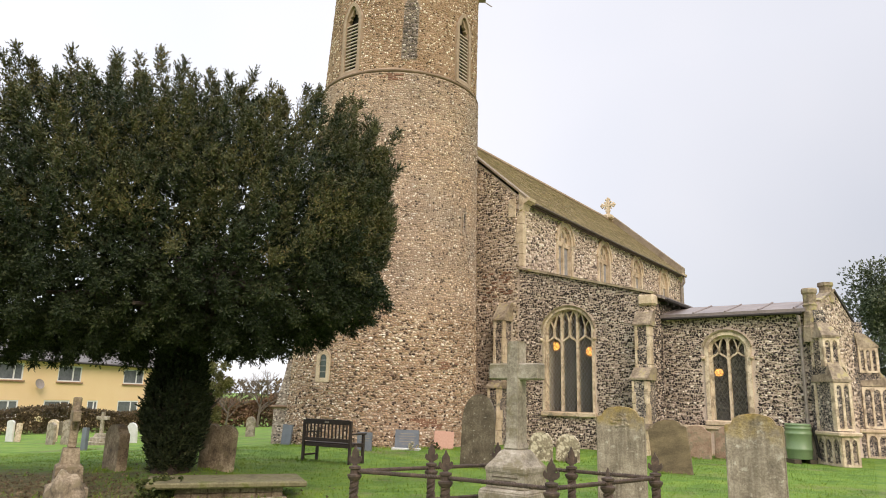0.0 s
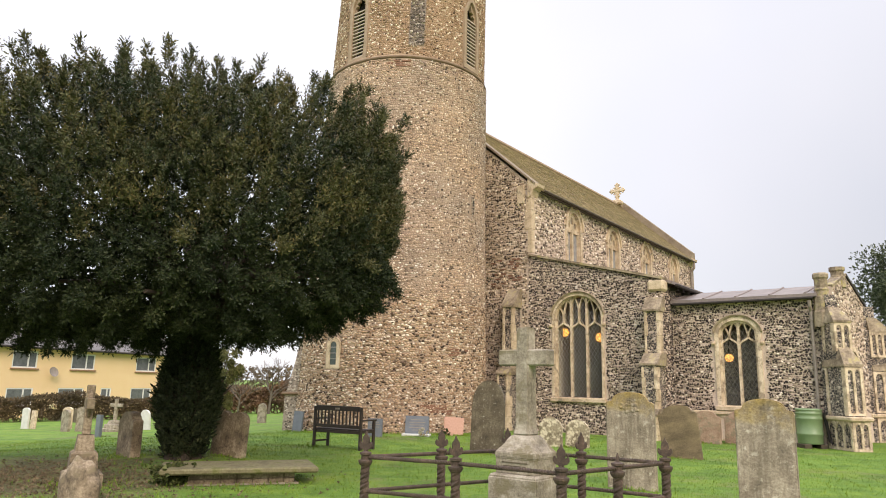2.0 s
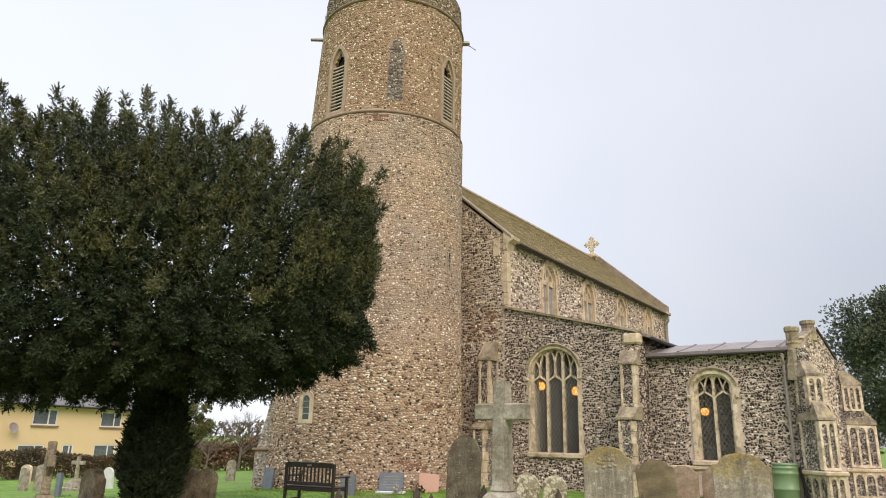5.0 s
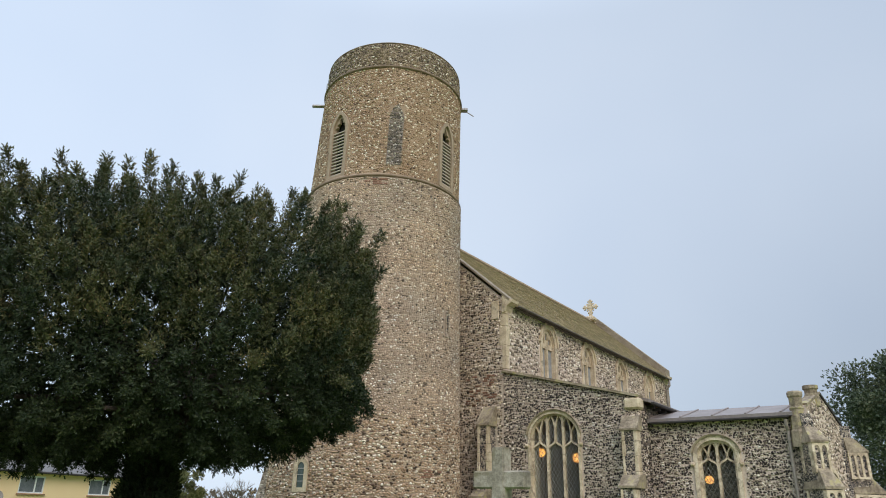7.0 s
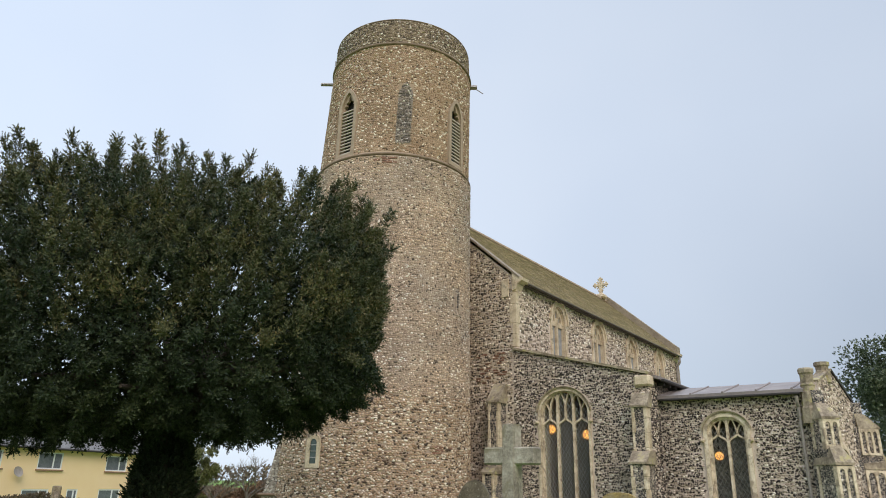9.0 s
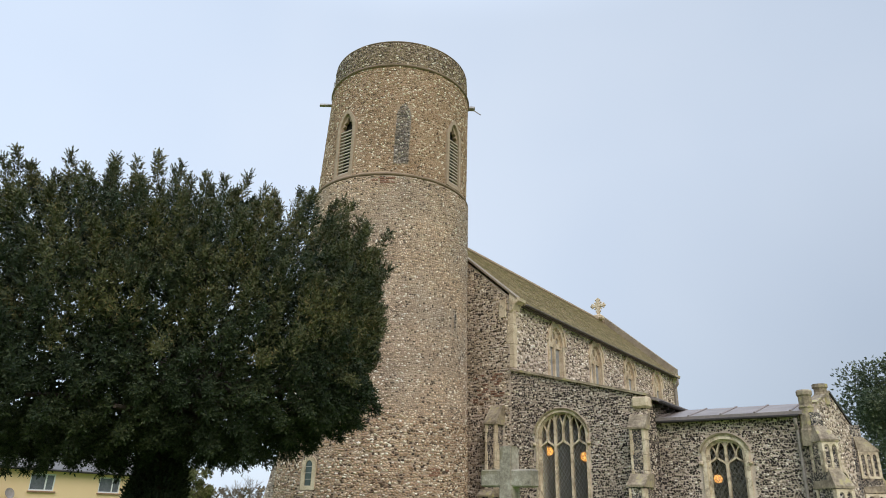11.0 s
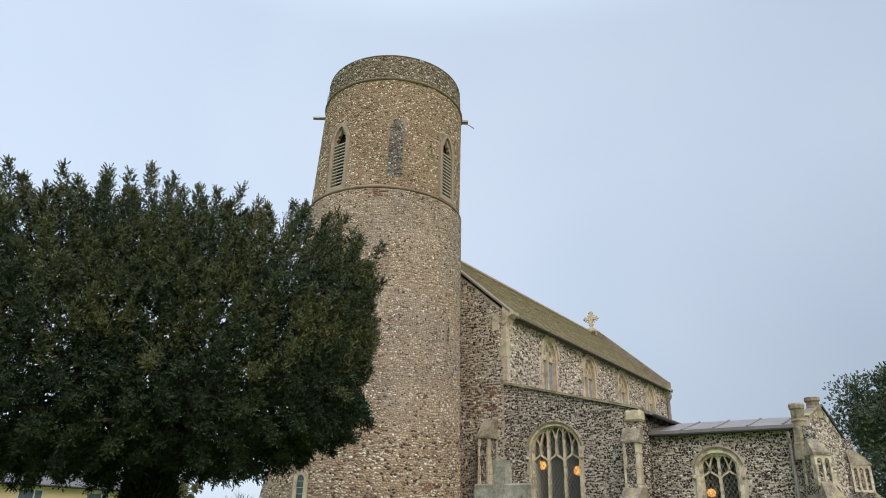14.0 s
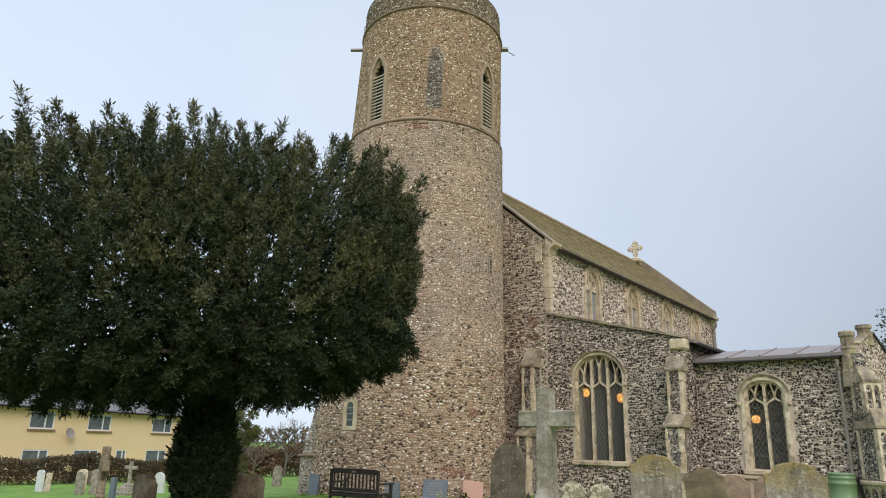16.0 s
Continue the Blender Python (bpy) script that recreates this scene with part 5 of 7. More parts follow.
    nn = np.stack([np.cos(a), np.sin(a), np.full(n, 0.4)], 1)
    sl = sprays("shoot_sleeve", M_SHADEYEW, p, nn, 0.14, rng, 10, 0.6, 0.8, 0.11)
    sl.parent = tree


yew()

# ---- gravestones ----
def stone_outline(w, h, style):
    pts = [(-w / 2, -0.25), (w / 2, -0.25)]
    if style == "round":
        pts += [(w / 2 * math.cos(a), h - w / 2 + w / 2 * math.sin(a)) for a in np.linspace(0, math.pi, 13)]
    elif style == "gothic":
        pts += [(w / 2 * math.cos(a), h - w * 0.72 + w * 0.72 * math.sin(a)) for a in np.linspace(0, math.pi, 13)]
    elif style == "hump":
        sh = h - w * 0.24
        pts += [(w / 2, sh), (w * 0.47, sh + w * 0.035), (w * 0.38, sh + w * 0.05)]
        pts += [(w * 0.36 * math.cos(a), sh + w * 0.06 + w * 0.18 * math.sin(a) ** 0.8) for a in np.linspace(0.15, math.pi - 0.15, 11)]
        pts += [(-w * 0.38, sh + w * 0.05), (-w * 0.47, sh + w * 0.035), (-w / 2, sh)]
    elif style == "bow":
        pts += [(w / 2 * u, h - w * 0.16 * abs(u) ** 2.2) for u in np.linspace(1, -1, 11)]
    elif style == "double":
        pts += [(w / 2 * u, h - w * 0.15 * (1 - abs(math.sin(math.pi * u)) ** 0.6)) for u in np.linspace(1, -1, 17)]
    else:
        pts += [(w / 2, h), (-w / 2, h)]
    return pts


def gravestone(x, y, w, h, t, style, mat, label, turn=-37, lean=0, tip=0, bars=0, group="headstones", mark=False):
    z = ground_z(x, y)
    g = thing("headstone", label, "gravestone", Matrix.Translation((x, y, z)) @ Matrix.Rotation(radians(turn), 4, "Z") @ Matrix.Rotation(radians(lean), 4, "Y") @ Matrix.Rotation(radians(tip), 4, "X"), group)
    bm = bmesh.new()
    slab(bm, stone_outline(w, h, style), (), t, Matrix.Translation((0, -t / 2, 0)))
    bmesh.ops.recalc_face_normals(bm, faces=bm.faces)
    bmesh.ops.bevel(bm, geom=[e for e in bm.edges if len(e.link_faces) == 2 and e.calc_face_angle() > 1.0], offset=min(0.014, t * 0.15), segments=2, affect="EDGES")
    for v in bm.verts:
        v.co += Vector((1, 1, 1)) * 0.006 * noise.noise(v.co * 7 + Vector((x, y, 0)))
    part("slab", bm, mat, g)
    if mark:
        bm = bmesh.new()
        re_ = random.Random(8)
        for k in range(30):
            a_, q_ = re_.uniform(0, 6.283), re_.uniform(0.05, 0.12)
            bmesh.ops.create_icosphere(bm, subdivisions=1, radius=re_.uniform(0.018, 0.035), matrix=Matrix.Translation((q_ * math.cos(a_) * 1.2, -t / 2, h - w * 0.32 + q_ * math.sin(a_))) @ Matrix.Diagonal((1.3, 0.45, 0.9, 1)))
        part("carved_emblem", bm, mat, g)
    for k in range(bars):
        bm = bmesh.new()
        bw = w * (0.55, 0.7, 0.6, 0.66, 0.4)[k % 5]
        zc = h * 0.8 - k * h * 0.13
        box(bm, -bw / 2, bw / 2, -t / 2 - 0.004, -t / 2 + 0.01, zc - 0.01, zc + 0.01)
        part("inscription_bar", bm, M_PIPE, g)
    return g


gravestone(2.82, 10.78, 0.74, 1.43, 0.1, "hump", M_CAPPED, "tall grey headstone with carved emblem and lichen", -30, 0, 1, mark=True)
gravestone(3.38, 7.5, 0.58, 1.41, 0.09, "hump", M_CAPPED, "tall grey headstone capped with yellow lichen", -32, 0, 0)
gravestone(5.2, 15.6, 0.84, 1.14, 0.12, "hump", M_BANDED, "olive brown headstone with stain bands leaning sideways", -34, -6, -2)
gravestone(7.4, 20.1, 0.8, 0.9, 0.1, "hump", M_SANDSTONE, "reddish brown headstone near the porch", -37, 0, 0)
gravestone(8.3, 20.0, 0.8, 0.9, 0.1, "hump", M_SANDSTONE, "reddish sandstone headstone near the porch", -37, 0, 0)
gravestone(2.66, 17.98, 0.6, 0.74, 0.1, "round", M_YELLOWSTONE, "small round-topped headstone blotched with lichen", -25, 0, 2, group="lichened pair")
gravestone(3.31, 17.87, 0.6, 0.7, 0.1, "round", M_YELLOWSTONE, "small round-topped headstone blotched with lichen", -25, 2, 2, group="lichened pair")
gravestone(0.88, 15.52, 0.74, 1.58, 0.12, "gothic", M_DARKSTONE, "tall dark mossy headstone with pointed top", -20, 2, -2)
gravestone(-0.86, 20.4, 0.7, 0.56, 0.08, "flat", M_SLATE, "blue-grey slate memorial with pale lettering", -8, 0, -8, bars=5)
gravestone(0.2, 20.8, 0.58, 0.52, 0.09, "flat", M_PINK, "small pink granite memorial", 4, 3, -10)
gravestone(-2.0, 19.62, 0.42, 0.5, 0.08, "flat", M_SLATE, "small blue-grey slate memorial", -10, 0, -5, bars=3)
gravestone(-4.66, 21.9, 0.36, 0.62, 0.07, "flat", M_SLATE, "leaning blue-grey slate headstone", -25, 3, -4)
gravestone(-4.05, 13.13, 0.8, 0.8, 0.16, "double", M_BROWNSTONE, "wide brown double headstone under the yew", -30, 2, -2)
gravestone(-5.75, 12.78, 0.66, 0.78, 0.18, "hump", M_BROWNSTONE, "brown weathered round-topped headstone", -44, 0, 0)
gravestone(-9.53, 36.1, 0.5, 1.0, 0.12, "round", M_GREYSTONE, "grey round-topped headstone in the far grass", -20)
far = [(-28.25, 48.59, 0.6, 0.95, "round", M_GREYSTONE, "plain grey headstone"), (-26.6, 46.93, 0.6, 0.9, "bow", M_GREYSTONE, "grey weathered headstone"),
       (-25.1, 45.26, 0.5, 0.85, "round", M_DARKSTONE, "dark mossy headstone"), (-17.64, 32.56, 0.7, 1.0, "bow", M_PALE, "pale leaning headstone"),
       (-20.1, 33.42, 0.5, 0.98, "bow", M_WHITEST, "pale white headstone"), (-19.6, 33.2, 0.5, 0.85, "flat", M_PALE, "pale cream headstone"),
       (-27.0, 50.0, 0.6, 0.95, "round", M_GREYSTONE, "plain grey headstone"),
       (-26.3, 48.3, 0.5, 0.85, "round", M_DARKSTONE, "dark headstone"), (-16.0, 29.45, 0.75, 0.9, "bow", M_GREYSTONE, "grey bow-topped headstone"),
       (-15.3, 29.3, 0.55, 1.0, "bow", M_GREYSTONE, "grey leaning headstone"), (-11.43, 23.07, 0.3, 0.72, "flat", M_SLATE, "dark slate headstone"),
       (-13.02, 30.33, 0.55, 0.85, "round", M_WHITEST, "white marble headstone"), (-34.6, 54.4, 0.6, 0.9, "round", M_GREYSTONE, "plain grey headstone"),
       (-24.6, 44.0, 0.6, 0.9, "flat", M_GREYSTONE, "plain grey headstone"), (-21.8, 41.0, 0.6, 0.8, "round", M_DARKSTONE, "dark headstone")]
rf = random.Random(9)
for x, y, w, h, st, mt, lb in far:
    gravestone(x, y, w, h, 0.1, st, mt, lb + " among rows beyond the yew", rf.uniform(-42, -20), rf.uniform(-4, 4), rf.uniform(-3, 3), group="far headstones")


def cross_stone(x, y, h, arm, mat, label, turn=-37, base=(0.5, 0.35)):
    z = ground_z(x, y)
    g = thing("grave_cross", label, "gravestone", Matrix.Translation((x, y, z)) @ Matrix.Rotation(radians(turn), 4, "Z"))
    bm = bmesh.new()
    bh = h * base[1]
    prof = [(base[0] / 2, -0.2), (base[0] / 2, bh * 0.25), (base[0] * 0.36, bh * 0.3), (base[0] * 0.33, bh * 0.65), (base[0] * 0.24, bh * 0.7), (base[0] * 0.2, bh)]
    rings = [[bm.verts.new((sx * r, sy * r, zz)) for sx, sy in ((-1, -0.8), (1, -0.8), (1, 0.8), (-1, 0.8))] for r, zz in prof]
    for a, b in zip(rings, rings[1:]):
        for k in range(4):
            bm.faces.new((a[k], a[(k + 1) % 4], b[(k + 1) % 4], b[k]))
    bm.faces.new(rings[-1])
    part("base", bm, mat, g)
    bm = bmesh.new()
    tw = h * 0.055
    box(bm, -tw, tw, -tw * 0.7, tw * 0.7, bh, h, 0.012)
    box(bm, -arm / 2, arm / 2, -tw * 0.69, tw * 0.69, h * 0.76, h * 0.76 + 2 * tw, 0.012)
    part("cross", bm, mat, g)
    if h > 1.3:
        bm = bmesh.new()
        tube(bm, [(arm * 0.33 * math.cos(a), 0, h * 0.76 + tw + arm * 0.33 * math.sin(a)) for a in np.linspace(0, 6.2832, 19)], tw * 0.4, 6, False)
        part("ring", bm, mat, g)
    return g


cross_stone(-5.02, 9.79, 1.36, 0.55, M_BROWNSTONE, "mossy ringed stone cross on a tapering base", -59, (0.62, 0.5))
cross_stone(-13.65, 28.81, 1.3, 0.7, M_GREYSTONE, "grey stone cross on a stepped base", -25, (0.9, 0.35))
# rough boulder-like stone
bm = bmesh.new()
bmesh.ops.create_icosphere(bm, subdivisions=4, radius=1.0)
for v in bm.verts:
    p = v.co.copy()
    v.co = Vector((p.x * 0.33, p.y * 0.17, math.copysign(abs(p.z) ** 0.6, p.z) * 0.56)) * (1 + 0.14 * noise.noise(p * 2.2) + 0.05 * noise.noise(p * 7))
rough = mesh_ob("rough_headstone", bm, M_BROWNSTONE, True)
rough.matrix_world = Matrix.Translation((-4.5, 8.75, -0.07)) @ Matrix.Rotation(radians(-30), 4, "Z")
tagged(rough, "rough lichened headstone worn to a boulder", "gravestone")


# ---- chest tomb ----
def chest_tomb():
    c, ang = Vector((-3.03, 10.55, 0)), radians(20)
    g = thing("chest_tomb", "low chest tomb with mossy stone slab", "tomb", Matrix.Translation(c) @ Matrix.Rotation(ang, 4, "Z"))
    bm = bmesh.new()
    box(bm, -1.12, 1.06, -0.5, 0.5, 0.18, 0.26, 0.02)
    for v in bm.verts:
        v.co.z += 0.01 * noise.noise(v.co * 3)
    part("top_slab", bm, M_MOSSY, g, "mossy lichened ledger slab")
    bm = bmesh.new()
    box(bm, -0.8, 0.8, -0.36, 0.36, -0.1, 0.03, 0.01)
    part("footing", bm, M_GREYSTONE, g)
    rb = random.Random(5)
    for z in (0.01, 0.097):
        x = -0.74 - (0.1 if z > 0.1 else 0)
        while x < 0.72:
            x0, x1 = max(-0.74, x), min(0.74, x + 0.21)
            if x1 - x0 > 0.04:
                for y in (-0.31, 0.22):
                    bm = bmesh.new()
                    box(bm, x0, x1, y, y + 0.1, z, z + 0.078, 0.006)
                    part("brick", bm, M_BROWNSTONE, g)
            x += 0.222
    bm = bmesh.new()
    box(bm, -0.72, 0.72, -0.27, 0.27, 0, 0.178)
    part("core", bm, M_BROWNSTONE, g)


chest_tomb()
rng = np.random.default_rng(21)
n = 260
ivp = np.stack([rng.normal(-3.85, 0.14, n), rng.normal(10.1, 0.18, n), rng.uniform(0.02, 0.28, n)], 1)
iv = sprays("ivy", M_BUSH, ivp, np.stack([rng.normal(0, 1, n), rng.normal(-0.5, 1, n), rng.uniform(0, 1, n)], 1), 0.07, rng, 6, 0.3, 0.3, 0.4)
tagged(iv, "ivy clump against the tomb", "ivy", kind="stuff")


# ---- railed grave with tall cross ----
FA, FD, FG = Vector((-0.82, 7.23, 0)), Vector((1.01, 6.23, 0)), Vector((2.25, 7.3, 0))
FX = Vector((0.72, 8.3, 0))


def cross_monument():
    c = Vector((0.82, 7.27, 0))
    g = thing("cross_monument", "tall grey stone cross on stepped pedestal, lichen stained", "monument", Matrix.Translation(c) @ Matrix.Rotation(radians(-37), 4, "Z"))

    def blocks(name, rows_, mat, bev, label=""):
        bm = bmesh.new()
        slim = 1.0 if name == "shaft" else 0.88
        rings = [[bm.verts.new((sx * wx * slim, sy * wy * slim, z)) for sx, sy in ((-1, -1), (1, -1), (1, 1), (-1, 1))] for wx, wy, z in rows_]
        for a, b in zip(rings, rings[1:]):
            for k in range(4):
                bm.faces.new((a[k], a[(k + 1) % 4], b[(k + 1) % 4], b[k]))
        bm.faces.new(rings[-1]), bm.faces.new(rings[0][::-1])
        bmesh.ops.recalc_face_normals(bm, faces=bm.faces)
        bmesh.ops.bevel(bm, geom=[e for e in bm.edges if e.calc_face_angle() > 0.6], offset=bev, segments=2, affect="EDGES")
        return part(name, bm, mat, g, label)
    blocks("step", [(0.40, 0.40, -0.2), (0.40, 0.40, 0.3)], M_GREYSTONE, 0.015)
    blocks("step", [(0.32, 0.32, 0.302), (0.32, 0.32, 0.6), (0.29, 0.29, 0.63)], M_GREYSTONE, 0.012)
    blocks("pedestal", [(0.255, 0.255, 0.632), (0.255, 0.255, 0.78), (0.262, 0.262, 0.785), (0.262, 0.262, 0.835), (0.245, 0.245, 0.85), (0.225, 0.225, 0.875), (0.185, 0.185, 0.915), (0.155, 0.155, 0.965), (0.13, 0.13, 0.99), (0.12, 0.12, 1.0)], M_GREYSTONE, 0.006, "moulded pedestal with weathered carving")
    blocks("shaft", [(0.105, 0.11, 1.001), (0.085, 0.095, 1.06), (0.08, 0.09, 1.1), (0.072, 0.08, 2.1)], M_GREYSTONE, 0.014)
    for k, bw in enumerate((0.3, 0.26, 0.3)):
        bm = bmesh.new()
        box(bm, -bw / 2, bw / 2, -0.231, -0.22, 0.735 - k * 0.035, 0.747 - k * 0.035)
        part("inscription_bar", bm, M_DARKSTONE, g)
    bm = bmesh.new()
    box(bm, -0.3, 0.3, -0.0745, 0.0745, 1.70, 1.87, 0.015)
    part("cross_arm", bm, M_GREYSTONE, g)
    bm = bmesh.new()
    for r_ in (0.055, 0.03):
        tube(bm, [(r_ * math.cos(a), -0.078, 1.785 + r_ * math.sin(a)) for a in np.linspace(0, 6.2832, 13)], 0.006, 5, False)
    part("carved_emblem", bm, M_GREYSTONE, g)


cross_monument()


def twisted(bm, p, q, r=0.017, pitch=0.055):
    p, q = Vector(p), Vector(q)
    d = q - p
    u = d.normalized()
    s_ = u.cross(Vector((0, 0, 1)) if abs(u.z) < 0.9 else Vector((1, 0, 0))).normalized()
    v = u.cross(s_)
    n = int(d.length / 0.011)
    for ph in (0, math.pi):
        tube(bm, [p + d * (k / n) + (s_ * math.cos(ph + k / n * d.length / pitch * 6.283) + v * math.sin(ph + k / n * d.length / pitch * 6.283)) * r * 0.62 for k in range(n + 1)], r * 0.8, 5)


def railing():
    g = thing("grave_railing", "rusty wrought iron grave railing with twisted bars", "railing")
    posts = [FA, (FA + FD) / 2 + Vector((0.0, 0.12, 0)), FD, (FD + FG) / 2, FG, (FX + FG) / 2, FX, (FA + FX) / 2]
    for i, p in enumerate(posts):
        bm = bmesh.new()
        twisted(bm, p + Vector((0, 0, -0.1)), p + Vector((0, 0, 0.70)), 0.036, 0.095)
        post = part("post", bm, M_IRON, g, "twisted iron post")
        bm = bmesh.new()
        cap = [(0.0, 0.6), (0.045, 0.605), (0.045, 0.622), (0.036, 0.63), (0.036, 0.655), (0.058, 0.672), (0.072, 0.7), (0.072, 0.718), (0.05, 0.724), (0.044, 0.735), (0.044, 0.765), (0.06, 0.775), (0.06, 0.795), (0.026, 0.806), (0.0, 0.82)]
        lathe(bm, [(r, z, p.x, p.y) for r, z in cap], 12)
        part("capital", bm, M_IRON, post)
        bm = bmesh.new()
        lathe(bm, [(r, z, p.x, p.y) for r, z in ((0.08, -0.05), (0.08, 0.05), (0.06, 0.07), (0.065, 0.1), (0.045, 0.14), (0.04, 0.17), (0.0, 0.172))], 12)
        part("foot", bm, M_IRON, post)
        bm = bmesh.new()
        m = Matrix.Translation((p.x, p.y, 0.8)) @ Matrix.Rotation(radians(-25 + 50 * (i % 2)), 4, "Z")
        if i == 3:
            tube(bm, [m @ Vector((0, 0, 0)), m @ Vector((0, 0, 0.05)), m @ Vector((0.004, 0, 0.09))], [0.022, 0.016, 0.006], 6)
        else:
            out = [(-0.014, 0), (-0.02, 0.02), (-0.045, 0.03), (-0.062, 0.055), (-0.06, 0.085), (-0.05, 0.1), (-0.04, 0.085), (-0.028, 0.08), (-0.034, 0.11), (-0.028, 0.145), (-0.012, 0.17), (0, 0.205)]
            out = out + [(-x, z) for x, z in out[-2::-1]]
            slab(bm, [(x * 1.2, z) for x, z in out], (), 0.022, m @ Matrix.Translation((0, -0.011, 0)))
        part("finial", bm, M_IRON, post, "leaf-shaped iron finial")
    for a, b in ((FA, posts[1]), (posts[1], FD), (FD, FG), (FG, FX), (FX, FA)):
        for z in (0.75, 0.42):
            bm = bmesh.new()
            twisted(bm, a + Vector((0, 0, z)), b + Vector((0, 0, z)))
            part("rail", bm, M_IRON, g, "twisted iron rail")


railing()


# ---- bench ----
def bench():
    g = thing("garden_bench", "dark-stained slatted wooden garden bench", "bench", Matrix.Translation((-3.08, 16.2, ground_z(-3, 16.2))) @ Matrix.Rotation(radians(-29), 4, "Z"))
    L, H = 1.36, 0.96

    def bx(name, *a, lab=""):
        bm = bmesh.new()
        box(bm, *a, 0.006)
        return part(name, bm, M_BENCH, g, lab)
    for x in (0.0, L - 0.06):
        bx("leg", x, x + 0.06, 0, 0.06, -0.03, H - 0.04)
        bx("leg", x, x + 0.06, 0.5, 0.56, -0.03, 0.62)
        bx("armrest", x - 0.01, x + 0.07, 0.061, 0.6, 0.62, 0.655)
        bx("seat_rail", x + 0.01, x + 0.05, 0.061, 0.499, 0.36, 0.41)
        bx("stretcher", x + 0.01, x + 0.05, 0.061, 0.499, 0.12, 0.16)
    bx("back_rail", 0.061, L - 0.061, 0.005, 0.045, H - 0.13, H - 0.02)
    bx("back_rail", 0.061, L - 0.061, 0.005, 0.045, 0.46, 0.53)
    n = 12
    for k in range(n):
        x = 0.1 + k * (L - 0.2 - 0.05) / (n - 1)
        bx("back_slat", x, x + 0.042, 0.012, 0.035, 0.531, H - 0.131)
    for k in range(5):
        bx("seat_slat", 0.0, L, 0.07 + k * 0.1, 0.15 + k * 0.1, 0.412, 0.434)
    bx("seat_rail", 0.061, L - 0.061, 0.5, 0.54, 0.34, 0.41)
    bx("seat_rail", 0.061, L - 0.061, 0.02, 0.055, 0.34, 0.41)
    bm = bmesh.new()
    box(bm, L / 2 - 0.06, L / 2 + 0.06, -0.001, 0.004, H - 0.1, H - 0.06)
    part("plaque", bm, M_PIPE, g, "small metal plaque")


bench()


# ---- water butt on blocks ----
def water_butt():
    x, y = 10.02, 19.5
    g = thing("water_butt", "green ribbed plastic water butt", "water butt", Matrix.Translation((x, y, 0)))
    bm = bmesh.new()
    prof = [(0.0, 0.1), (0.375, 0.1), (0.39, 0.13), (0.4, 0.33), (0.42, 0.35), (0.42, 0.385), (0.4, 0.405), (0.405, 0.74), (0.425, 0.76), (0.425, 0.795), (0.405, 0.815), (0.405, 0.89), (0.42, 0.905), (0.42, 0.935), (0.4, 0.95), (0.4, 1.0)]
    lathe(bm, [(r * 0.82, z) for r, z in prof], 32)
    part("barrel", bm, M_BARREL, g, smooth=True)
    bm = bmesh.new()
    lathe(bm, [(0.0, 1.05), (0.295, 1.045), (0.336, 1.03), (0.34, 0.99), (0.324, 0.985)], 32)
    part("lid", bm, M_BARREL, g, smooth=True)
    for k in (-0.22, 0.22):
        bm = bmesh.new()
        box(bm, k - 0.1, k + 0.1, -0.3, 0.3, -0.05, 0.1, 0.01)
        part("block", bm, M_SOIL, g)
    bm = bmesh.new()
    tube(bm, [(0.36, -0.1, 0.95), (0.42, -0.12, 0.6), (0.46, -0.15, 0.2), (0.6, -0.3, 0.02), (0.75, -0.3, 0.0)], 0.045, 8)
    part("hose", bm, M_GUTTER, g, "black overflow hose")


water_butt()


# ---- lamps inside the church, seen through the windows ----
def pendant(p, r, drop):
    g = thing("pendant_lamp", "glowing warm orange pendant lamp inside the church", "lamp", Matrix.Translation(CH @ Vector(p)), "church lamps")
    bm = bmesh.new()
    lathe(bm, [(0.01, r), (r * 0.75, r * 0.75), (r, 0.1 * r), (r * 0.8, -0.6 * r), (0.01, -0.9 * r)], 16)
    part("globe", bm, M_GLOW, g, "glowing amber globe", True)
    bm = bmesh.new()
    tube(bm, [(0, 0, r), (0, 0, drop)], 0.012, 5)
    part("cord", bm, M_GUTTER, g)


pendant((22.6, 11.71, 3.42), 0.16, 2.1)
pendant((22.6, 10.32, 3.21), 0.17, 1.9)
pendant((22.9, 6.09, 2.49), 0.13, 1.7)


# ---- house beyond the hedge ----
# house glass, its grey-blue reflection painted as base colour
M_HOUSEPANE = plain("reflection_grey_glass", [(0.3, (0.09, 0.1, 0.11)), (0.7, (0.2, 0.21, 0.22))], 1.5, 6, 0.12, bump_s=0.02)


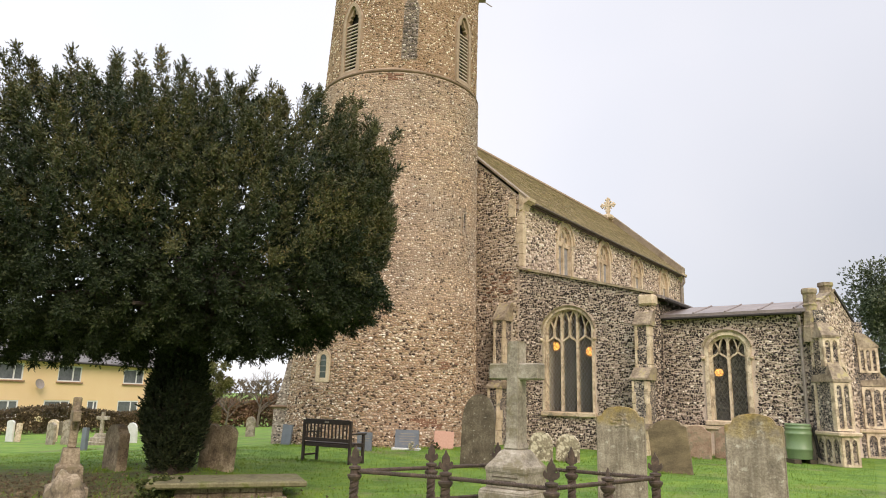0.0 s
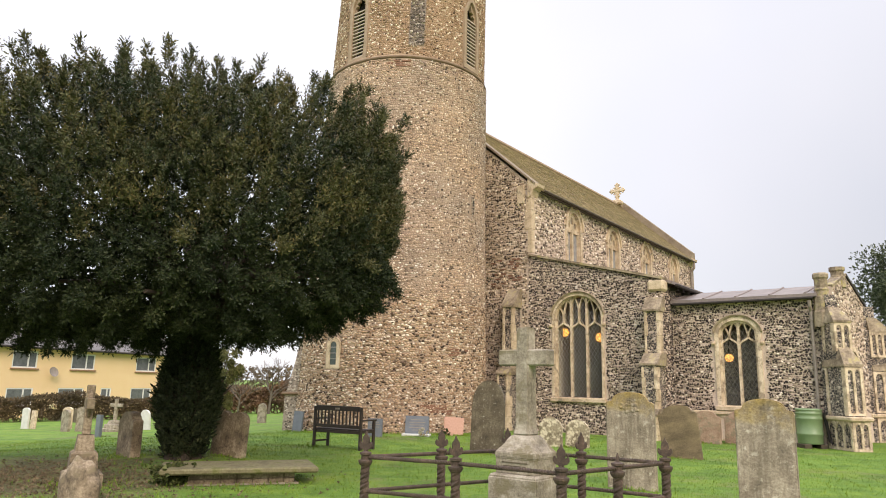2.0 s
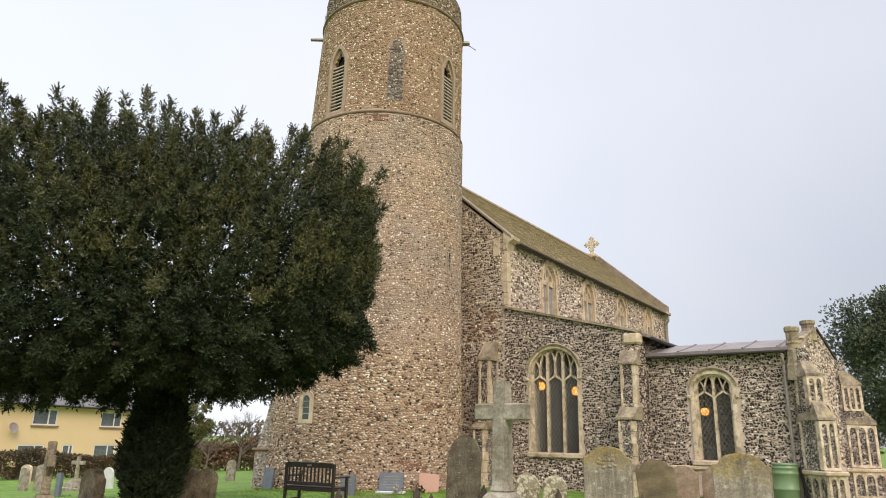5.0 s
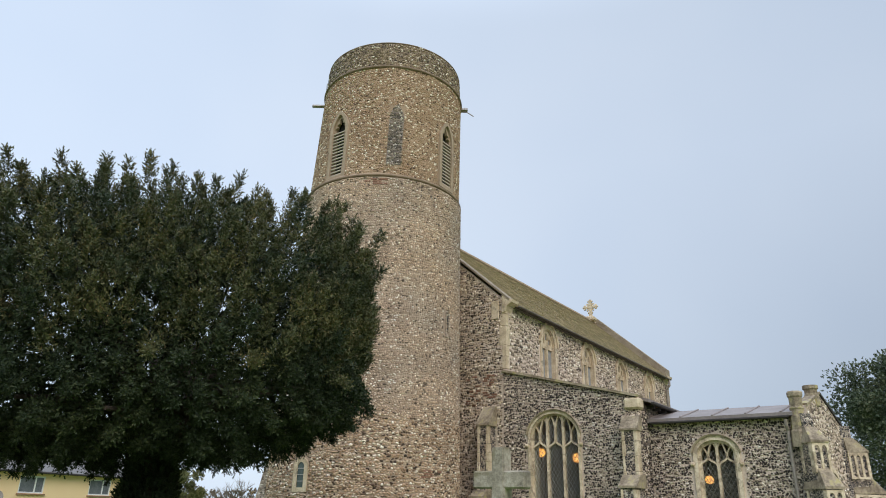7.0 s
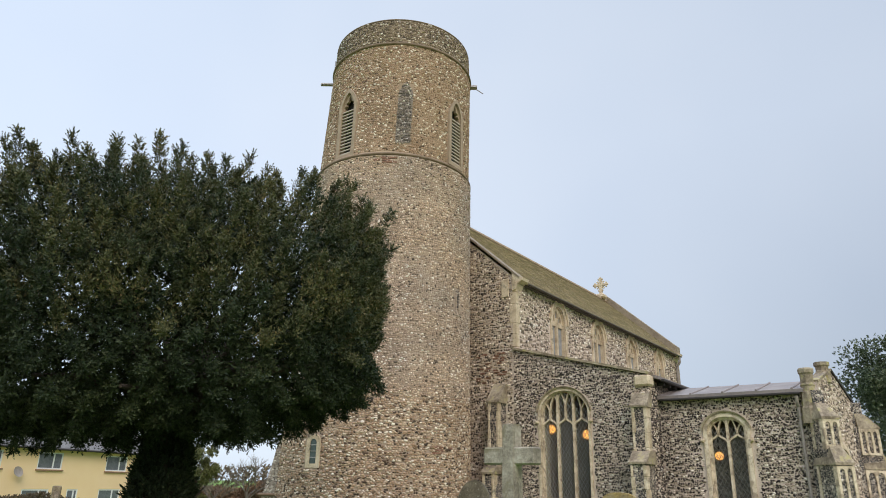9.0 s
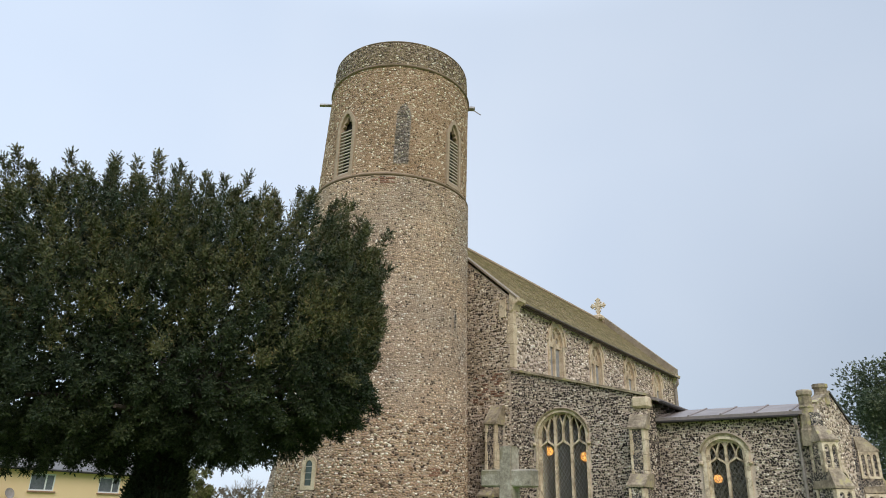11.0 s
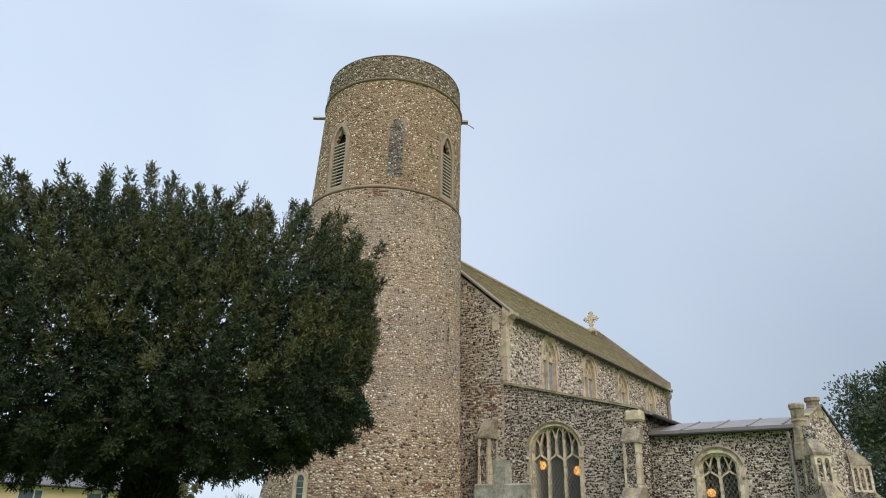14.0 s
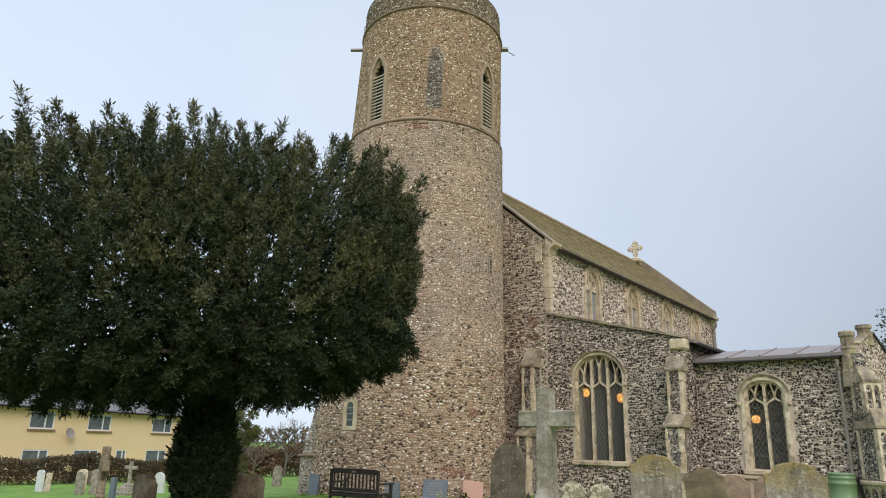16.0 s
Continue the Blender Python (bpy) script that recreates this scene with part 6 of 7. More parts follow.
def house():
    phi = radians(20)
    dx = Vector((math.sin(phi), math.cos(phi), 0))
    o = Vector((-27.4, 51.5, 0))
    gz_ = -1.62
    m = Matrix(((dx.x, -dx.y, 0, o.x), (dx.y, dx.x, 0, o.y), (0, 0, 1, gz_), (0, 0, 0, 1)))
    g = thing("house", "yellow rendered two-storey house with white windows", "house", m)
    ups = [(-4.6, 1.9), (0.2, 2.1), (6.5, 2.2)]
    dn = [(-4.7, 2.0), (-0.6, 2.2), (2.6, 1.0), (6.2, 2.2)]
    Z1_, Z2_ = 3.55, 4.7
    hs = [[(x - w / 2, Z1_), (x + w / 2, Z1_), (x + w / 2, Z2_), (x - w / 2, Z2_)] for x, w in ups] + [[(x - w / 2, 1.0), (x + w / 2, 1.0), (x + w / 2, 2.2), (x - w / 2, 2.2)] for x, w in dn]
    bm = bmesh.new()
    slab(bm, [(-16, -0.5), (12.5, -0.5), (12.5, 5.0), (-16, 5.0)], hs, 0.3)
    part("wall", bm, M_HOUSE, g)
    bm = bmesh.new()
    box(bm, -16, 12.5, 7.0, 7.3, -0.5, 5.0)
    box(bm, -16, -15.7, 0.3, 7.0, -0.5, 5.0)
    box(bm, 12.2, 12.5, 0.3, 7.0, -0.5, 5.0)
    part("wall", bm, M_HOUSE, g)
    bm = bmesh.new()
    vs = [bm.verts.new(v) for v in ((-16.4, -0.4, 5.02), (12.9, -0.4, 5.02), (12.9, 7.7, 5.02), (-16.4, 7.7, 5.02), (-12.5, 3.65, 7.7), (9.0, 3.65, 7.7), (-16.4, -0.4, 4.9), (12.9, -0.4, 4.9), (12.9, 7.7, 4.9), (-16.4, 7.7, 4.9))]
    for f in ((0, 1, 5, 4), (1, 2, 5), (2, 3, 4, 5), (3, 0, 4), (6, 7, 1, 0), (7, 8, 2, 1), (8, 9, 3, 2), (9, 6, 0, 3), (9, 8, 7, 6)):
        bm.faces.new([vs[i] for i in f])
    part("roof", bm, M_HROOF, g, "grey slate hipped roof")
    bm = bmesh.new()
    tube(bm, [(-16.4, -0.48, 4.93), (12.9, -0.48, 4.93)], 0.07, 6)
    part("gutter", bm, M_GUTTER, g)
    for (x, w), (z0, z1) in [(u, (Z1_, Z2_)) for u in ups] + [(u, (1.0, 2.2)) for u in dn]:
        bm = bmesh.new()
        for a in ((x - w / 2, x - w / 2 + 0.09, z0, z1), (x + w / 2 - 0.09, x + w / 2, z0, z1), (x - w / 2 + 0.09, x + w / 2 - 0.09, z0, z0 + 0.09), (x - w / 2 + 0.09, x + w / 2 - 0.09, z1 - 0.09, z1), (x - 0.05 + w * 0.14, x + 0.05 + w * 0.14, z0 + 0.09, z1 - 0.09)):
            box(bm, a[0], a[1], 0.02, 0.1, a[2], a[3])
        win = part("window", bm, M_UPVC, g, "white framed window")
        bm = bmesh.new()
        box(bm, x - w / 2 - 0.1, x + w / 2 + 0.1, -0.12, 0.02, z0 - 0.12, z0 - 0.02)
        part("sill", bm, M_TILEBROWN, win)
        for a, b in ((x - w / 2 + 0.09, x - 0.05 + w * 0.14), (x + 0.05 + w * 0.14, x + w / 2 - 0.09)):
            bm = bmesh.new()
            box(bm, a, b, 0.06, 0.07, z0 + 0.09, z1 - 0.09)
            part("pane", bm, M_HOUSEPANE, win)
        bm = bmesh.new()
        n = 14
        vs = [[bm.verts.new((x - w / 2 + 0.1 + (w * 0.32) * k / n, 0.16 + 0.03 * math.sin(k * 2.1), z)) for z in (z0 + 0.05, z1 - 0.05)] for k in range(n + 1)]
        for a, b in zip(vs, vs[1:]):
            bm.faces.new((a[0], b[0], b[1], a[1]))
        part("curtain", bm, M_WHITEST, win)
    bm = bmesh.new()
    lathe(bm, [(0.0, 0.0), (0.2, 0.02), (0.34, 0.09), (0.36, 0.1), (0.2, 0.05), (0.0, 0.03)], 20)
    bmesh.ops.transform(bm, verts=bm.verts, matrix=Matrix.Translation((-2.6, -0.35, 3.3)) @ Matrix.Rotation(radians(70), 4, "X"))
    part("satellite_dish", bm, M_PIPE, g, "grey satellite dish")


house()


# ---- hedges, bushes and trees beyond ----
def leafy_bank(name, pts, h, w, mat, label, n, size, seed, kind="stuff", cat="hedge"):
    rng = np.random.default_rng(seed)
    pts = np.array(pts, float)
    seg = rng.integers(0, len(pts) - 1, n)
    t = rng.uniform(0, 1, n)
    p = pts[seg] * (1 - t)[:, None] + pts[seg + 1] * t[:, None]
    hz = rng.uniform(0, 1, n) ** 0.7
    top = np.array([h * (0.85 + 0.3 * noise.noise(Vector((a * 0.4, b * 0.4, seed)))) for a, b in p])
    off = rng.normal(0, 0.42, (n, 2)) * w * (1 - 0.4 * hz)[:, None]
    z = np.array([ground_z(a, b) for a, b in p]) + hz * top
    P = np.stack([p[:, 0] + off[:, 0], p[:, 1] + off[:, 1], z], 1)
    N = rng.normal(0, 1, (n, 3)) + np.array([0, -0.4, 0.3])
    ob = sprays(name, mat, P, N, size, rng, 5, 0.5, 0.4, 0.26)
    return tagged(ob, label, cat, kind=kind)


leafy_bank("hedge", [(-29.5, 37.5), (-25, 43.0), (-20.5, 46.8), (-16, 49.5)], 1.75, 0.8, M_HEDGE, "brown winter hedge along the churchyard", 18000, 0.13, 31)
leafy_bank("hedge", [(-22, 57), (-14, 60), (-5, 62)], 2.5, 1.2, M_FARHEDGE, "russet winter hedge beyond the stones", 11000, 0.25, 32)
leafy_bank("distant_woodland", [(-90, 130), (-40, 170), (10, 190), (70, 180), (130, 130)], 7.0, 5.0, M_HEDGE, "bare brown woodland on the skyline", 7000, 0.9, 33, cat="woodland")


def leafy_tree(name, x, y, h, r, z0, mat, label, seed, lumps=40, per=130, size=0.22, squash=1.0):
    rng = np.random.default_rng(seed)
    z = ground_z(x, y)
    g = thing(name, label, "tree", Matrix.Translation((x, y, z)))
    bm = bmesh.new()
    tube(bm, [(0, 0, -0.2), (0.05, 0.02, h * 0.3), (0.1, 0.0, h * 0.75)], [0.05 * h * 0.6, 0.035 * h * 0.6, 0.02], 8)
    part("trunk", bm, M_BARK, g)
    for k in range(9):
        a = k * 2.4
        bm = bmesh.new()
        zb = z0 + (h * 0.6 - z0) * k / 9
        tube(bm, [(0, 0, zb), (r * 0.4 * math.cos(a), r * 0.4 * math.sin(a), zb + 0.12 * h), (r * 0.75 * math.cos(a), r * 0.75 * math.sin(a), zb + 0.2 * h)], [0.09, 0.05, 0.02], 5)
        part("limb", bm, M_BARK, g)
    P, N = [], []
    for k in range(lumps):
        u = rng.uniform(-1, 1)
        v = rng.uniform(0, 6.283)
        c = math.sqrt(1 - u * u)
        f = rng.uniform(0.55, 1.0)
        p = np.array([r * f * c * math.cos(v), r * f * c * math.sin(v), (h + z0) / 2 + (h - z0) / 2 * f * u * squash])
        d = rng.normal(0, 1, (per, 3))
        d /= np.linalg.norm(d, axis=1)[:, None]
        P.append(p + d * rng.uniform(0.3, 1.0, (per, 1)) * r * rng.uniform(0.18, 0.3))
        N.append(d)
    cr = sprays("crown", mat, np.concatenate(P), np.concatenate(N), size, rng, 6, 0.5, 0.4, 0.28)
    cr.parent = g


leafy_tree("evergreen_tree", 28.3, 39.2, 10.5, 4.5, 1.5, M_FIR, "dark evergreen tree behind the porch", 41, 120, 260, 0.17)
leafy_tree("evergreen_tree", 35.5, 40.0, 8.2, 5.0, 1.0, M_FIR, "dark evergreen tree behind the porch", 42, 60, 240, 0.17)
leafy_tree("bush_tree", -13.9, 42.8, 4.7, 1.15, 0.6, M_OLIVE, "olive green leafy bush tree beyond the yew", 43, 30, 110, 0.15)


def bare_tree(x, y, h, seed, label):
    rb = random.Random(seed)
    g = thing("bare_tree", label, "tree", Matrix.Translation((x, y, ground_z(x, y))))
    bm = bmesh.new()
    tube(bm, [(0, 0, -0.2), (0.1, 0, h * 0.22), (0.15, 0.1, h * 0.4)], [h * 0.022, h * 0.017, h * 0.013], 7)
    part("trunk", bm, M_TWIG, g)

    def grow(bm, p, d, ln, r, depth):
        q = p + d * ln * 0.5 + Vector((rb.uniform(-1, 1), rb.uniform(-1, 1), rb.uniform(-0.3, 1))) * ln * 0.08
        e_ = p + d * ln
        tube(bm, [p, q, e_], [r, r * 0.8, r * 0.55], 4 if depth < 3 else 5, False)
        if depth:
            for _ in range(3):
                nd = (d + Vector((rb.uniform(-1, 1), rb.uniform(-1, 1), rb.uniform(-0.35, 0.75))) * 0.75).normalized()
                grow(bm, p + (e_ - p) * rb.uniform(0.5, 1), nd, ln * rb.uniform(0.6, 0.8), r * 0.58, depth - 1)
    for k in range(6):
        bm = bmesh.new()
        a = k * 1.05 + rb.random()
        grow(bm, Vector((0.12, 0.05, h * (0.2 + 0.035 * k))), Vector((math.cos(a), math.sin(a), rb.uniform(0.5, 1.4))).normalized(), h * 0.24, h * 0.009, 4)
        part("limb", bm, M_TWIG, g)


bare_tree(-14.8, 58.0, 5.6, 3, "bare winter tree beyond the hedge")
bare_tree(-12.6, 60.0, 4.2, 4, "bare winter tree beyond the hedge")
bare_tree(-16.5, 55.0, 4.0, 5, "bare winter tree beyond the hedge")

# ---- small things on the grass ----
def flowers(x, y, seed, col):
    rng = np.random.default_rng(seed)
    n = 40
    p = np.stack([rng.normal(x, 0.08, n), rng.normal(y, 0.06, n), rng.uniform(0.03, 0.22, n)], 1)
    ob = sprays("flower_bunch", col, p, rng.normal(0, 1, (n, 3)), 0.06, rng, 6, 0.3, 0.6, 0.4)
    tagged(ob, "small bunch of flowers by a memorial", "flowers", kind="stuff")


M_FLOWER = leaf_mat("cut_flowers", [(0.0, (0.6, 0.5, 0.25)), (0.5, (0.75, 0.7, 0.6)), (0.8, (0.1, 0.18, 0.05)), (1.0, (0.55, 0.2, 0.2))])
flowers(-0.68, 20.1, 51, M_FLOWER)
flowers(-0.02, 20.5, 52, M_BUSH)
flowers(-17.5, 31.0, 53, M_FLOWER)
bm = bmesh.new()
box(bm, -0.4, 0.4, -0.25, 0.15, 0.0, 0.06, 0.01)
kerb = tagged(mesh_ob("memorial_base", bm, M_WHITEST), "pale stone plinth under the slate memorial", "memorial base")
kerb.matrix_world = Matrix.Translation((-0.86, 20.42, 0.0)) @ Matrix.Rotation(radians(-8), 4, "Z")

# sandy path by the porch
bm = bmesh.new()
vs = [bm.verts.new(CH @ Vector((e_, n_, 0.045))) for e_, n_ in ((21.6, 1.7), (27, 1.9), (30, 0.2), (26, -3), (20, -1.5))]
bm.faces.new(vs)
tagged(mesh_ob("path", bm, plain("sandy_path", [(0.3, (0.2, 0.15, 0.1)), (0.7, (0.32, 0.25, 0.17))], 2.0, 30)), "sandy gravel path by the porch", "path", kind="structure")

# grass blades on the nearer turf
rng = np.random.default_rng(77)
n = 52000
ry = 7.0 + 15.0 * rng.uniform(0, 1, n) ** 0.8
rx = rng.uniform(-0.72, 0.62, n) * ry
keep = np.hypot(rx + 6.6, ry - 10.6) > 1.2 + 2.2 * rng.uniform(0, 1, n)
rx, ry = rx[keep], ry[keep]
gp = np.stack([rx, ry, np.array([ground_z(a, b) - 0.01 for a, b in zip(rx, ry)])], 1)
grass = sprays("grass", M_GRASSBLADE, gp, np.tile([0, 0, 1.0], (len(gp), 1)), 0.05, rng, 4, 0.25, 0.8, 0.07)
tagged(grass, "short green grass blades", "grass", kind="stuff")

# fallen leaves and needle litter under the yew
n = 3600
lx, ly = rng.normal(-5.9, 1.5, n), rng.normal(10.1, 1.1, n)
gp = np.stack([lx, ly, np.array([ground_z(a, b) + 0.005 for a, b in zip(lx, ly)])], 1)
leaves = sprays("fallen_leaves", M_LITTER, gp, np.stack([rng.normal(0, 1, n), rng.normal(0, 1, n), np.full(n, 0.1)], 1), 0.05, rng, 3, 0.3, 0.1, 0.3)
tagged(leaves, "brown fallen leaves and needles on the turf", "leaves", kind="stuff")

# longer tufts at the feet of the stones and along the walls
rng = np.random.default_rng(78)
tp = []
for ob in list(scene.objects):
    if ob.parent is None and ob.name.startswith(("headstone", "chest_tomb", "cross_monument", "grave_cross", "garden_bench")):
        c = ob.matrix_world.translation
        if c.y < 24:
            k = 90 if "tomb" not in ob.name else 200
            r_ = 0.45 if "tomb" not in ob.name else 0.9
            tp.append(np.stack([rng.normal(c.x, r_ * 0.6, k), rng.normal(c.y, r_ * 0.5, k)], 1))
q = rng.uniform(0, 1, 900)
tp.append(np.stack([rng.uniform(-4.5, 1.2, 900), 20.9 + rng.normal(0, 0.25, 900)], 1))
tp.append(np.stack([rng.uniform(-9, 8, 1500), rng.uniform(8, 20, 1500)], 1))
tp = np.concatenate(tp)
gp = np.stack([tp[:, 0], tp[:, 1], np.array([ground_z(a, b) - 0.01 for a, b in tp])], 1)
tuft = sprays("grass_tuft", M_GRASSBLADE, gp, np.tile([0, 0, 1.0], (len(gp), 1)), 0.1, rng, 6, 0.2, 0.7, 0.05)
tagged(tuft, "longer grass tufts round the stones", "grass", kind="stuff")


# ---- flint facing of the church walls ----
def course_stones(u0, u1, v0, v1, row, wide, gap, inside, seed):
    """Uneven courses of stones over a stretch of wall: middle, size of each."""
    rc = random.Random(seed)
    out = []
    v = v0
    while v < v1:
        h = row * rc.uniform(0.75, 1.3)
        u = u0 + rc.uniform(0, wide[0])
        ph = rc.uniform(0, 6.28)
        while u < u1:
            w = rc.uniform(*wide) * (1.5 if rc.random() < 0.06 else 1.0)
            cv = v + h / 2 + 0.45 * row * math.sin(u * 2.3 + 1.7 * v) + 0.3 * row * math.sin(u * 7.1 + ph) + rc.uniform(-0.3, 0.3) * row
            cu = u + w / 2
            if rc.random() > 0.02 and cu + w / 2 < u1 + 0.03 and inside(cu, cv):
                k = rc.uniform(0.92, 1.28)
                out.append((cu, cv, (w - gap) * k, (h - gap) * k * rc.uniform(0.9, 1.3)))
            u += w
        v += h
    return np.array(out)


def stone_rings(st, seed, proud):
    """Chipped faces: a five-cornered foot in the mortar and a smaller, tilted face before it."""
    rng = np.random.default_rng(seed)
    n = len(st)
    ang = (np.arange(5) + 0.5) / 5 * 6.2832 + rng.uniform(-0.3, 0.3, (n, 5))
    rx, rz = st[:, 2:3] / 2 * rng.uniform(0.88, 1.16, (n, 5)), st[:, 3:4] / 2 * rng.uniform(0.88, 1.2, (n, 5))
    du, dv = rx * np.cos(ang), rz * np.sin(ang)
    turn = rng.normal(0, 0.35, (n, 1))
    du, dv = du * np.cos(turn) - dv * np.sin(turn), du * np.sin(turn) + dv * np.cos(turn)
    tilt = rng.normal(0, 0.16, (n, 2))
    dep = proud * rng.uniform(0.5, 1.3, (n, 1)) + (tilt[:, :1] * du + tilt[:, 1:] * dv)
    foot = (st[:, :1] + du, st[:, 1:2] + dv, np.full((n, 5), -0.008))
    face = (st[:, :1] + du * 0.8, st[:, 1:2] + dv * 0.8, np.maximum(dep, 0.003))
    return [np.concatenate([a, b], 1) for a, b in zip(foot, face)]


def flint_facing(parent, st, place, mat, label, seed, proud=0.017):
    """All the stones of one stretch of wall in one mesh; place() bends them onto the wall."""
    u, v, d = stone_rings(st, seed, proud)
    co = np.stack(place(u, v, d), -1).reshape(-1, 3)
    n = len(st)
    quad = np.array([(k, (k + 1) % 5, 5 + (k + 1) % 5, 5 + k) for k in range(5)]).ravel()
    loops = np.concatenate([quad, np.arange(5, 10)])
    idx = (np.arange(n)[:, None] * 10 + loops[None]).ravel()
    starts = np.array([0, 4, 8, 12, 16, 20])
    me = bpy.data.meshes.new("flint_facing")
    me.vertices.add(n * 10)
    me.vertices.foreach_set("co", co.ravel())
    me.loops.add(n * 25)
    me.loops.foreach_set("vertex_index", idx)
    me.polygons.add(n * 6)
    me.polygons.foreach_set("loop_start", (np.arange(n)[:, None] * 25 + starts[None]).ravel())
    me.update(calc_edges=True)
    me.materials.append(mat)
    ob = new("flint_facing", me)
    ob.parent = parent
    return tagged(ob, label, kind="stuff")


def on_plate(m):
    """Stones on a flat plate: u along it, v up, d out of its face."""
    r = np.array(m)

    def place(u, v, d):
        return [r[i, 0] * u - r[i, 1] * d + r[i, 2] * v + r[i, 3] for i in range(3)]
    return place


TZ, TR = [-0.5, 1.5, 4, 8, 12.2, 12.4, 16.6, 18], [3.28, 3.2, 3.12, 3.0, 2.92, 2.84, 2.74, 2.72]


def on_tower(u, v, d):
    r, k = np.interp(v, TZ, TR) + d, np.interp(v, [0, 12.3, 16.7], [-0.1, 0.12, 0.25])
    a = u / 2.9
    return [TX + 0.6 * k + r * np.cos(a), TY - 0.8 * k + r * np.sin(a), v]


def tower_clear(u, v):
    """Leaves out the openings, the blind panel and the string courses."""
    a = u / 2.9
    if abs(v - Z1) < 0.1:
        return False
    if v > Z1 and in_bell(a, v, 0.15):
        return False
    if v > Z1 and abs((a + math.pi * 0.75 + math.pi) % (2 * math.pi) - math.pi) * 2.8 < 0.29 and 12.72 < v < 15.2:
        return False
    for az_, z0, z1, hw in ((-9.3, 1.85, 2.9, 0.3), (1.75, 6.95, 7.85, 0.12)):
        if z0 < v < z1 and abs((a - tower_angle(az_, 3.1) + math.pi) % (2 * math.pi) - math.pi) * 3.1 < hw:
            return False
    return True


ROUND = 2 * math.pi * 2.9
flint_facing(tower, course_stones(0, ROUND, 4.1, Z1, 0.05, (0.05, 0.105), 0.007, tower_clear, 1), on_tower, M_SHAFT_FLINT, "small tan and grey coursed flints", 1)
flint_facing(tower, course_stones(0, ROUND, Z1 + 0.1, Z2 - 0.06, 0.052, (0.052, 0.105), 0.007, tower_clear, 2), on_tower, M_BELFRY_FLINT, "brownish flints flecked with white", 2)
flint_facing(tower, course_stones(-3 * math.pi / 4 * 2.9 - 0.3, -3 * math.pi / 4 * 2.9 + 0.3, 12.74, 15.24, 0.065, (0.06, 0.12), 0.004, lambda u, v: abs(u / 2.9 + math.pi * 0.75) * 2.8 < 0.25 * (1 if v < 14.75 else max(0.02, 1 - ((v - 14.75) / 0.5) ** 1.5)), 13),
             lambda u, v, d: on_tower(u, v, d + 0.012), M_BLIND_FLINT, "dark flints filling the blind arch", 13)
rp_ = tower_r(Z3)
pc_ = tower_lean(Z3)
flint_facing(tower, course_stones(0, ROUND, Z2 + 0.1, Z3 - 0.06, 0.062, (0.06, 0.13), 0.007, lambda u, v: True, 3),
             lambda u, v, d: [pc_[0] + (rp_ - 0.03 * (v - Z2) + d) * np.cos(u / 2.9), pc_[1] + (rp_ - 0.03 * (v - Z2) + d) * np.sin(u / 2.9), v], M_PARAPET_FLINT, "rough grey and white flints", 3, 0.01)
bm = bmesh.new()
lathe(bm, [(r, z, *pc_) for r, z in ((rp_ - 0.42, Z3 + 0.01), (rp_ - 0.42, Z3 + 0.04), (rp_ - 0.06, Z3 + 0.04), (rp_ - 0.03, Z3 + 0.02), (rp_ - 0.035, Z3 - 0.02), (rp_ - 0.08, Z3 - 0.03))], 120)
part("parapet_coping", bm, M_DARKTRIM, tower, "thin brown stone coping", True)


def gable_side(u, v):
    return v < EAVE + (RIDGE - EAVE) * (1 - abs(u + 16) / 3.84) - 0.08 and u < NS - 0.18 and not (-13.1 < u < -12.55 and v < 4.8)


flint_facing(church, course_stones(NN, NS, 0, RIDGE, 0.064, (0.055, 0.125), 0.009, gable_side, 4), on_plate(west(NW)), M_NAVE_FLINT, "brown and dark flints of the nave gable", 4, 0.02)


def around(spec, grow):
    """True inside an arched opening widened by grow."""
    cx_, w_, z0_, zs_, za_ = spec

    def test(u, v):
        hw = w_ / 2 + grow
        if abs(u - cx_) > hw or v < z0_ - 0.18:
            return False
        return v < zs_ + (za_ + grow - zs_) * (1 - (abs(u - cx_) / hw) ** 2.1) ** 0.62
    return test


cler_open = [around((x, w, 6.2, 7.7, 8.35), 0.26) for x, w in CLER]
flint_facing(church, course_stones(NW + 0.2, NE, 5.9, EAVE - 0.1, 0.085, (0.075, 0.16), 0.012, lambda u, v: not any(f(u, v) for f in cler_open), 5), on_plate(south(NS)), M_CLER_FLINT, "large pale and grey clerestory flints", 5, 0.025)
aisle_open = around(AISLE_WIN, 0.16)
flint_facing(church, course_stones(NS - 0.15, AS, 0, 6.05, 0.053, (0.045, 0.105), 0.006, lambda u, v: v < 4.84 + (AS - u) * 0.257 and not aisle_open(u, v) and not (u < -12.55 and v < 4.8), 6), on_plate(west(NW)), M_KNAPPED, "dark knapped flints with white rinds", 6, 0.02)
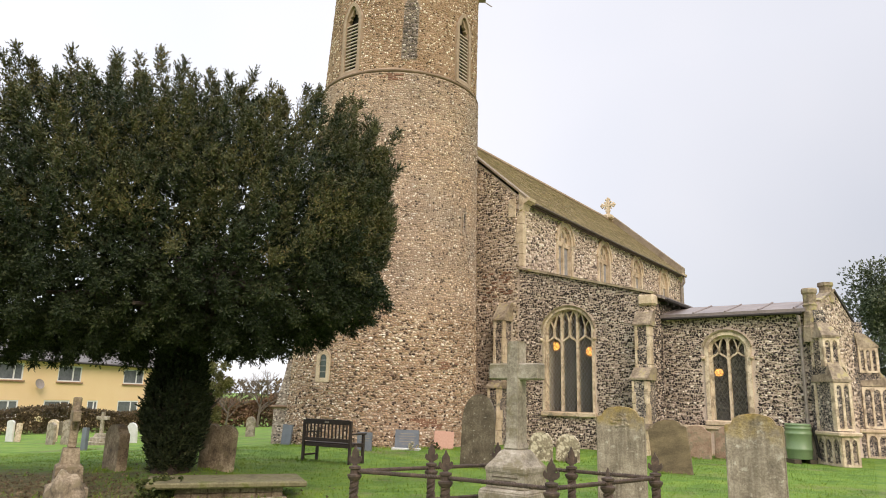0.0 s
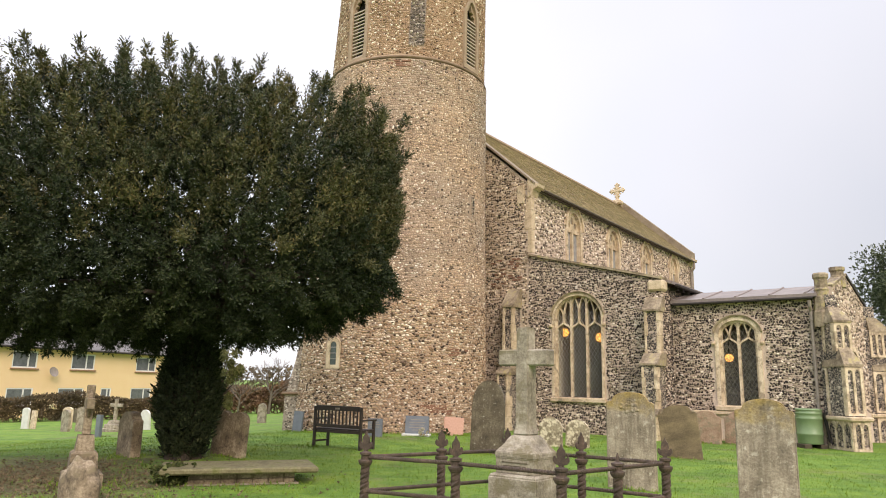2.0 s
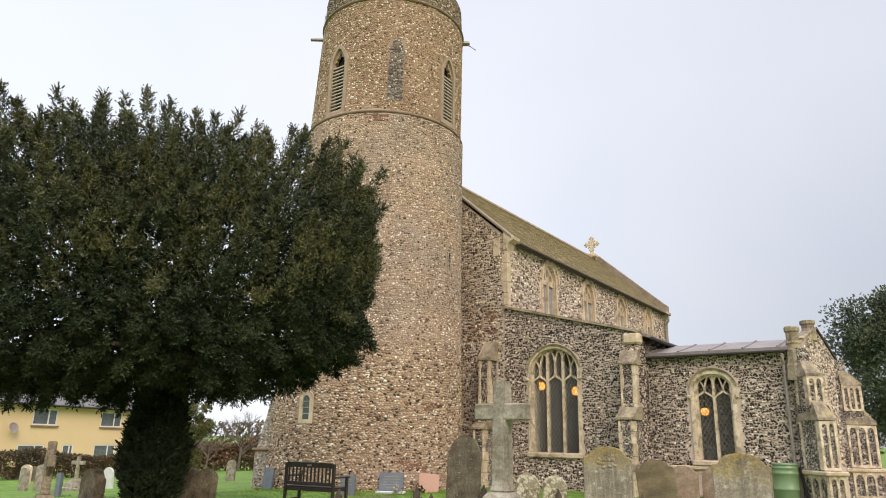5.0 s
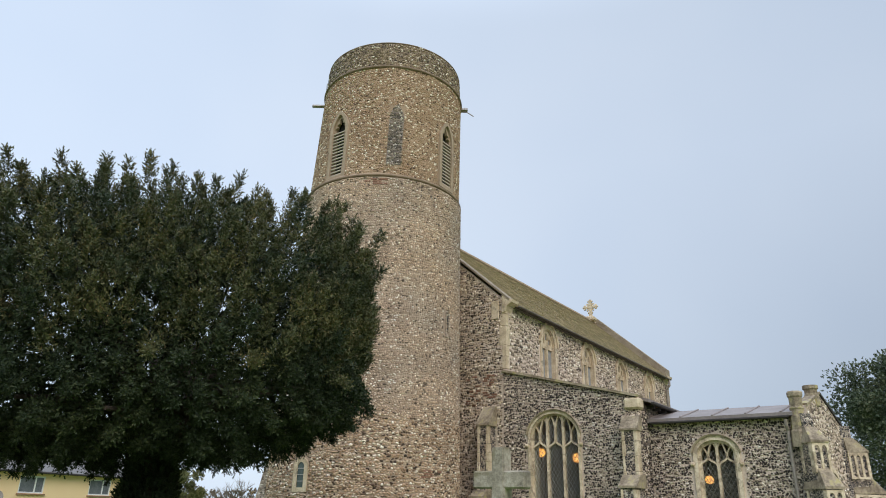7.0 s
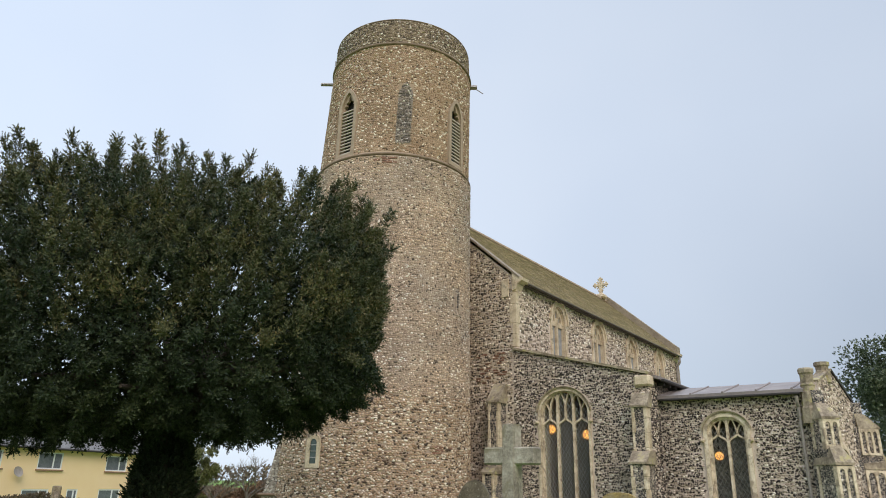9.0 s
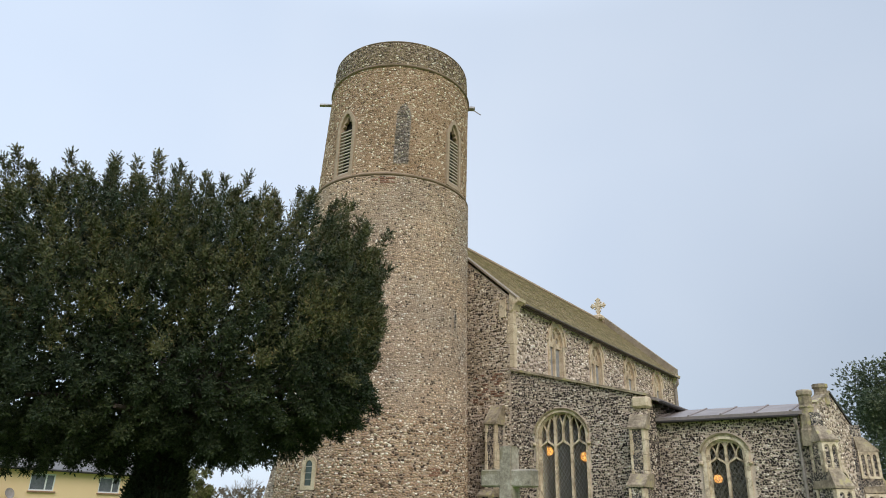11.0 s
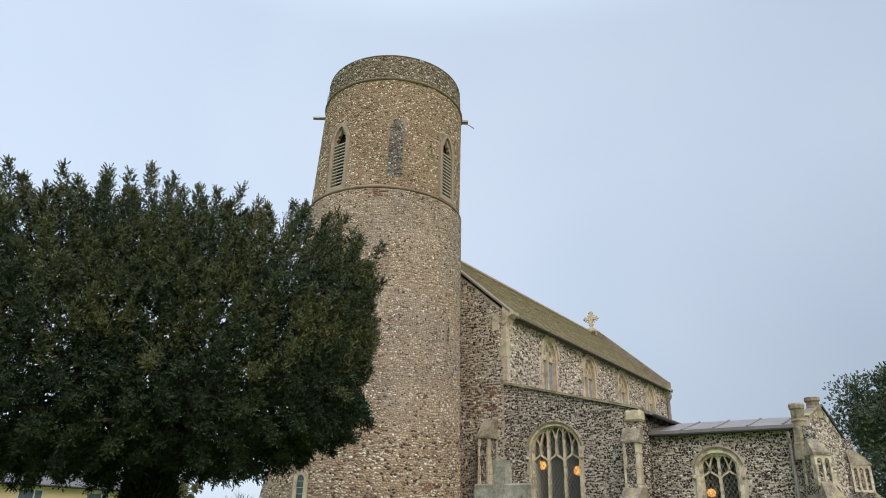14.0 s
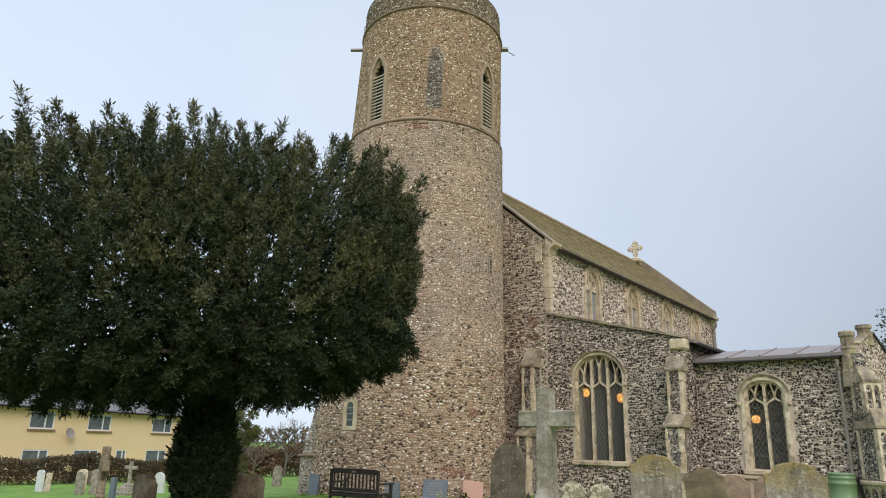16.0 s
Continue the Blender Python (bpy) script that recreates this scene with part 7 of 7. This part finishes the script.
flint_facing(church, course_stones(NW + 0.02, PW, 0, 4.6, 0.053, (0.045, 0.105), 0.006, lambda u, v: True, 12), on_plate(south(AS)), M_KNAPPED, "dark knapped flints with white rinds", 12, 0.02)
porch_open = around(PORCH_WIN, 0.22)
flint_facing(church, course_stones(AS, -3.09, 0.9, 4.1, 0.053, (0.045, 0.105), 0.006, lambda u, v: not porch_open(u, v), 7), on_plate(west(PW)), M_KNAPPED, "dark knapped flints with white rinds", 7, 0.02)
porch_door = around((PLEN / 2, 1.25, 0.0, 2.0, 2.7), 0.2)
flint_facing(church, course_stones(0.3, PLEN, 0.9, 4.95, 0.085, (0.06, 0.12), 0.02, lambda u, v: v < 4.95 - abs(u - PLEN / 2) * 0.38 and not porch_door(u, v) and not (u < 0.5 and v > 4.1), 8), on_plate(PF), M_CLER_FLINT, "pale mixed flints of the porch gable", 8, 0.02)

# the foot of the tower: larger stones; those towards the yew and the bench stand singly
low = course_stones(0, ROUND, -0.1, 4.1, 0.056, (0.055, 0.125), 0.005, tower_clear, 9)
ang_ = (low[:, 0] / 2.9 + math.pi) % (2 * math.pi) - math.pi
single = (low[:, 1] > 0.3) & (low[:, 1] < 1.35) & (ang_ > -2.75) & (ang_ < -2.0)
single &= np.cumsum(single) <= 300
flint_facing(tower, low[~single], on_tower, M_FOOT_FLINT, "larger rust, tan and white flints at the foot", 9, 0.022)
shapes = []
for k in range(14):
    u, v, d = stone_rings(np.array([(0, 0, 0.1, 0.062)]), 100 + k, 0.022)
    me = bpy.data.meshes.new("flint")
    me.from_pydata([(a, -c, b) for a, b, c in zip(u[0], v[0], d[0])], [], [(q, (q + 1) % 5, 5 + (q + 1) % 5, 5 + q) for q in range(5)] + [tuple(range(5, 10))])
    me.materials.append(M_SINGLE_FLINT)
    shapes.append(me)
for k, (u, v, w, h) in enumerate(low[single]):
    stone = new("flint", shapes[k % 14])
    r = tower_r(v)
    stone.parent = tower
    stone.matrix_local = Matrix.Translation((*tower_lean(v), v)) @ Matrix.Rotation(u / 2.9 + math.pi / 2, 4, "Z") @ Matrix.Translation((0, -r, 0)) @ Matrix.Diagonal((w / 0.1, 1, h / 0.062, 1))
